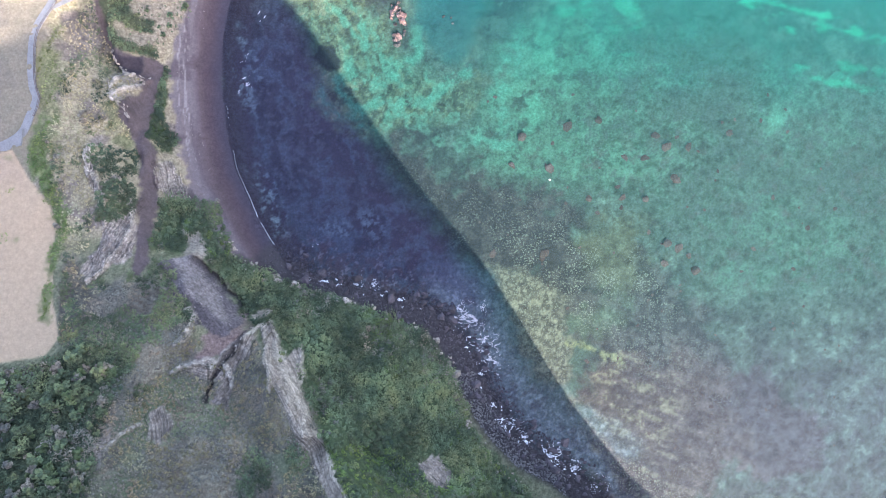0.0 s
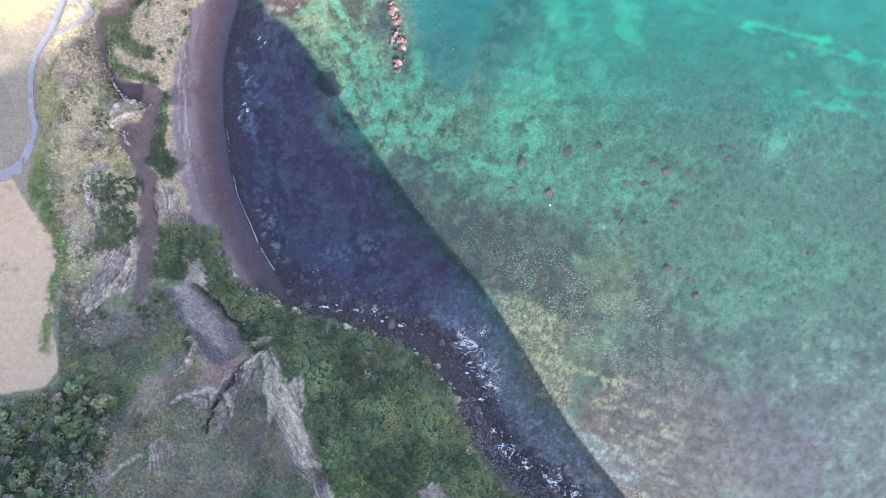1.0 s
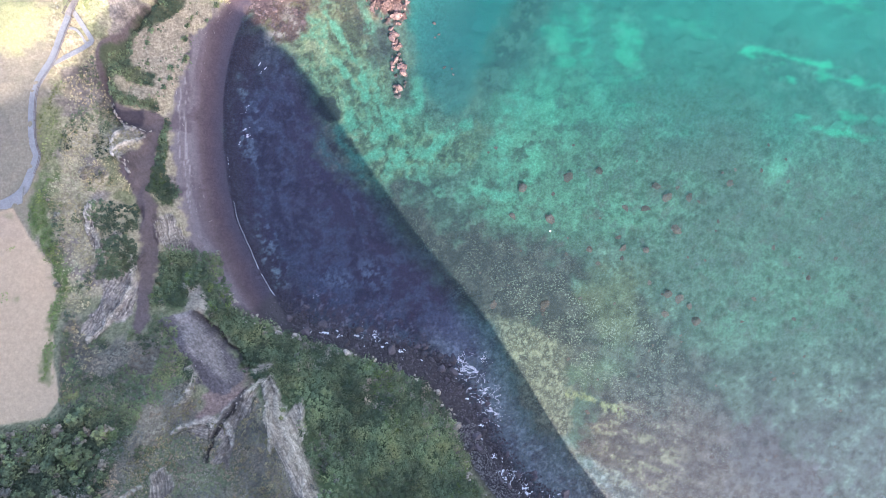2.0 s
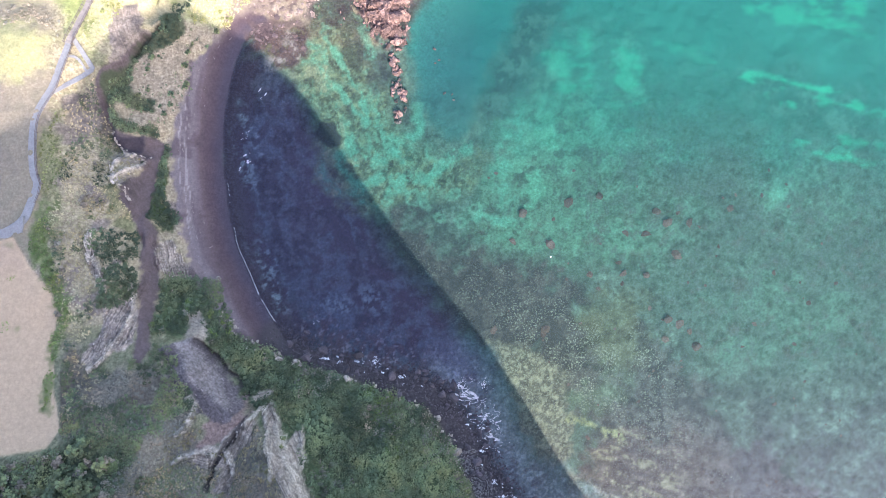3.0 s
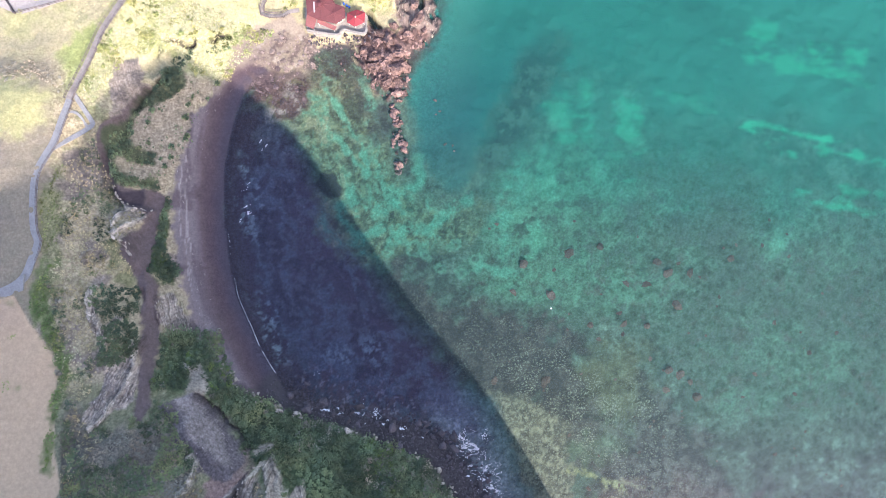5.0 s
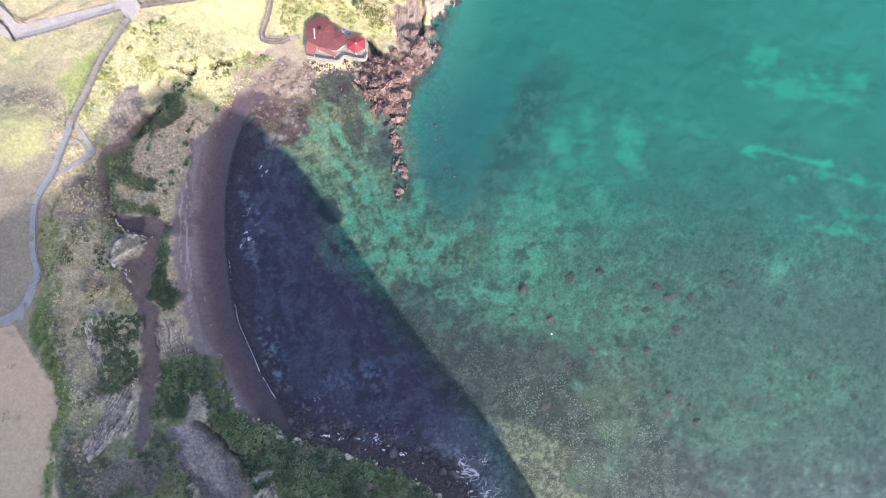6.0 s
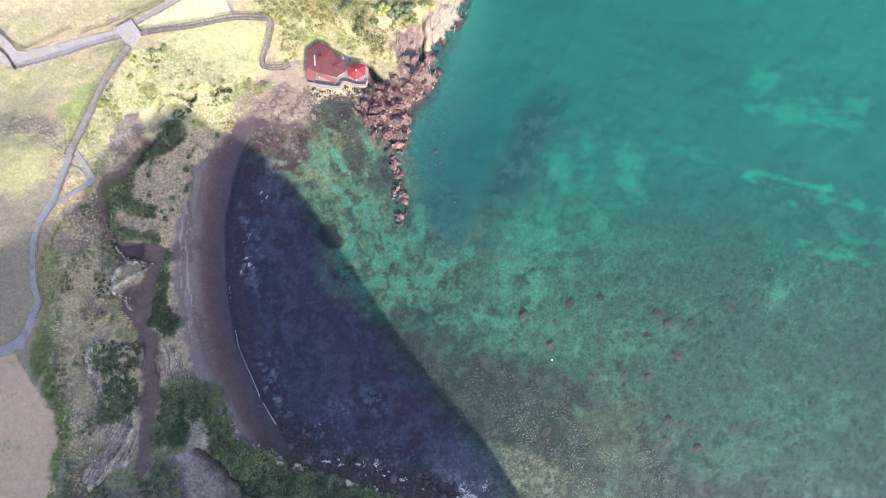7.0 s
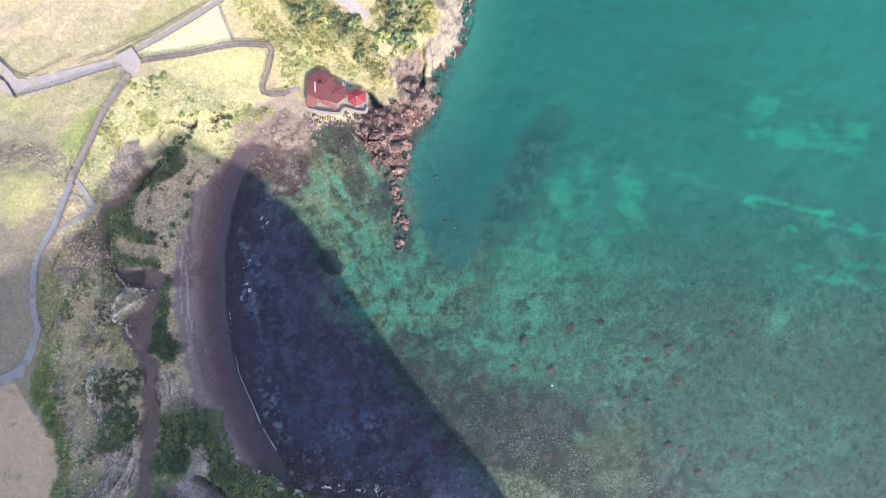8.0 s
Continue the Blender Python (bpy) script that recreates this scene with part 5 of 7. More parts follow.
ISLETS = [(-14.7, 79.9), (-14.2, 76.6), (-13.7, 73.2), (-13.9, 69.9), (-13.2, 67.9), (-12.7, 62.3), (-1.4, 79.9), (1.6, 69.1), (-20, 87.7), (-22.2, 90.4), (-29.3, 90.4)]
REEF = [(23.7, 33.2), (37.3, 36.8), (31.7, 24.4), (86.6, 35), (20.7, 24.8), (43.8, 15.2), (52.2, 18.6), (53.5, 15.2), (60.5, 14.7), (69.7, 21.1), (66.9, 30.6), (63.9, 34), (73.9, 31), (60.9, 27.3), (54.7, 27.3), (46.8, 38.7), (67.2, 1.4), (70.6, 0.5), (73.9, -2), (66.4, -4.5), (75.6, -6.2), (99.9, 15.6), (110.7, 6.4), (30.4, -1.2), (29.6, -2.8), (14.8, -1.5)]
FOAM_SPOTS = [(-39.8, -8.5), (-24, -9.3), (-20.3, -10.8), (8.5, -20.6), (12.6, -28.1), (14.3, -33.1), (19.3, -51.4), (25.1, -55.1), (33.4, -59.7), (37.6, -64.4), (45.9, -69.4), (-53.9, 68.4), (-58.6, 55.1), (-58.9, 49.3), (-37.3, 1), (-12.3, -17.3), (-30.6, -10.6)]


# ---- helpers for things ----
def part(name, bm, mat, parent=None, label="", soft=False):
    """Links a bmesh, or a mesh, as one object under a thing or a part."""
    if isinstance(bm, bmesh.types.BMesh):
        me = bpy.data.meshes.new(name)
        bm.to_mesh(me)
        bm.free()
    else:
        me = bm
    if mat and not me.materials:
        me.materials.append(mat)
    if soft:
        me.polygons.foreach_set("use_smooth", np.ones(len(me.polygons), bool))
    ob = new(name, me)
    if parent:
        ob.parent = parent
    if label:
        ob["label"] = label
    return ob


def share(name, me, parent, m):
    ob = new(name, me)
    ob.parent = parent
    ob.matrix_basis = m
    return ob


def raw_mesh(name, co, faces, mat, per=4):
    me = bpy.data.meshes.new(name)
    co, faces = np.asarray(co, np.float32), np.asarray(faces, np.int32)
    me.vertices.add(len(co))
    me.vertices.foreach_set("co", co.ravel())
    me.loops.add(faces.size)
    me.loops.foreach_set("vertex_index", faces.ravel())
    me.polygons.add(len(faces))
    me.polygons.foreach_set("loop_start", np.arange(0, faces.size, per))
    me.update(calc_edges=True)
    if mat:
        me.materials.append(mat)
    return me


def box(bm, x0, x1, y0, y1, z0, z1, m=None):
    made = bmesh.ops.create_cube(bm, size=1.0, matrix=Matrix.Translation(((x0 + x1) / 2, (y0 + y1) / 2, (z0 + z1) / 2)) @ Matrix.Diagonal((x1 - x0, y1 - y0, z1 - z0, 1)))
    if m is not None:
        bmesh.ops.transform(bm, matrix=m, verts=made["verts"])


def high(x, y):
    i = min(max(int(np.searchsorted(gxs, x)) - 1, 0), len(gxs) - 2)
    j = min(max(int(np.searchsorted(gys, y)) - 1, 0), len(gys) - 2)
    u, v = (x - gxs[i]) / (gxs[i + 1] - gxs[i]), (y - gys[j]) / (gys[j + 1] - gys[j])
    return float((GZ[j, i] * (1 - u) + GZ[j, i + 1] * u) * (1 - v) + (GZ[j + 1, i] * (1 - u) + GZ[j + 1, i + 1] * u) * v)


def spots(poly, step, seed, margin=0.3, keep=1.0, wild=1.0, bare=0.45):
    """Scattered places inside an outline, about one to each step by step."""
    rng = np.random.default_rng(seed)
    p = np.array(poly)
    gx, gy = np.meshgrid(np.arange(p[:, 0].min(), p[:, 0].max(), step), np.arange(p[:, 1].min(), p[:, 1].max(), step))
    x = gx.ravel() + rng.uniform(-0.6, 0.6, gx.size) * step
    y = gy.ravel() + rng.uniform(-0.6, 0.6, gx.size) * step
    ok = (inside(poly, x, y) + wild * fbm(x, y, 5, 91, 3) > margin) & (rng.random(gx.size) < keep) & (x > -138) & (y > -80) & (y < 140)
    x, y = x[ok], y[ok]
    z = ground(x, y)
    ok = (rockiness(x, y) < bare) & (z > 0.9)
    for way, wide in ((PATH_MAIN, 1.3), (ROAD_TOP, 2.4), (BOARDWALK_WEST, 1.2), (BOARDWALK_EAST, 0.9), (ROAD_WEST, 2.8), (ROAD_NORTH, 1.3), (PATH_LIMB, 0.8)):
        ok &= along(way, x, y) > wide
    ok &= inside(HOUSE_TERRACE, x, y) < -0.8
    for bald in (GULLY_DIRT, PALE_SCREE, RED_EARTH, PALE_BROW):
        ok &= inside(bald, x, y) < -0.15
    return x[ok], y[ok], z[ok], rng


# ---- leaves ----
def leaf_material(name, dark, mid, light):
    m, nodes, links, b = material(name, 0.75, 0.25)
    att = nodes.new("ShaderNodeAttribute")
    att.attribute_name = "tone"
    ramp = nodes.new("ShaderNodeValToRGB")
    ramp.color_ramp.elements[0].color, ramp.color_ramp.elements[1].color = (*dark, 1), (*light, 1)
    ramp.color_ramp.elements.new(0.5).color = (*mid, 1)
    links.new(att.outputs["Fac"], ramp.inputs["Fac"])
    info = nodes.new("ShaderNodeObjectInfo")
    c = scaled(nodes, links, ramp.outputs["Color"], span(nodes, links, info.outputs["Random"], 0, 1, 0.8, 1.2))
    geo = nodes.new("ShaderNodeNewGeometry")
    c = scaled(nodes, links, c, span(nodes, links, geo.outputs["Random Per Island"], 0, 1, 0.86, 1.14))
    # stands of different species: some bluish, some yellow-brown
    warm = noise_of(nodes, links, geo.outputs["Position"], 0.16, 3.0, 0.6)
    hue = nodes.new("ShaderNodeValToRGB")
    hue.color_ramp.elements[0].color, hue.color_ramp.elements[1].color = (0.90, 1.0, 0.96, 1), (1.06, 0.92, 0.76, 1)
    hue.color_ramp.elements[0].position, hue.color_ramp.elements[1].position = 0.36, 0.66
    links.new(warm, hue.inputs["Fac"])
    tinted = nodes.new("ShaderNodeVectorMath")
    tinted.operation = "MULTIPLY"
    links.new(c, tinted.inputs[0])
    links.new(hue.outputs["Color"], tinted.inputs[1])
    c = scaled(nodes, links, tinted.outputs["Vector"], span(nodes, links, warm, 0.3, 0.7, 1.2, 1.45))
    links.new(c, b.inputs["Base Color"])
    return m


def leaves(name, mat, x, y, z, radius, tall, count, size, tone, rng):
    """Domes of loose leaf sprays: for every dome its place, radius, height and tone."""
    n = len(x)
    total = n * count
    who = np.repeat(np.arange(n), count)
    az, q = rng.uniform(0, 2 * math.pi, total), np.sqrt(rng.uniform(0, 1, total))
    lump = 1 + 0.3 * np.sin(3 * az + who * 1.7) * np.cos(2.3 * az + who)
    r = q * lump * rng.uniform(0.85, 1.25, total)
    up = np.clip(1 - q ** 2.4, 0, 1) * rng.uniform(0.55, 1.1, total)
    c = np.stack([x[who] + radius[who] * r * np.cos(az), y[who] + radius[who] * r * np.sin(az), z[who] + tall[who] * (0.12 + up)], -1)
    nrm = np.stack([0.8 * r * np.cos(az), 0.8 * r * np.sin(az), 0 * az + 0.8], -1) + rng.normal(0, 0.3, (total, 3))
    nrm /= np.linalg.norm(nrm, axis=1, keepdims=True)
    side = np.cross(nrm, rng.normal(0, 1, (total, 3)))
    side /= np.linalg.norm(side, axis=1, keepdims=True)
    other = np.cross(nrm, side)
    s = (size * rng.uniform(0.6, 1.4, total))[:, None]
    co = np.stack([c - side * s, c - other * s * 0.6 + nrm * s * 0.15, c + side * s, c + other * s * 0.6 + nrm * s * 0.15], 1).reshape(-1, 3)
    me = raw_mesh(name, co, np.arange(total * 4).reshape(-1, 4), mat)
    # tone rises from the foot to the top of each dome
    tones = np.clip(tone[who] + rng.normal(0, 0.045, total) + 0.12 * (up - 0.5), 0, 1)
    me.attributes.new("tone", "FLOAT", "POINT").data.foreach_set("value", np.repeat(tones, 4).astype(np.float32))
    return me


GREEN = leaf_material("evergreen_leaves", (0.042, 0.058, 0.038), (0.1, 0.125, 0.073), (0.172, 0.208, 0.106))
HEATH = leaf_material("heath_leaves", (0.095, 0.087, 0.08), (0.165, 0.148, 0.128), (0.27, 0.235, 0.19))
FRESH = leaf_material("fresh_leaves", (0.075, 0.11, 0.035), (0.13, 0.185, 0.06), (0.22, 0.27, 0.10))
OLIVE = leaf_material("olive_leaves", (0.09, 0.10, 0.04), (0.20, 0.22, 0.085), (0.36, 0.36, 0.16))
STRAW = leaf_material("dry_grass_blades", (0.225, 0.22, 0.115), (0.325, 0.31, 0.18), (0.42, 0.395, 0.255))
TURF = leaf_material("withered_tussock", (0.13, 0.12, 0.065), (0.25, 0.215, 0.13), (0.38, 0.32, 0.21))
WOODLAND = leaf_material("woodland_leaves", (0.055, 0.08, 0.04), (0.1, 0.128, 0.06), (0.165, 0.19, 0.095))
BARK = plain("bark", (0.10, 0.08, 0.06), 0.9, 0.2, 5.0, 0.3)


def growth(name, label, mat, poly, step, seed, r, t, count, size, keep=1.0, margin=0.3, wild=1.0, patch=None, bias=0.5, floor=None, bare=0.45, west_drop=0.0):
    x, y, z, rng = spots(poly, step, seed, margin, keep, wild, bare)
    if patch is not None:
        ok = fbm(x, y, patch, seed + 3, 3) > 0.0 if floor is None else fbm(x, y, patch, seed + 3, 3) > floor
        x, y, z = x[ok], y[ok], z[ok]
    n = len(x)
    rad = rng.uniform(*r, n) * rng.uniform(0.7, 1.35, n) * (1 + 0.4 * fbm(x, y, 12, seed + 1, 2))
    tone = np.clip(bias + 0.5 * fbm(x, y, 9, seed + 2, 3) + 0.3 * fbm(x, y, 3, seed + 5, 2) + rng.normal(0, 0.1, n), 0, 1)
    # tone falls by this much from x = -42 to x = -60
    tone = np.clip(tone - west_drop * smooth(-42, -60, x), 0, 1)
    me = leaves(name, mat, x, y, z - 0.12, rad, rad * rng.uniform(*t, n), count, size, tone, rng)
    return tagged(new(name, me), label, name.replace("_", " "), kind="stuff")


growth("thicket", "dense dark green shrubs covering the slope above the shore", GREEN, THICKET, 1.15, 101, (0.6, 1.7), (0.55, 1.05), 60, 0.24, bias=0.46, west_drop=0.32)
growth("thicket", "lighter yellow-green bushes among the dark thicket", FRESH, THICKET, 2.2, 171, (0.6, 1.3), (0.7, 1.1), 50, 0.22, patch=12, floor=0.4, bias=0.05)
growth("scrub", "withered brown shrubs among the evergreen thicket", HEATH, THICKET, 2.0, 151, (0.5, 1.2), (0.9, 1.4), 50, 0.2, patch=9, floor=0.1, bias=0.35)
growth("hedge", "low dark green bushes in a strip behind the beach", GREEN, HEDGE, 0.85, 103, (0.6, 1.0), (0.7, 1.2), 46, 0.22, bias=0.12, wild=0.9)
growth("heath", "brownish low heath scrub on the slope", HEATH, HEATH_AREA, 0.75, 105, (0.3, 0.65), (0.35, 0.7), 24, 0.18, bias=0.55, patch=8, floor=-0.75)
growth("scrub", "patches of dark green scrub among heath", GREEN, HEATH_AREA, 0.85, 107, (0.4, 1.0), (0.5, 0.9), 36, 0.2, patch=14, floor=0.45, bias=0.6)
growth("scrub", "grey bare-twigged shrubs at the edge of the wood", HEATH, WOOD, 1.6, 153, (0.6, 1.2), (0.8, 1.4), 44, 0.22, patch=11, floor=0.0, bias=0.25)
growth("undergrowth", "dark undergrowth below the trees", GREEN, WOOD, 1.2, 109, (0.7, 1.2), (0.6, 1.0), 34, 0.26, bias=0.3)
growth("bushes", "dark green bushes filling a hollow between rock ribs", GREEN, HOLLOW_SHRUB, 0.75, 111, (0.6, 1.0), (0.8, 1.2), 46, 0.22, bias=0.1, wild=0.4, bare=3.0)
growth("bushes", "dark green bushes along the rim of the gully", GREEN, TERRACE_THICKET, 0.75, 145, (0.5, 1.0), (0.6, 1.0), 44, 0.18, bias=0.15, keep=0.85, bare=3.0, margin=0.2, wild=1.2, patch=4, floor=-0.45)
growth("bushes", "dark green bushes filling a hollow between rock ribs", GREEN, HOLLOW_SHRUB_B, 0.85, 113, (0.5, 0.9), (0.6, 1.0), 40, 0.22, keep=0.9, bias=0.15, wild=0.9, bare=3.0, patch=6, floor=-0.35)
growth("verge", "fresh green herbs along the edge of the field", FRESH, SEA_BORDER_GREEN, 0.8, 115, (0.35, 0.65), (0.4, 0.8), 22, 0.16, keep=0.85, bias=0.45)
growth("tussocks", "olive grass tussocks on the sunny slope", OLIVE, TUSSOCK_NORTH, 0.95, 163, (0.3, 0.75), (0.6, 1.0), 28, 0.17, patch=4, floor=0.2, bias=0.5)
growth("tussocks", "small olive tufts spread over the sunny slope", OLIVE, TUSSOCK_NORTH, 0.8, 169, (0.18, 0.42), (0.6, 1.0), 14, 0.14, keep=0.6, bias=0.62)
growth("tussocks", "straw and olive tussocks round the shore house", STRAW, NORTH_GRASS, 0.75, 165, (0.25, 0.5), (0.3, 0.6), 16, 0.13, keep=0.7, bias=0.45)
growth("tussocks", "olive grass tussocks above the shore house", OLIVE, NORTH_GRASS, 0.95, 167, (0.3, 0.9), (0.6, 1.0), 30, 0.17, patch=5, floor=0.0, bias=0.4)
growth("verge", "yellow-green tussocks beside the path", OLIVE, GREEN_TUSSOCK, 0.8, 117, (0.25, 0.5), (0.4, 0.8), 22, 0.14, bias=0.45, keep=0.75)
growth("tussocks", "yellow dry grass tussocks on the sunny slope", STRAW, TUSSOCK_NORTH, 0.7, 119, (0.22, 0.5), (0.3, 0.6), 16, 0.13, keep=0.8, bias=0.6)
growth("tussocks", "withered brown tussocks on the plateau", TURF, PLATEAU_TURF, 0.75, 121, (0.25, 0.6), (0.4, 0.8), 16, 0.15, keep=0.8, bias=0.5)
growth("scrub", "dark low scrub scattered over withered turf", GREEN, PLATEAU_TURF, 1.1, 147, (0.3, 0.8), (0.5, 0.9), 30, 0.17, patch=6, floor=0.15, bias=0.35)
growth("straw", "pale dry grass between heath shrubs", TURF, HEATH_AREA, 1.0, 149, (0.35, 0.7), (0.4, 0.7), 22, 0.17, patch=9, floor=0.2, bias=0.4)
growth("scrub", "low grey-green scrub beside the knoll", HEATH, SCRUB_WEST, 1.1, 123, (0.35, 0.65), (0.4, 0.7), 26, 0.18, bias=0.8, keep=0.8)
growth("tussocks", "scattered dry grass clumps on the plain", STRAW, NORTH_PLAIN_AREA, 1.3, 125, (0.2, 0.45), (0.3, 0.6), 10, 0.13, keep=0.5, patch=20, floor=-0.1, bias=0.5)
growth("bushes", "yellow-green bushes on the rocky northern slope", OLIVE, TREES_NORTH, 1.0, 127, (0.5, 1.4), (0.5, 0.9), 50, 0.16, patch=9, floor=-0.25, bias=0.35)
# these bushes also stand in for the shade under the cliff's overhang
growth("bushes", "bushes along a low cliff, kept dark for the overhang's shade", GREEN, LEDGE_SCRUB, 0.9, 155, (0.4, 0.95), (0.6, 1.0), 40, 0.2, bias=0.25, keep=0.8, bare=3.0, margin=0.0)
growth("scrub", "dark green scrub below the grey rocks", GREEN, UPPER_SCRUB, 0.95, 157, (0.5, 1.1), (0.5, 0.9), 42, 0.2, bias=0.5, bare=0.9, patch=7, floor=0.2)
growth("weeds", "patch of green weeds on the bare field", FRESH, FIELD_WEED_A, 0.5, 159, (0.2, 0.4), (0.4, 0.8), 16, 0.13, keep=0.7, bias=0.5, wild=0.2)
growth("weeds", "patch of green weeds on the bare field", FRESH, FIELD_WEED_B, 0.5, 161, (0.2, 0.4), (0.4, 0.8), 16, 0.13, keep=0.7, bias=0.5, wild=0.2)
growth("grass_slope", "bright green tall grass on the steep bank", FRESH, GRASS_SLOPE, 0.9, 143, (0.5, 0.9), (0.4, 0.7), 34, 0.2, bias=0.42)
growth("scrub", "low green weeds on the sandy terrace", GREEN, SHRUB_TERRACE, 1.1, 129, (0.2, 0.5), (0.5, 0.9), 24, 0.15, keep=0.4, patch=5, floor=0.05, bias=0.45)


# ---- trees and single shrubs ----
def crown_mesh(seed, wide, tall, mat):
    rng = np.random.default_rng(seed)
    n = 13
    a = rng.uniform(0, 2 * math.pi, n)
    d = wide * np.sqrt(rng.uniform(0, 1.0, n))
    x, y = d * np.cos(a), d * np.sin(a)
    z = tall * (0.55 + 0.3 * (1 - (d / wide) ** 2)) + rng.uniform(-0.3, 0.3, n) - 0.2 * tall
    rad = wide * rng.uniform(0.22, 0.5, n)
    return leaves("crown", mat, x, y, z, rad, rad * 0.9, 48, 0.21, rng.uniform(0.1, 0.9, n), rng)


def tree(name, seed, wide, tall, mat, label, category, group):
    thing = tagged(new(name), label, category, group)
    bm = bmesh.new()
    bmesh.ops.create_cone(bm, cap_ends=True, segments=7, radius1=0.16, radius2=0.07, depth=tall * 0.8, matrix=Matrix.Translation((0, 0, tall * 0.4 - 0.2)))
    part("trunk", bm, BARK, thing)
    rng = random.Random(seed)
    for k in range(4):
        bm = bmesh.new()
        m = pose(0, 0, tall * (0.35 + 0.08 * k), 0, 0, 90 * k + rng.uniform(-30, 30)) @ pose(0, 0, 0, 0, rng.uniform(40, 60), 0)
        bmesh.ops.create_cone(bm, cap_ends=True, segments=5, radius1=0.07, radius2=0.02, depth=wide * 0.9, matrix=m @ Matrix.Translation((0, 0, wide * 0.45)))
        part("limb", bm, BARK, thing)
    part("crown", crown_mesh(seed, wide, tall, mat), None, thing)
    return thing


def forest(poly, step, seed, kinds, size, keep=1.0):
    x, y, z, rng = spots(poly, step, seed, 0.6, keep)
    used = set()
    for i in range(len(x)):
        k = int(rng.integers(len(kinds)))
        s = rng.uniform(*size)
        m = pose(x[i], y[i], z[i], 0, 0, rng.uniform(0, 360))
        if k not in used:
            used.add(k)
            kinds[k].scale = (s, s, s)
            kinds[k].matrix_basis = m @ Matrix.Scale(s, 4)
        else:
            o = copy_thing(kinds[k], m)
            o.scale = (s, s, s)


wood = [tree("tree", 200 + k, 1.0 + 0.2 * k, 1.9 + 0.3 * k, GREEN, "small broad-leaved tree with a rounded green crown", "tree", "trees of the wood") for k in range(4)]
forest(WOOD, 3.3, 131, wood, (0.45, 1.6), 0.85)
bare_wood = [tree("tree", 250 + k, 1.1 + 0.3 * k, 1.9, HEATH, "low tree with bare grey-brown twigs", "tree", "bare trees of the wood") for k in range(2)]
forest(WOOD, 4.8, 132, bare_wood, (0.5, 1.2), 0.7)
light_wood = [tree("tree", 260 + k, 1.0 + 0.3 * k, 2.0, WOODLAND, "small tree with a yellow-green crown", "tree", "light trees of the wood") for k in range(2)]
forest(WOOD, 5.4, 134, light_wood, (0.5, 1.3), 0.7)
north_trees = [tree("tree", 210 + k, 1.0 + 0.2 * k, 1.7, (GREEN, GREEN, OLIVE)[k], "windswept green tree on the rocky slope", "tree", "trees on the northern slope") for k in range(3)]
forest(TREES_NORTH, 3.0, 133, north_trees, (0.8, 1.7), 0.5)


def shrub(seed, wide, tall, mat, label, group):
    thing = tagged(new("shrub"), label, "shrub", group)
    bm = bmesh.new()
    bmesh.ops.create_cone(bm, cap_ends=True, segments=6, radius1=0.08, radius2=0.04, depth=tall * 0.7, matrix=Matrix.Translation((0, 0, tall * 0.2)))
    part("stem", bm, BARK, thing)
    part("crown", crown_mesh(seed, wide, tall, mat), None, thing)
    return thing


loose = [shrub(220 + k, 0.9 + 0.15 * k, 1.0, GREEN, "dark green shrub standing alone on the dry terrace", "shrubs on the terrace") for k in range(3)]
forest(SHRUB_TERRACE, 3.6, 135, loose, (0.35, 0.8), 0.6)
lone = [shrub(230 + k, 0.8 + 0.2 * k, 0.9, HEATH, "low dark shrub on withered turf", "shrubs on the plateau") for k in range(2)]
forest(PLATEAU_TURF, 6.5, 137, lone, (0.5, 1.0), 0.7)
lone_bush = [shrub(240 + k, 1.0, 0.9, OLIVE, "yellow-green bush on the grassy northern slope", "bushes on the slope") for k in range(2)]
forest(TUSSOCK_NORTH, 5.0, 139, lone_bush, (0.4, 0.9), 0.35)


# ---- rocks ----
def rock_mesh(name, seed, mat, flat=0.75, cuts=11, fine=2, jag=0.07):
    rng = np.random.default_rng(seed)
    bm = bmesh.new()
    bmesh.ops.create_icosphere(bm, subdivisions=fine, radius=1.0)
    co = np.array([v.co for v in bm.verts])
    for _ in range(cuts):
        n = rng.normal(0, 1, 3)
        n /= np.linalg.norm(n)
        over = np.maximum(co @ n - rng.uniform(0.4, 0.85), 0)
        co -= over[:, None] * n
    co += jag * rng.normal(0, 1, co.shape)
    co *= np.array([rng.uniform(0.9, 1.3), rng.uniform(0.7, 1.0), flat])
    for v, p in zip(bm.verts, co):
        v.co = p
    me = bpy.data.meshes.new(name)
    bm.to_mesh(me)
    bm.free()
    me.materials.append(mat)
    return me


BASALT = plain("basalt", (0.056, 0.047, 0.052), 0.75, 0.4, 3.0, 0.35, 0.1, random_by=0.35)
SCORIA_ROCK = plain("red_scoria", (0.175, 0.115, 0.1), 0.95, 0.2, 2.2, 0.45, 0.2, random_by=0.3)
GREY_STONE = plain("grey_tuff", (0.31, 0.265, 0.22), 0.95, 0.2, 3.0, 0.4, 0.12, random_by=0.25)
PALE_STONE = plain("pale_tuff", (0.27, 0.235, 0.19), 0.95, 0.2, 3.0, 0.3, 0.12, random_by=0.2)
REEF_STONE = plain("weedy_reef_stone", (0.105, 0.068, 0.056), 0.9, 0.2, 3.0, 0.4, 0.1, random_by=0.3)
COBBLE = plain("cobble", (0.16, 0.15, 0.145), 0.9, 0.3, 4.0, 0.35, 0.0)
basalts = [rock_mesh("boulder", 300 + k, BASALT) for k in range(9)]
scorias = [rock_mesh("crag", 320 + k, SCORIA_ROCK, 0.85, 14, 2, 0.09) for k in range(7)]
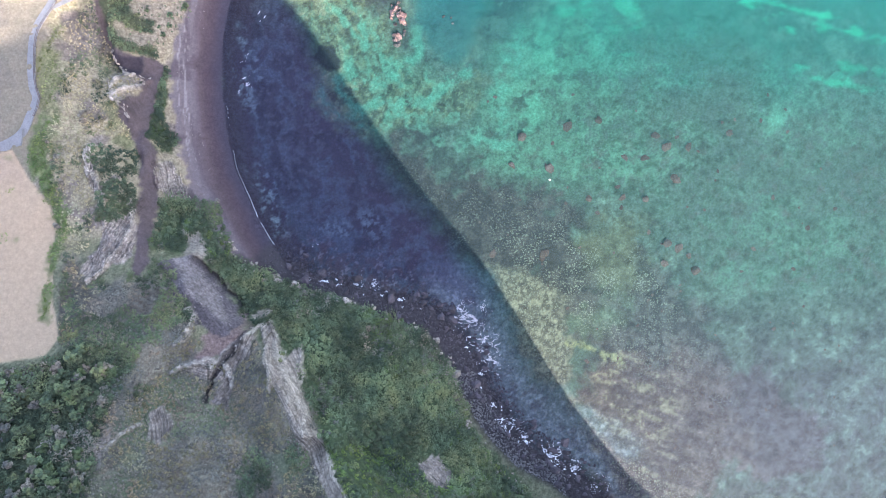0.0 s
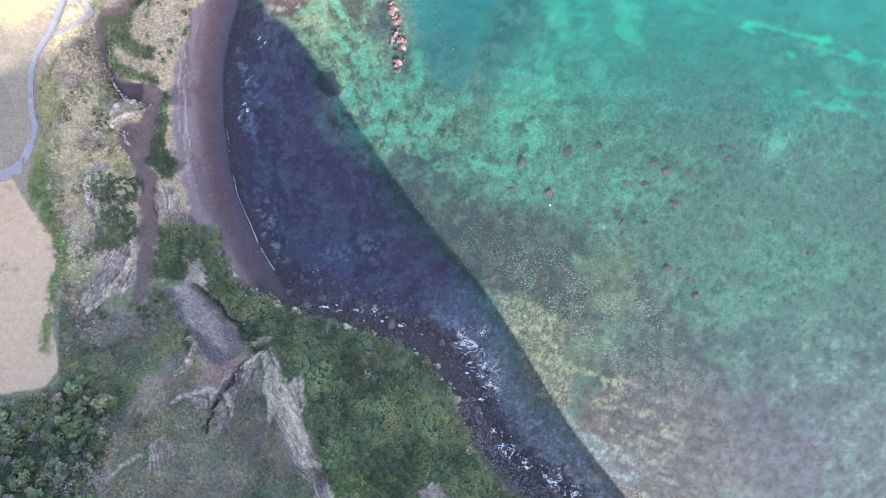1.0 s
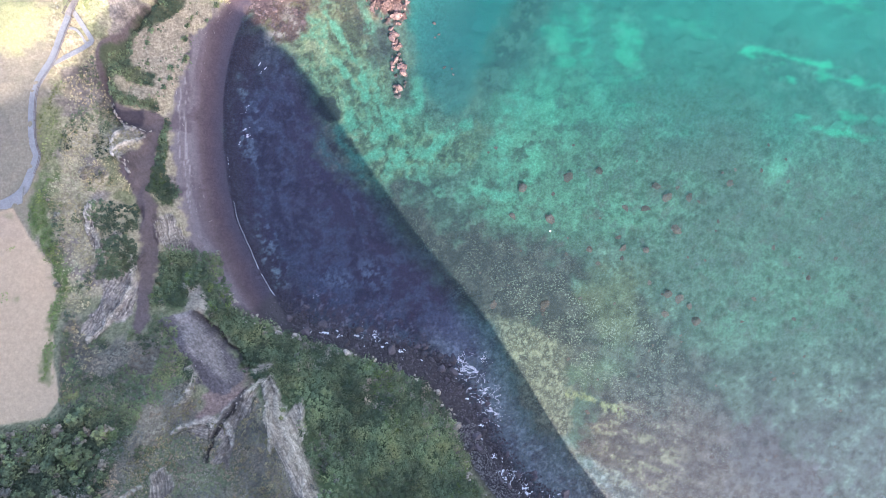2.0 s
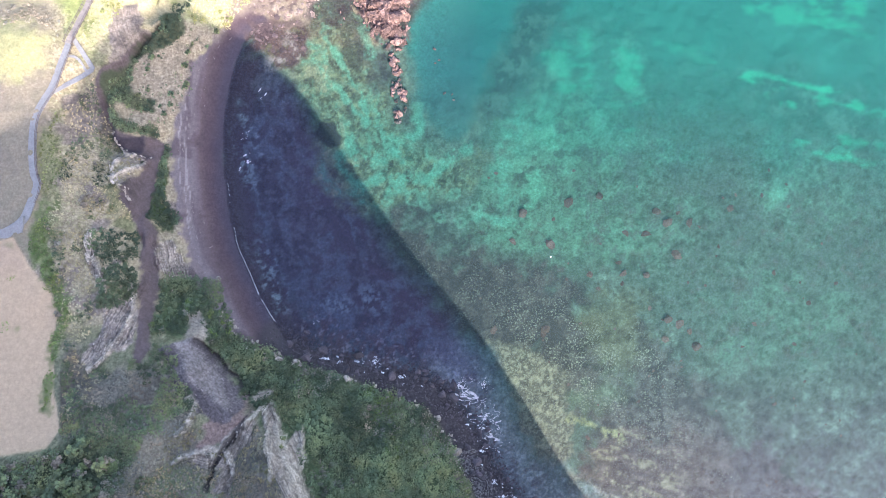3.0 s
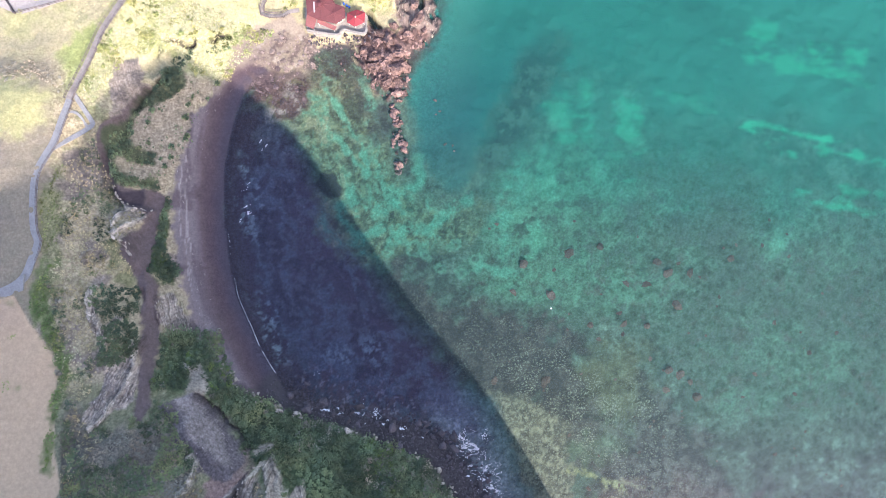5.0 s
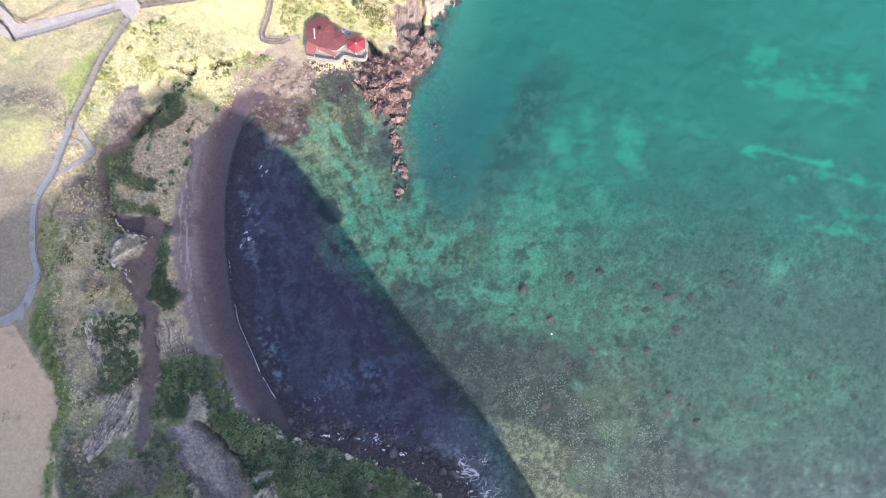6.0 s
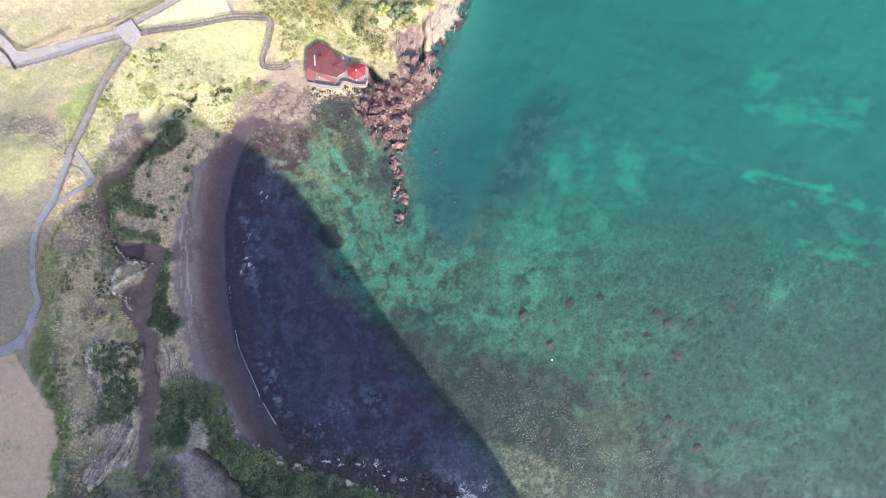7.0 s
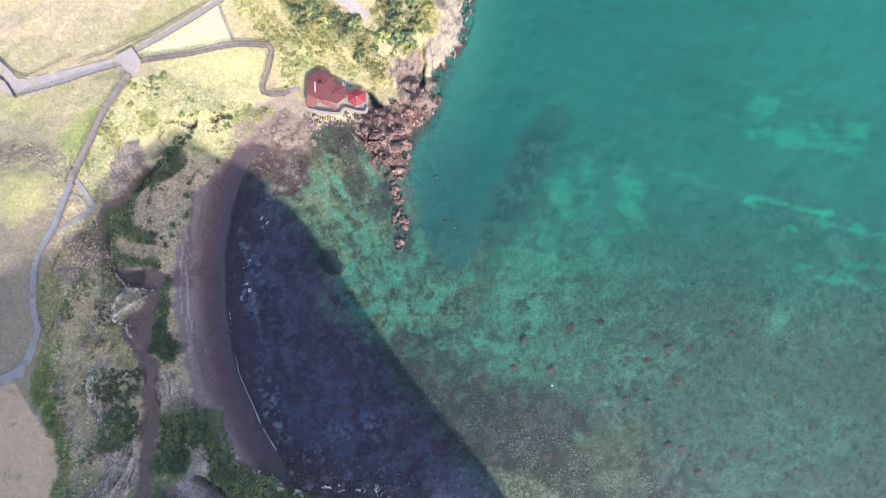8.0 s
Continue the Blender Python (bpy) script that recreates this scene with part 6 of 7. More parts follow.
greys = [rock_mesh("outcrop", 340 + k, GREY_STONE, 0.9, 14, 2, 0.09) for k in range(6)]
pales = [rock_mesh("outcrop", 350 + k, PALE_STONE, 0.9, 14, 2, 0.09) for k in range(5)]
reefs = [rock_mesh("reef_rock", 360 + k, REEF_STONE, 0.26, 9, 2, 0.1) for k in range(5)]


def lay(name, me, x, y, z, size, rng, label, category, group, tilt=25):
    ob = new(name, me)
    ob.matrix_basis = pose(x, y, z, rng.uniform(-tilt, tilt), rng.uniform(-tilt, tilt), rng.uniform(0, 360)) @ Matrix.Scale(size, 4)
    return tagged(ob, label, category, group)


def walk_line(line, step):
    out = []
    for p, q in zip(line, line[1:]):
        n = max(1, int(math.hypot(q[0] - p[0], q[1] - p[1]) / step))
        for k in range(n):
            u = k / n
            out.append((p[0] + (q[0] - p[0]) * u, p[1] + (q[1] - p[1]) * u, math.atan2(q[1] - p[1], q[0] - p[0])))
    return out


# black boulders piled along the shore under the slope
rng = np.random.default_rng(400)
for x, y, a in walk_line(COAST_SOUTH[3:], 1.05):
    for _ in range(3):
        off = rng.normal(0.6, 3.0)
        px, py = x - math.sin(a) * off + rng.uniform(-0.8, 0.8), y + math.cos(a) * off + rng.uniform(-0.8, 0.8)
        h = high(px, py)
        if h < -0.9 or h > 2.2 or rng.random() < 0.12:
            continue
        s = min(1.9, 0.5 * math.exp(rng.normal(0.3, 0.5)))
        lay("boulder", basalts[int(rng.integers(9))], px, py, h + 0.02 * s, s, rng, "dark wet basalt boulder on the shore", "boulder", "boulders along the shore")

# stranded stones at the foot of the thicket
for x, y, a in walk_line(SHORE_BACK[:12], 0.8):
    px, py = x + rng.uniform(-1.2, 1.2), y + rng.uniform(-1.2, 1.2)
    s = 0.42 * math.exp(rng.normal(0, 0.5))
    lay("stone", (greys if rng.random() < 0.5 else pales)[int(rng.integers(5))], px, py, high(px, py) + 0.3 * s, s, rng, "pale weathered stone at the edge of the scrub", "stone", "stones behind the shore")

# red crags of the headland
x, y, z, rs = spots(SCORIA, 2.1, 410, 0.2, 0.9, 0.4)
gx = np.random.default_rng(411)
bx, by = gx.uniform(-28, -3, 400), gx.uniform(83, 112, 400)
ok = inside(SCORIA, bx, by) > 0.4
for px, py in list(zip(bx[ok], by[ok]))[:150]:
    s = 0.45 * math.exp(gx.normal(0.4, 0.5))
    h = high(px, py)
    if h < -0.8 or inside(HOUSE_TERRACE, np.array(px), np.array(py)) > -2:
        continue
    lay("crag", scorias[int(gx.integers(7))], px, py, h - 0.3 * s, s, gx, "jagged red-brown scoria crag on the headland", "rock", "crags of the headland")
huge = [rock_mesh("crag", 330 + k, SCORIA_ROCK, 0.95, 22, 3, 0.08) for k in range(5)]
for px, py in BIG_CRAGS:
    lay("crag", huge[int(gx.integers(5))], px, py, high(px, py) + 0.3, gx.uniform(1.5, 2.6), gx, "large dark red scoria crag with deep clefts round it", "rock", "crags of the headland")
for k, (px, py) in enumerate(ISLETS):
    for _ in range(9 if k < 6 else 3):
        s = gx.uniform(0.6, 1.5) if k < 6 else gx.uniform(0.4, 0.8)
        s = s * gx.uniform(0.5, 1.15)
        qx, qy = px + gx.uniform(-1.5, 1.5), py + gx.uniform(-2.2, 2.2)
        lay("islet_rock", scorias[int(gx.integers(7))], qx, qy, high(qx, qy) + 0.35 * s, s, gx,
            "small red-brown rock standing out of the sea", "rock", "rocks off the headland")

# grey and pale outcrops on the broken edges: ledges laid along the strike of the beds
SLATE = plain("slide_ledge", (0.235, 0.20, 0.197), 0.95, 0.2, 3.0, 0.35, 0.12, random_by=0.3)
slates = [rock_mesh("ledge", 370 + k, SLATE, 0.9, 14, 2, 0.07) for k in range(5)]
STRIKE = {id(poly): deg for poly, deg in LIES}
ledges, rest = 0, {}
for poly, kinds, step, big in ((RIB_ROCK, greys, 1.5, 0.9), (GREY_ROCK, greys, 1.6, 1.1), (TOOTH_ROCK, greys, 1.4, 0.8), 
                               (SLIDE_ROCK, slates, 3.0, 0.7), (PALE_CLIFF, pales, 2.0, 1.2), (TUFF_EAST, pales, 1.8, 0.9),
                               (SCAR_WEST, greys, 1.4, 0.8), (SCAR_MID, greys, 1.4, 0.8), (SCAR_EAST, greys, 1.5, 0.8), (SPUR, greys, 1.5, 0.9)):
    p = np.array(poly)
    n = int(1.5 * (np.ptp(p[:, 0]) * np.ptp(p[:, 1])) / step ** 2)
    for px, py in zip(gx.uniform(p[:, 0].min(), p[:, 0].max(), n), gx.uniform(p[:, 1].min(), p[:, 1].max(), n)):
        if inside(poly, np.array(px), np.array(py)) > (1.2 if kinds is pales else -0.1) and py < 145:
            h = high(px, py)
            if h > -0.3:
                s = gx.uniform(0.45, 1.0) * big
                me = kinds[int(gx.integers(5))]
                m = (pose(px, py, h - 0.22 * s, gx.uniform(-18, 18), gx.uniform(-12, 12), STRIKE[id(poly)] + gx.uniform(-14, 14))
                     @ Matrix.Diagonal((s * gx.uniform(0.8, 1.9), s * gx.uniform(0.2, 0.55), s * gx.uniform(0.3, 0.6), 1)))
                ledges += 1
                if ledges > 285 or ledges % 2:
                    rest.setdefault(id(kinds), (kinds, []))[1].append((me, m))
                    continue
                ob = new("ledge", me)
                ob.matrix_basis = m
                tagged(ob, "weathered tuff ledge breaking through the slope" if kinds is not slates else "dark grey rock ledge on the slipped slope", "rock", "ledges of the cliff edge")

# the smaller ledges further off, joined
for kinds, found in rest.values():
    co, faces = [], []
    for me, m in found:
        base = sum(len(c) for c in co)
        v = np.empty(len(me.vertices) * 3)
        me.vertices.foreach_get("co", v)
        mm = np.array(m)
        co.append(v.reshape(-1, 3) @ mm[:3, :3].T + mm[:3, 3])
        f = np.empty(len(me.polygons) * 3, np.int32)
        me.polygons.foreach_get("vertices", f)
        faces.append(f.reshape(-1, 3) + base)
    tagged(new("ledges", raw_mesh("ledges", np.concatenate(co), np.concatenate(faces), kinds[0].materials[0], 3)), "weathered rock ledges scattered over the steep slopes", "rock", kind="stuff")

# broken crags standing along the rims of the cliffs
for line, step, big in ((RIM_J, 0.8, 0.85), (RIM_K, 1.0, 0.7), (RIM_A, 0.9, 0.8), (RIM_B, 1.1, 0.7), (RIM_E, 1.2, 0.6), (RIM_D, 1.3, 0.6), (RIM_O, 1.2, 0.6), (RIM_N, 1.2, 0.7), (RIM_Q, 1.3, 0.6)):
    for qx, qy, qa in walk_line(line, step):
        qx, qy, s = qx + gx.uniform(-0.5, 0.5), qy + gx.uniform(-0.5, 0.5), big * gx.uniform(0.45, 1.15)
        ob = new("crag", greys[int(gx.integers(6))])
        ob.matrix_basis = pose(qx, qy, high(qx, qy) - 0.15 * s, gx.uniform(-20, 20), gx.uniform(-20, 20), math.degrees(qa) + gx.uniform(-30, 30)) @ Matrix.Diagonal((s * gx.uniform(0.8, 1.5), s * gx.uniform(0.4, 0.8), s * 0.8, 1))
        tagged(ob, "weathered grey tuff crag on a broken rim", "rock", "crags along the rims")

# reef rocks just under the surface
for px, py in REEF:
    s = gx.uniform(1.0, 1.9)
    lay("reef_rock", reefs[int(gx.integers(5))], px, py, high(px, py) + 0.15 * s, s, gx, "brown weed-grown rock under clear water", "rock", "rocks of the reef", 10)
for _ in range(80):
    px, py = gx.uniform(8, 128), gx.uniform(-60, 48)
    if px > 45 + 0.9 * (-40 - py) and high(px, py) < -1.0:
        s = gx.uniform(0.3, 0.8)
        lay("reef_rock", reefs[int(gx.integers(5))], px, py, high(px, py) + 0.1 * s, s, gx, "brown weed-grown rock under clear water", "rock", "rocks of the reef", 10)


def pebbles(name, label, mat, xs, ys, zs, sizes, seed):
    """Many small stones in one mesh."""
    r = np.random.default_rng(seed)
    v = np.array([(1, 0, 0), (-1, 0, 0), (0, 1, 0), (0, -1, 0), (0, 0, 0.8), (0, 0, -0.8)])
    f = np.array([(0, 2, 4), (2, 1, 4), (1, 3, 4), (3, 0, 4), (2, 0, 5), (1, 2, 5), (3, 1, 5), (0, 3, 5)])
    n = len(xs)
    a = r.uniform(0, 2 * math.pi, n)
    w = v[None] * (sizes[:, None, None] * r.uniform(0.6, 1.3, (n, 6, 1)))
    co = np.stack([w[..., 0] * np.cos(a)[:, None] - w[..., 1] * np.sin(a)[:, None] + xs[:, None],
                   w[..., 0] * np.sin(a)[:, None] + w[..., 1] * np.cos(a)[:, None] + ys[:, None], w[..., 2] * 0.7 + zs[:, None]], -1)
    faces = (f[None] + 6 * np.arange(n)[:, None, None]).reshape(-1, 3)
    return tagged(new(name, raw_mesh(name, co.reshape(-1, 3), faces, mat, 3)), label, "stones", kind="stuff")


px, py = gx.uniform(-2, 36, 9000), gx.uniform(-80, -36, 9000)
pz = ground(px, py)
ok = (pz > 0.25) & (pz < 1.9) & (along(COAST_SOUTH, px, py) < 7)
pebbles("cobbles", "grey cobbles on the narrow shore", COBBLE, px[ok], py[ok], pz[ok], gx.uniform(0.12, 0.4, ok.sum()), 1)
px, py = gx.uniform(-66, 36, 16000), gx.uniform(-75, 8, 16000)
pz = ground(px, py)
ok = (pz > -0.4) & (pz < 1.5) & (along(COAST_SOUTH, px, py) < 5)
pebbles("shingle", "dark wet stones between the boulders", BASALT, px[ok], py[ok], pz[ok], gx.uniform(0.15, 0.45, ok.sum()), 2)
px, py = gx.uniform(-60, -34, 1500), gx.uniform(74, 103, 1500)
pz = ground(px, py)
ok = (np.maximum(inside(PLATFORM, px, py), inside(WET_FLAT, px, py) - 1) > 0) & (pz > -0.35)
SLAB_STONE = plain("tidal_slab", (0.18, 0.137, 0.115), 0.9, 0.3, 2.5, 0.35, 0.1, random_by=0.22)
WET_STONE = plain("wet_tidal_stone", (0.085, 0.06, 0.056), 0.6, 0.4, 2.5, 0.35, 0.1, random_by=0.4)
slabs = [rock_mesh("tidal_rock", 380 + k, SLAB_STONE, 0.3, 12, 2, 0.05) for k in range(5)]
wets = [rock_mesh("tidal_rock", 390 + k, WET_STONE, 0.3, 12, 2, 0.05) for k in range(5)]
for qx, qy, qz in list(zip(px[ok], py[ok], pz[ok]))[:200]:
    dry = qy > 89 + 2 * math.sin(qx)
    lay("tidal_rock", (slabs if dry else wets)[int(gx.integers(5))], qx, qy, qz - 0.02, min(1.2, 0.36 * math.exp(gx.normal(0.3, 0.55))), gx,
        "flat brown rock slab beside the sand" if dry else "dark wet rock on the tidal flat", "rock", "slabs of the tidal flat", 8)


# ---- foam ----
FOAM = plain("sea_foam", (0.8, 0.81, 0.82), 0.6, 0.3, 3.0, 0.12)


def cells(name, label, keep_at, x0, x1, y0, y1, step, seed):
    """Lacy foam: small flakes where the pattern is dense enough."""
    r = np.random.default_rng(seed)
    gx, gy = np.meshgrid(np.arange(x0, x1, step), np.arange(y0, y1, step))
    gx, gy = gx.ravel() + r.uniform(-0.4, 0.4, gx.size) * step, gy.ravel() + r.uniform(-0.4, 0.4, gy.size) * step
    ok = keep_at(gx, gy) & (r.random(gx.size) < 0.75) & (lookup(BASE, gx, gy) < 0.7)
    gx, gy = gx[ok], gy[ok]
    n = len(gx)
    if not n:
        return
    a = r.uniform(0, 2 * math.pi, (n, 1)) + np.array([0, 1.3, 2.5, 3.8, 5.0])[None]
    rad = step * r.uniform(0.6, 1.3, (n, 5))
    z = np.maximum(0.03, ground(gx, gy) + 0.05)[:, None] + 0 * a
    co = np.stack([gx[:, None] + rad * np.cos(a), gy[:, None] + rad * np.sin(a), z], -1).reshape(-1, 3)
    tagged(new(name, raw_mesh(name, co, np.arange(n * 5).reshape(-1, 5), FOAM, 5)), label, "foam", kind="stuff")


FOAM_SIZES = [1.6, 2.2, 1.8, 6.0, 4.5, 4.0, 4.0, 3.2, 4.0, 3.5, 4.0, 2.0, 2.5, 3.5, 1.6, 1.6, 1.5]
for k, ((fx, fy), fr) in enumerate(zip(FOAM_SPOTS, FOAM_SIZES)):
    def lace(x, y, fx=fx, fy=fy, fr=fr, k=k):
        d = np.hypot(x - fx, y - fy) / fr + 0.35 * fbm(x, y, 2.5, 500 + k, 2)
        if k in (11, 12, 13, 14, 15, 16):
            u, v = 0.8 * x + 0.6 * y, 0.8 * y - 0.6 * x
            return (fbm(u, v * 2.2, 1.1, 520 + k, 3, 0.6) > 0.42 + 0.5 * d) & (d < 1)
        fall, clump = smooth(1.15, 0.15, d), smooth(-0.3, 0.5, fbm(x, y, 1.8, 560 + k, 2))
        web = np.abs(fbm(x * 0.7 + 0.5 * y, y * 0.7 - 0.5 * x, 2.0, 520 + k, 3, 0.5)) < 0.06 * fall * (0.3 + clump)
        fine = np.abs(fbm(x, y, 0.9, 600 + k, 2)) < 0.07 * fall * clump
        core = fbm(x + 0.6 * y, 2 * y, 2.2, 640 + k, 3) > 1.15 - 0.5 * fall
        return web | fine | core
    cells("foam", "white foam of waves breaking among the boulders", lace, fx - fr * 1.3, fx + fr * 1.3, fy - fr * 1.3, fy + fr * 1.3, 0.1, 540 + k)


def swash(x, y):
    h = lookup(BASE, x, y) + 0.05 * fbm(x, y, 14, 571, 2)
    wide = 0.002 + 0.005 * smooth(34, 2, y) * (1 + fbm(x, y, 3, 573, 2))
    return (np.abs(h + 0.06) < wide) & (fbm(x, y, 5, 575, 3) > -0.1) & (x < -44) & (along(COAST_BAY, x, y) < 2.5)


cells("foam", "thin white line of foam where a small wave runs up the beach", swash, -68, -44, -6, 44, 0.09, 580)


def surf(x, y):
    d = along(COAST_SOUTH[3:], x, y)
    u, v = 0.8 * x - 0.6 * y, 0.8 * y + 0.6 * x
    return (fbm(u * 0.6, v * 1.6, 1.0, 577, 3) > 0.7 + 0.14 * d) & (fbm(x, y, 6, 579, 2) > 0.0)


cells("foam", "streaks of foam in the gaps between shore boulders", surf, -50, 46, -72, 0, 0.16, 581)


# ---- paths, boardwalks and fences ----
CONCRETE = plain("worn_concrete", (0.235, 0.232, 0.23), 0.9, 0.3, 2.5, 0.14, 0.0)
ASPHALT = plain("pale_paving", (0.335, 0.30, 0.275), 0.9, 0.3, 2.5, 0.14, 0.0)
PLANK = plain("weathered_planks", (0.27, 0.235, 0.21), 0.85, 0.3, 5.0, 0.25, 0.0, random_by=0.1)
POST = plain("fence_wood", (0.155, 0.125, 0.115), 0.85, 0.3, 5.0, 0.25, 0.0)
SAWN = plain("tan_fence_wood", (0.33, 0.26, 0.17), 0.85, 0.3, 5.0, 0.25, 0.0)


def stations(line, step):
    """Evenly spaced places along a smooth line through the corners: x, y, heading."""
    pts = [Vector((p[0], p[1])) for p in line]
    dense = []
    for i in range(len(pts) - 1):
        p0, p1, p2, p3 = pts[max(i - 1, 0)], pts[i], pts[i + 1], pts[min(i + 2, len(pts) - 1)]
        for k in range(24):
            u = k / 24
            dense.append(0.5 * (2 * p1 + (p2 - p0) * u + (2 * p0 - 5 * p1 + 4 * p2 - p3) * u * u + (3 * p1 - p0 - 3 * p2 + p3) * u ** 3))
    dense.append(pts[-1])
    length = [0.0]
    for a, b in zip(dense, dense[1:]):
        length.append(length[-1] + (b - a).length)
    n = max(2, int(round(length[-1] / step)) + 1)
    s = np.linspace(0, length[-1], n)
    x, y = np.interp(s, length, [d.x for d in dense]), np.interp(s, length, [d.y for d in dense])
    dx, dy = np.gradient(x), np.gradient(y)
    return x, y, np.arctan2(dy, dx)


def even(values, n=4):
    v = np.pad(values, n, mode="edge")
    return np.convolve(v, np.ones(2 * n + 1) / (2 * n + 1), "valid")


def deck_height(x, y, a, width):
    side = [ground(x - np.sin(a) * o, y + np.cos(a) * o) for o in (-width / 2, 0, width / 2)]
    return even(np.maximum.reduce(side)) + 0.06


def ribbon(line, width, mat, name, label, category, thick=0.25, flare=None):
    """A paved way that follows the ground, with a real edge."""
    x, y, a = stations(line, 0.8)
    w = np.full(len(x), width) if flare is None else np.interp(np.linspace(0, 1, len(x)), np.linspace(0, 1, len(flare)), flare)
    z = deck_height(x, y, a, width)
    bm = bmesh.new()
    rows = []
    for i in range(len(x)):
        nx, ny = -math.sin(a[i]), math.cos(a[i])
        rows.append([bm.verts.new((x[i] + nx * o, y[i] + ny * o, z[i] + dz)) for o, dz in ((-w[i] / 2, -thick), (-w[i] / 2, 0), (w[i] / 2, 0), (w[i] / 2, -thick))])
    for p, q in zip(rows, rows[1:]):
        for k in range(3):
            bm.faces.new((p[k], q[k], q[k + 1], p[k + 1]))
    return tagged(part(name, bm, mat), label, category, kind="structure")


def slab(outline, z, thick, mat, name, parent=None):
    bm = bmesh.new()
    top = bm.faces.new([bm.verts.new((p[0], p[1], z)) for p in outline])
    if top.normal.z < 0:
        top.normal_flip()
    low = bmesh.ops.extrude_face_region(bm, geom=[top])
    bmesh.ops.translate(bm, vec=(0, 0, -thick), verts=[v for v in low["geom"] if isinstance(v, bmesh.types.BMVert)])
    bmesh.ops.recalc_face_normals(bm, faces=bm.faces)
    return part(name, bm, mat, parent)


def boardwalk(line, width, label, step=0.36):
    """Cross planks on two bearers."""
    thing = tagged(new("boardwalk"), label, "boardwalk", kind="structure")
    x, y, a = stations(line, step)
    z = deck_height(x, y, a, width)
    bm = bmesh.new()
    box(bm, -step * 0.46, step * 0.46, -width / 2, width / 2, -0.05, 0.0)
    me = bpy.data.meshes.new("plank")
    bm.to_mesh(me)
    bm.free()
    me.materials.append(PLANK)
    for i in range(len(x)):
        share("plank", me, thing, pose(x[i], y[i], z[i] + 0.05, 0, 0, math.degrees(a[i])))
    for o in (-width * 0.38, width * 0.38):
        bm = bmesh.new()
        rows = []
        for i in range(len(x)):
            nx, ny = -math.sin(a[i]), math.cos(a[i])
            rows.append([bm.verts.new((x[i] + nx * (o + e), y[i] + ny * (o + e), z[i] + dz)) for e, dz in ((-0.06, -0.3), (-0.06, -0.01), (0.06, -0.01), (0.06, -0.3))])
        for p, q in zip(rows, rows[1:]):
            for k in range(3):
                bm.faces.new((p[k], q[k], q[k + 1], p[k + 1]))
        part("bearer", bm, POST, thing)
    return thing


def post_mesh(name, wide, tall, mat):
    bm = bmesh.new()
    bmesh.ops.create_cone(bm, cap_ends=True, segments=6, radius1=wide, radius2=wide * 0.9, depth=tall + 0.3, matrix=Matrix.Translation((0, 0, tall / 2 - 0.15)))
    me = bpy.data.meshes.new(name)
    bm.to_mesh(me)
    bm.free()
    me.materials.append(mat)
    return me


POSTS = {"dark": post_mesh("post", 0.11, 1.15, POST), "tan": post_mesh("post", 0.10, 1.1, SAWN)}


def rail_mesh(x, y, z, up, mat, size=0.07):
    bm = bmesh.new()
    rows = []
    for i in range(len(x)):
        rows.append([bm.verts.new((x[i] + dx, y[i] + dy, z[i] + up + dz)) for dx, dy, dz in ((-size, -size, 0), (size, size, 0), (size, size, 0.1), (-size, -size, 0.1))])
    for p, q in zip(rows, rows[1:]):
        for k in range(4):
            bm.faces.new((p[k], q[k], q[(k + 1) % 4], p[(k + 1) % 4]))
    me = bpy.data.meshes.new("rail")
    bm.to_mesh(me)
    bm.free()
    me.materials.append(mat)
    return me


def fence(line, label, shift=0.0, step=1.9, kind="dark", rails=(0.45, 0.95)):
    thing = tagged(new("fence"), label, "fence")
    x, y, a = stations(line, step)
    x, y = x - np.sin(a) * shift, y + np.cos(a) * shift
    z = even(ground(x, y), 1)
    for i in range(len(x)):
        share("post", POSTS[kind], thing, pose(x[i], y[i], z[i], 0, 0, 17 * i))
    for up in rails:
        part("rail", rail_mesh(x, y, z, up, POST if kind == "dark" else SAWN), None, thing)
    return thing


ribbon(PATH_MAIN, 2.0, CONCRETE, "path", "grey paved footpath along the edge of the plateau", "path", flare=(1.7, 1.9, 2.0, 2.0, 2.0, 2.0, 2.2, 2.0, 2.2))
ribbon(PATH_LIMB, 1.25, CONCRETE, "path", "grey paved loop of the path round a triangle of turf", "path")
ribbon(PATH_INNER, 0.7, CONCRETE, "path", "narrow paved inner band of the path loop", "path")
tagged(slab(PATH_FORK, max(high(p[0], p[1]) for p in PATH_FORK[:4]) + 0.05, 0.8, CONCRETE, "path"), "grey paved side branch of the footpath", "path", kind="structure")
ribbon(ROAD_WEST, 3.2, ASPHALT, "road", "wide pale paved way across the dry meadow", "road", flare=(2.6, 2.9, 3.4, 4.2, 5.2, 5.6, 5.0))
ribbon(ROAD_TOP, 3.6, ASPHALT, "road", "pale paved lane among the trees", "road")
ribbon(ROAD_NORTH, 1.6, ASPHALT, "path", "pale paved way between wooden railings", "path")
tagged(slab(PLAZA, max(high(p[0], p[1]) for p in PLAZA) + 0.09, 0.9, ASPHALT, "plaza"), "pale paved crossing of the paths", "paving", kind="structure")
boardwalk(BOARDWALK_WEST, 1.7, "grey weathered boardwalk descending beside the meadow")
boardwalk(BOARDWALK_EAST, 1.15, "narrow brown boardwalk leading to the house", 0.4)
boardwalk(LAWN_PATH, 0.9, "narrow grey boardwalk across the lawn", 0.4)
for side in (-0.95, 0.95):
    fence(BOARDWALK_WEST, "dark wooden railing along the boardwalk", side)
    fence(ROAD_NORTH, "dark wooden railing along the paved way", side)
for side in (-0.65, 0.65):
    fence(BOARDWALK_EAST[:10], "dark wooden railing along the narrow boardwalk", side)
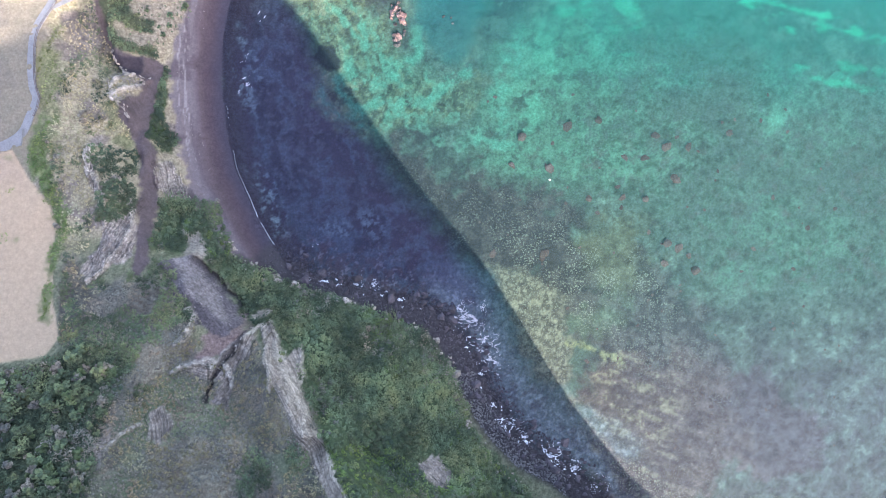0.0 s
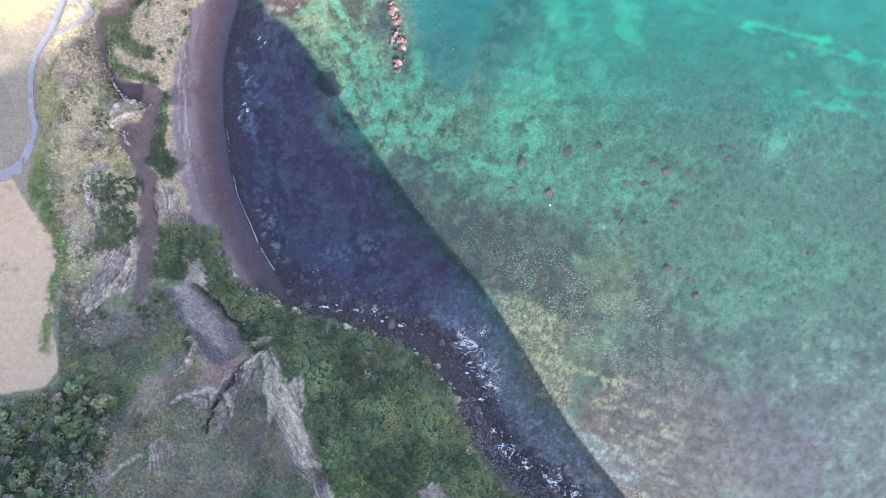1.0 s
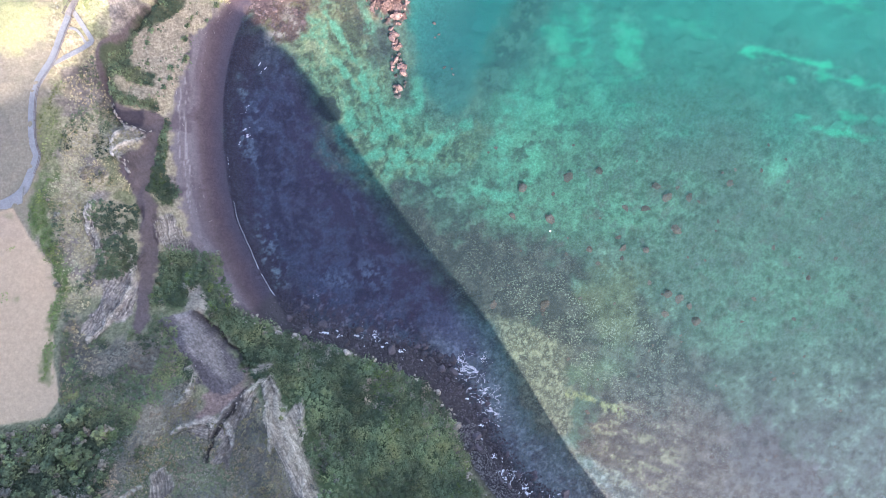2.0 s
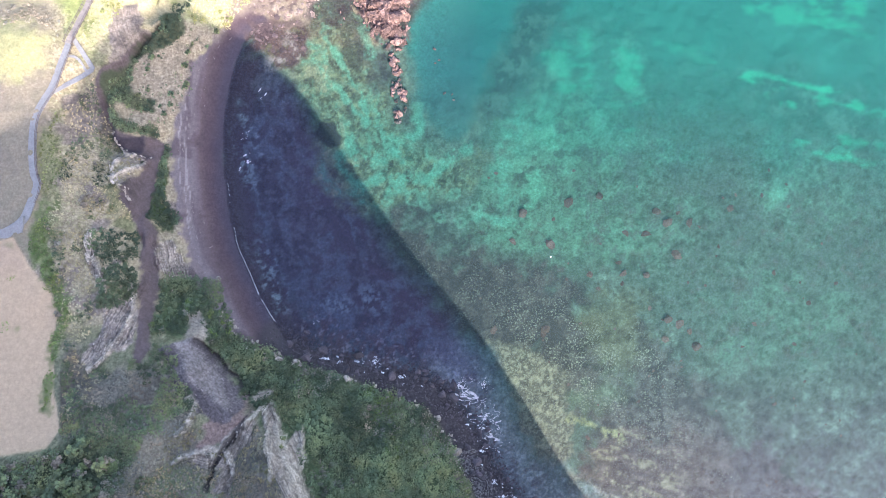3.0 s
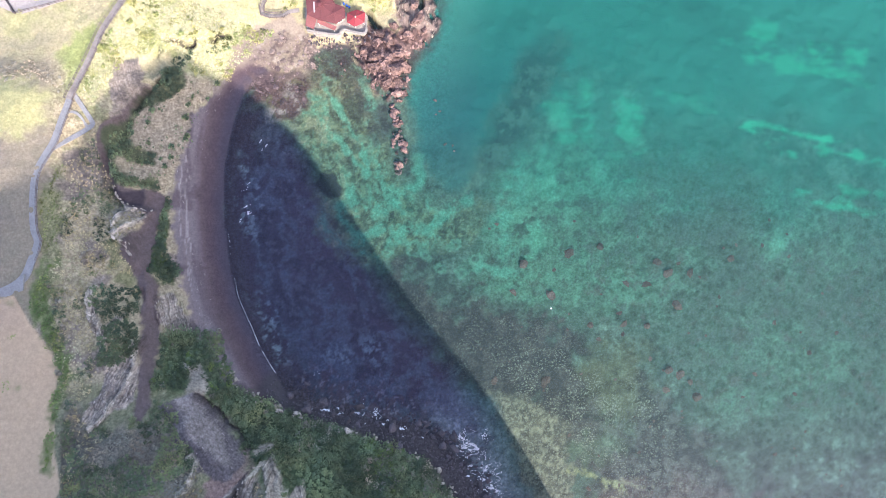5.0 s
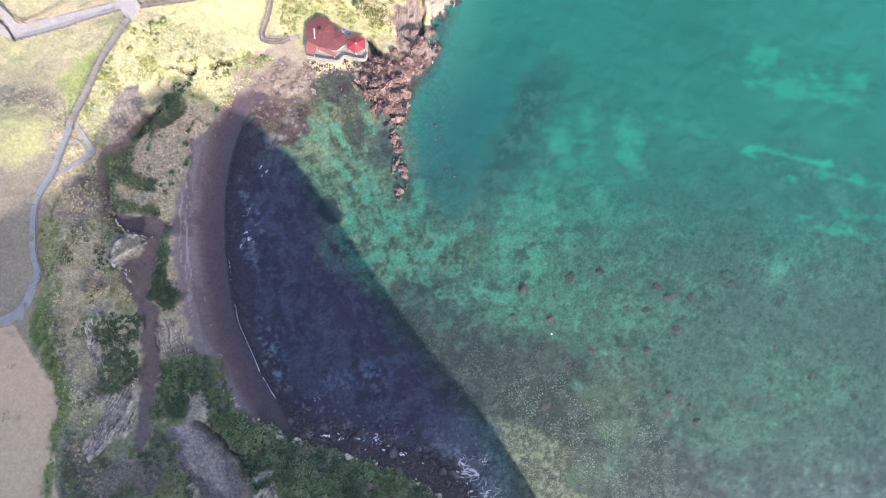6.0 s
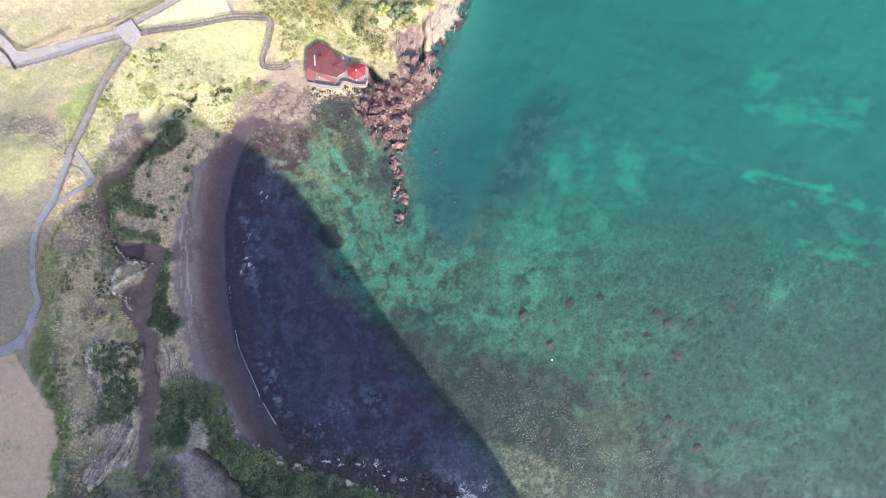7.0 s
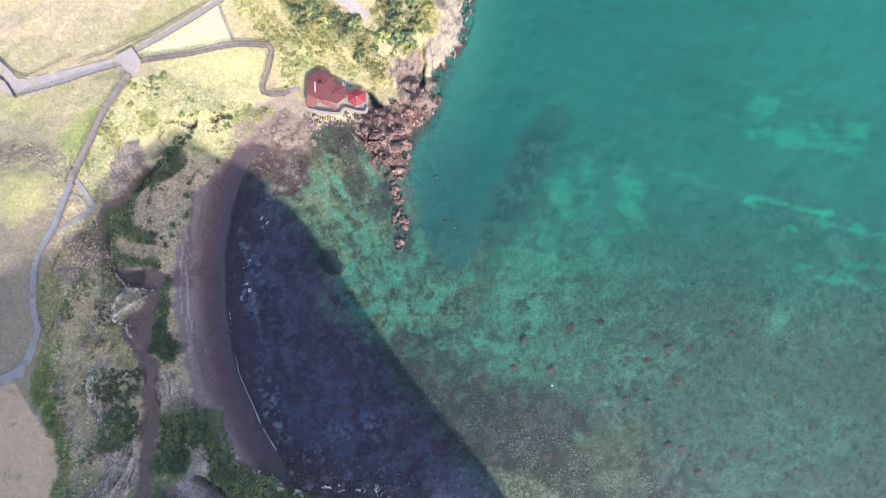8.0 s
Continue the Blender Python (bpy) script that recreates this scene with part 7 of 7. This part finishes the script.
fence(PATH_MAIN[:10], "low dark wooden railing along the footpath", 1.05, 2.4)
fence(FENCE_SOUTH, "dark wooden railing beside the paved way", 0.0)
fence(FENCE_NORTH, "tan wooden fence on dry grass", 0.0, 1.6, "tan", (0.3, 0.62, 0.95))
fence(FENCE_MID, "tan wooden fence beside the paved way", 0.0, 1.8, "tan")
fence(FENCE_WEST, "dark wooden fence at the edge of the meadow", 0.0)

# a dry stone wall beside the wide paving
drystone = tagged(new("stone_wall"), "low wall of dark lava stones beside the paving", "wall")
x, y, a = stations(STONE_WALL, 0.55)
gr = np.random.default_rng(600)
wz = ground(x, y)
for i in range(len(x)):
    for lvl in (0, 1):
        share("stone", basalts[int(gr.integers(9))], drystone, pose(x[i], y[i] + gr.uniform(-0.1, 0.1), wz[i] + 0.25 + 0.38 * lvl, gr.uniform(-20, 20), gr.uniform(-20, 20), gr.uniform(0, 360)) @ Matrix.Scale(gr.uniform(0.3, 0.42), 4))

# ---- the house on the shore ----
ROOF_RED = plain("red_brown_shingle", (0.15, 0.048, 0.048), 0.7, 0.4, 4.0, 0.14)
ROOF_LIGHT = plain("faded_red_sheet", (0.26, 0.095, 0.085), 0.6, 0.4, 4.0, 0.14)
ROOF_BRIGHT = plain("bright_red_sheet", (0.30, 0.035, 0.042), 0.5, 0.5, 4.0, 0.12)
ROOF_PALE = plain("dull_roof_light", (0.5, 0.42, 0.40), 0.4, 0.5, 3.0, 0.1)
RIDGE_CAP = plain("ridge_cap", (0.18, 0.055, 0.054), 0.6, 0.4, 4.0, 0.12)
PLASTER = plain("cream_plaster", (0.31, 0.28, 0.24), 0.9, 0.3, 3.0, 0.12)
SLAB = plain("terrace_slab", (0.31, 0.28, 0.245), 0.9, 0.3, 2.5, 0.15)
DARK_GLASS = plain("window_pane", (0.03, 0.04, 0.05), 0.1, 0.5, 2.0, 0.05)
WHITE = plain("white_paint", (0.78, 0.77, 0.74), 0.5, 0.4, 3.0, 0.08)
BLUE = plain("blue_plastic", (0.03, 0.12, 0.45), 0.5, 0.5, 3.0, 0.1)


def middle(poly):
    return sum(p[0] for p in poly) / len(poly), sum(p[1] for p in poly) / len(poly)


def grown(poly, by):
    cx, cy = middle(poly)
    return [(cx + (x - cx) * (1 + by / math.hypot(x - cx, y - cy)), cy + (y - cy) * (1 + by / math.hypot(x - cx, y - cy))) for x, y in poly]


def peaked(poly, eave, rise, mat, thing, name="roof", apex=None, cap=True):
    """A many-sided pointed roof: a slope with thickness to each side, capped hips, and a soffit."""
    cx, cy = apex or middle(poly)
    n = len(poly)
    bm = bmesh.new()
    top = bm.verts.new((cx, cy, eave + rise))
    ring = [bm.verts.new((x, y, eave)) for x, y in poly]
    low = [bm.verts.new((x, y, eave - 0.16)) for x, y in poly]
    for i in range(n):
        j = (i + 1) % n
        bm.faces.new((ring[i], ring[j], top))
        bm.faces.new((ring[i], low[i], low[j], ring[j]))
    bm.faces.new(low)
    bmesh.ops.recalc_face_normals(bm, faces=bm.faces)
    roof = part(name, bm, mat, thing)
    if cap:
        for x, y in poly:
            bm = bmesh.new()
            d = Vector((cx - x, cy - y, rise))
            m = Matrix.Translation(Vector((x, y, eave + 0.02)) + d / 2) @ d.to_track_quat("Z", "Y").to_matrix().to_4x4()
            bmesh.ops.create_cone(bm, cap_ends=True, segments=6, radius1=0.07, radius2=0.07, depth=d.length, matrix=m)
            part("hip_cap", bm, RIDGE_CAP, roof)
    return roof


YARD = 2.75
house = tagged(new("house"), "low shore house with a red-brown many-sided roof", "house")
for name, outline, eave, rise, apex in (("roof", ROOF_BIG, YARD + 2.8, 0.5, None), ("roof", ROOF_WING, YARD + 2.65, 0.42, None)):
    wall = slab(grown(outline, -0.6), eave - 0.1, eave - YARD + 0.6, PLASTER, "wall", house)
    ring = grown(outline, -0.6)
    for p, q in zip(ring, ring[1:] + ring[:1]):
        d = Vector((q[0] - p[0], q[1] - p[1]))
        if d.length < 2.4:
            continue
        ang = math.degrees(math.atan2(d.y, d.x))
        cx, cy = (p[0] + q[0]) / 2, (p[1] + q[1]) / 2
        bm = bmesh.new()
        for x0, x1, z0, z1 in ((-0.75, 0.75, 1.0, 1.1), (-0.75, 0.75, 2.0, 2.1), (-0.75, -0.66, 1.1, 2.0), (0.66, 0.75, 1.1, 2.0)):
            box(bm, x0, x1, -0.06, 0.06, z0, z1)
        bmesh.ops.transform(bm, matrix=pose(cx, cy, YARD, 0, 0, ang), verts=bm.verts)
        win = part("window", bm, WHITE, house)
        bm = bmesh.new()
        box(bm, -0.66, 0.66, -0.035, 0.035, 1.1, 2.0, pose(cx, cy, YARD, 0, 0, ang))
        part("pane", bm, DARK_GLASS, win)
    peaked(outline, eave, rise, ROOF_RED, house, name, apex)


def lean_to(outline, z_high, z_low, label):
    """A sloping sheet roof on posts; the outline's first two corners lie at the house."""
    bm = bmesh.new()
    tops = [bm.verts.new((x, y, z_high if i < 2 else z_low)) for i, (x, y) in enumerate(outline)]
    lows = [bm.verts.new((x, y, (z_high if i < 2 else z_low) - 0.1)) for i, (x, y) in enumerate(outline)]
    bm.faces.new(tops), bm.faces.new(lows)
    for i in range(4):
        bm.faces.new((tops[i], tops[(i + 1) % 4], lows[(i + 1) % 4], lows[i]))
    bmesh.ops.recalc_face_normals(bm, faces=bm.faces)
    roof = part("awning", bm, ROOF_LIGHT, house, label)
    for x, y in grown(outline, -0.3)[2:]:
        bm = bmesh.new()
        bmesh.ops.create_cone(bm, cap_ends=True, segments=6, radius1=0.06, radius2=0.06, depth=z_low - YARD, matrix=Matrix.Translation((x, y, (z_low + YARD) / 2 - 0.08)))
        part("post", bm, WHITE, roof)


lean_to(AWNING_WEST, YARD + 2.3, YARD + 1.8, "faded red sheet awning")
lean_to(AWNING_SOUTH, YARD + 2.25, YARD + 1.9, "faded red sheet awning")
(cx, cy), (sx, sy), (bx, by), (fx, fy) = BITS
bm = bmesh.new()
box(bm, cx - 0.35, cx + 0.35, cy - 0.35, cy + 0.35, YARD + 3.1, YARD + 3.9)
box(bm, cx - 0.45, cx + 0.45, cy - 0.45, cy + 0.45, YARD + 3.9, YARD + 4.02)
part("chimney", bm, RIDGE_CAP, house)
bm = bmesh.new()
box(bm, -0.2, 0.2, -1.5, 1.5, -0.3, 0.1, pose(sx, sy, YARD + 3.05, 0, -5, 3))
part("skylight", bm, ROOF_PALE, house, "long white roof light")

pavilion = tagged(new("pavilion"), "six-sided pavilion with a bright red roof", "pavilion")
pr = peaked(PAVILION, YARD + 2.3, 0.8, ROOF_BRIGHT, pavilion)
bm = bmesh.new()
mx, my = middle(PAVILION)
bmesh.ops.create_cone(bm, cap_ends=True, segments=8, radius1=0.3, radius2=0.1, depth=0.5, matrix=Matrix.Translation((mx, my, YARD + 3.25)))
part("finial", bm, PLASTER, pavilion, "cream roof finial")
for x, y in grown(PAVILION, -0.4):
    bm = bmesh.new()
    bmesh.ops.create_cone(bm, cap_ends=True, segments=8, radius1=0.1, radius2=0.1, depth=2.5, matrix=Matrix.Translation((x, y, YARD + 1.05)))
    part("post", bm, WHITE, pavilion)
slab(grown(PAVILION, -0.1), YARD + 0.12, 0.3, SLAB, "base", pavilion)
tagged(slab(HOUSE_TERRACE, YARD, 2.6, SLAB, "terrace"), "pale concrete terrace of the shore house", "terrace", kind="structure")
parapet = tagged(new("parapet"), "curved pale parapet wall at the edge of the terrace", "wall")
x, y, a = stations(PARAPET, 0.7)
bm = bmesh.new()
rows = []
for i in range(len(x)):
    nx, ny = -math.sin(a[i]), math.cos(a[i])
    rows.append([bm.verts.new((x[i] + nx * o, y[i] + ny * o, z)) for o, z in ((-0.2, 0.6), (-0.2, YARD + 0.85), (0.2, YARD + 0.85), (0.2, 0.6))])
for p, q in zip(rows, rows[1:]):
    for k in range(3):
        bm.faces.new((p[k], q[k], q[k + 1], p[k + 1]))
part("wall", bm, PLASTER, parapet)
bm = bmesh.new()
rows = []
for i in range(len(x)):
    nx, ny = -math.sin(a[i]), math.cos(a[i])
    rows.append([bm.verts.new((x[i] + nx * o, y[i] + ny * o, z)) for o, z in ((-0.28, YARD + 0.84), (-0.28, YARD + 0.94), (0.28, YARD + 0.94), (0.28, YARD + 0.84))])
for p, q in zip(rows, rows[1:]):
    for k in range(4):
        bm.faces.new((p[k], q[k], q[(k + 1) % 4], p[(k + 1) % 4]))
part("coping", bm, SLAB, parapet)

for k in range(3):
    barrel = tagged(new("barrel"), "blue plastic barrel standing behind the house", "barrel", "barrels behind the house")
    bm = bmesh.new()
    ring = [(0.24, 0.0), (0.29, 0.08), (0.31, 0.45), (0.29, 0.82), (0.24, 0.9)]
    for (r0, z0), (r1, z1) in zip(ring, ring[1:]):
        bmesh.ops.create_cone(bm, cap_ends=True, segments=12, radius1=r0, radius2=r1, depth=z1 - z0, matrix=Matrix.Translation((0, 0, (z0 + z1) / 2)))
    part("drum", bm, BLUE, barrel)
    bm = bmesh.new()
    bmesh.ops.create_cone(bm, cap_ends=True, segments=12, radius1=0.26, radius2=0.25, depth=0.06, matrix=Matrix.Translation((0, 0, 0.92)))
    part("lid", bm, BLUE, barrel)
    barrel.matrix_basis = pose(bx + (-0.8, 0.1, 0.8)[k], by + (0.3, -0.3, -0.7)[k], YARD)

# rubble in front of the parapet
for i in range(0, len(x)):
    for _ in range(5):
        nx, ny = -math.sin(a[i]), math.cos(a[i])
        off = -gr.uniform(0.5, 3.0)
        px, py = x[i] + nx * off, y[i] + ny * off
        s = gr.uniform(0.2, 0.55)
        lay("stone", (slabs if gr.random() < 0.5 else basalts)[int(gr.integers(5))], px, py, max(high(px, py), -0.2) + 0.15, s, gr, "rubble stone heaped before the terrace wall", "stone", "rubble before the terrace")

# ---- driftwood and flotsam ----
DRIFT = plain("bleached_wood", (0.30, 0.265, 0.235), 0.9, 0.2, 5.0, 0.2, random_by=0.3)
sticks = []
for k in range(4):
    bm = bmesh.new()
    rows, bend = [], 0.0
    for j in range(5):
        rows.append((j * 0.25 - 0.5, 0.03 * math.sin(j * 1.3 + k), 0.05 - 0.008 * j))
    for (xa, ya, ra), (xb, yb, rb) in zip(rows, rows[1:]):
        d = Vector((xb - xa, yb - ya, 0))
        bmesh.ops.create_cone(bm, cap_ends=True, segments=5, radius1=ra, radius2=rb, depth=d.length * 1.05, matrix=Matrix.Translation(((xa + xb) / 2, (ya + yb) / 2, 0)) @ d.to_track_quat("Z", "Y").to_matrix().to_4x4())
    me = bpy.data.meshes.new("driftwood")
    bm.to_mesh(me)
    bm.free()
    me.materials.append(DRIFT)
    sticks.append(me)
for x0, y0, ang in walk_line(BEACH_BACK[2:], 1.1):
    for _ in range(1):
        px, py = x0 + gr.normal(2.2, 1.6), y0 + gr.uniform(-1, 1)
        if inside(BEACH, np.array(px), np.array(py)) < 0.3:
            continue
        ob = new("driftwood", sticks[int(gr.integers(4))])
        ob.matrix_basis = pose(px, py, high(px, py) + 0.06, 0, 0, gr.uniform(30, 150)) @ Matrix.Scale(gr.uniform(0.3, 1.1), 4)
        tagged(ob, "bleached driftwood branch on the dark sand", "driftwood", "driftwood on the beach")

buoy = tagged(new("buoy"), "small white float on the water", "buoy")
bm = bmesh.new()
bmesh.ops.create_uvsphere(bm, u_segments=12, v_segments=8, radius=0.28)
part("ball", bm, WHITE, buoy, soft=True)
bm = bmesh.new()
bmesh.ops.create_cone(bm, cap_ends=True, segments=8, radius1=0.06, radius2=0.04, depth=0.2, matrix=Matrix.Translation((0, 0, 0.34)))
part("eye", bm, POST, buoy)
buoy.matrix_basis = pose(31.4, 20.4, 0.1)
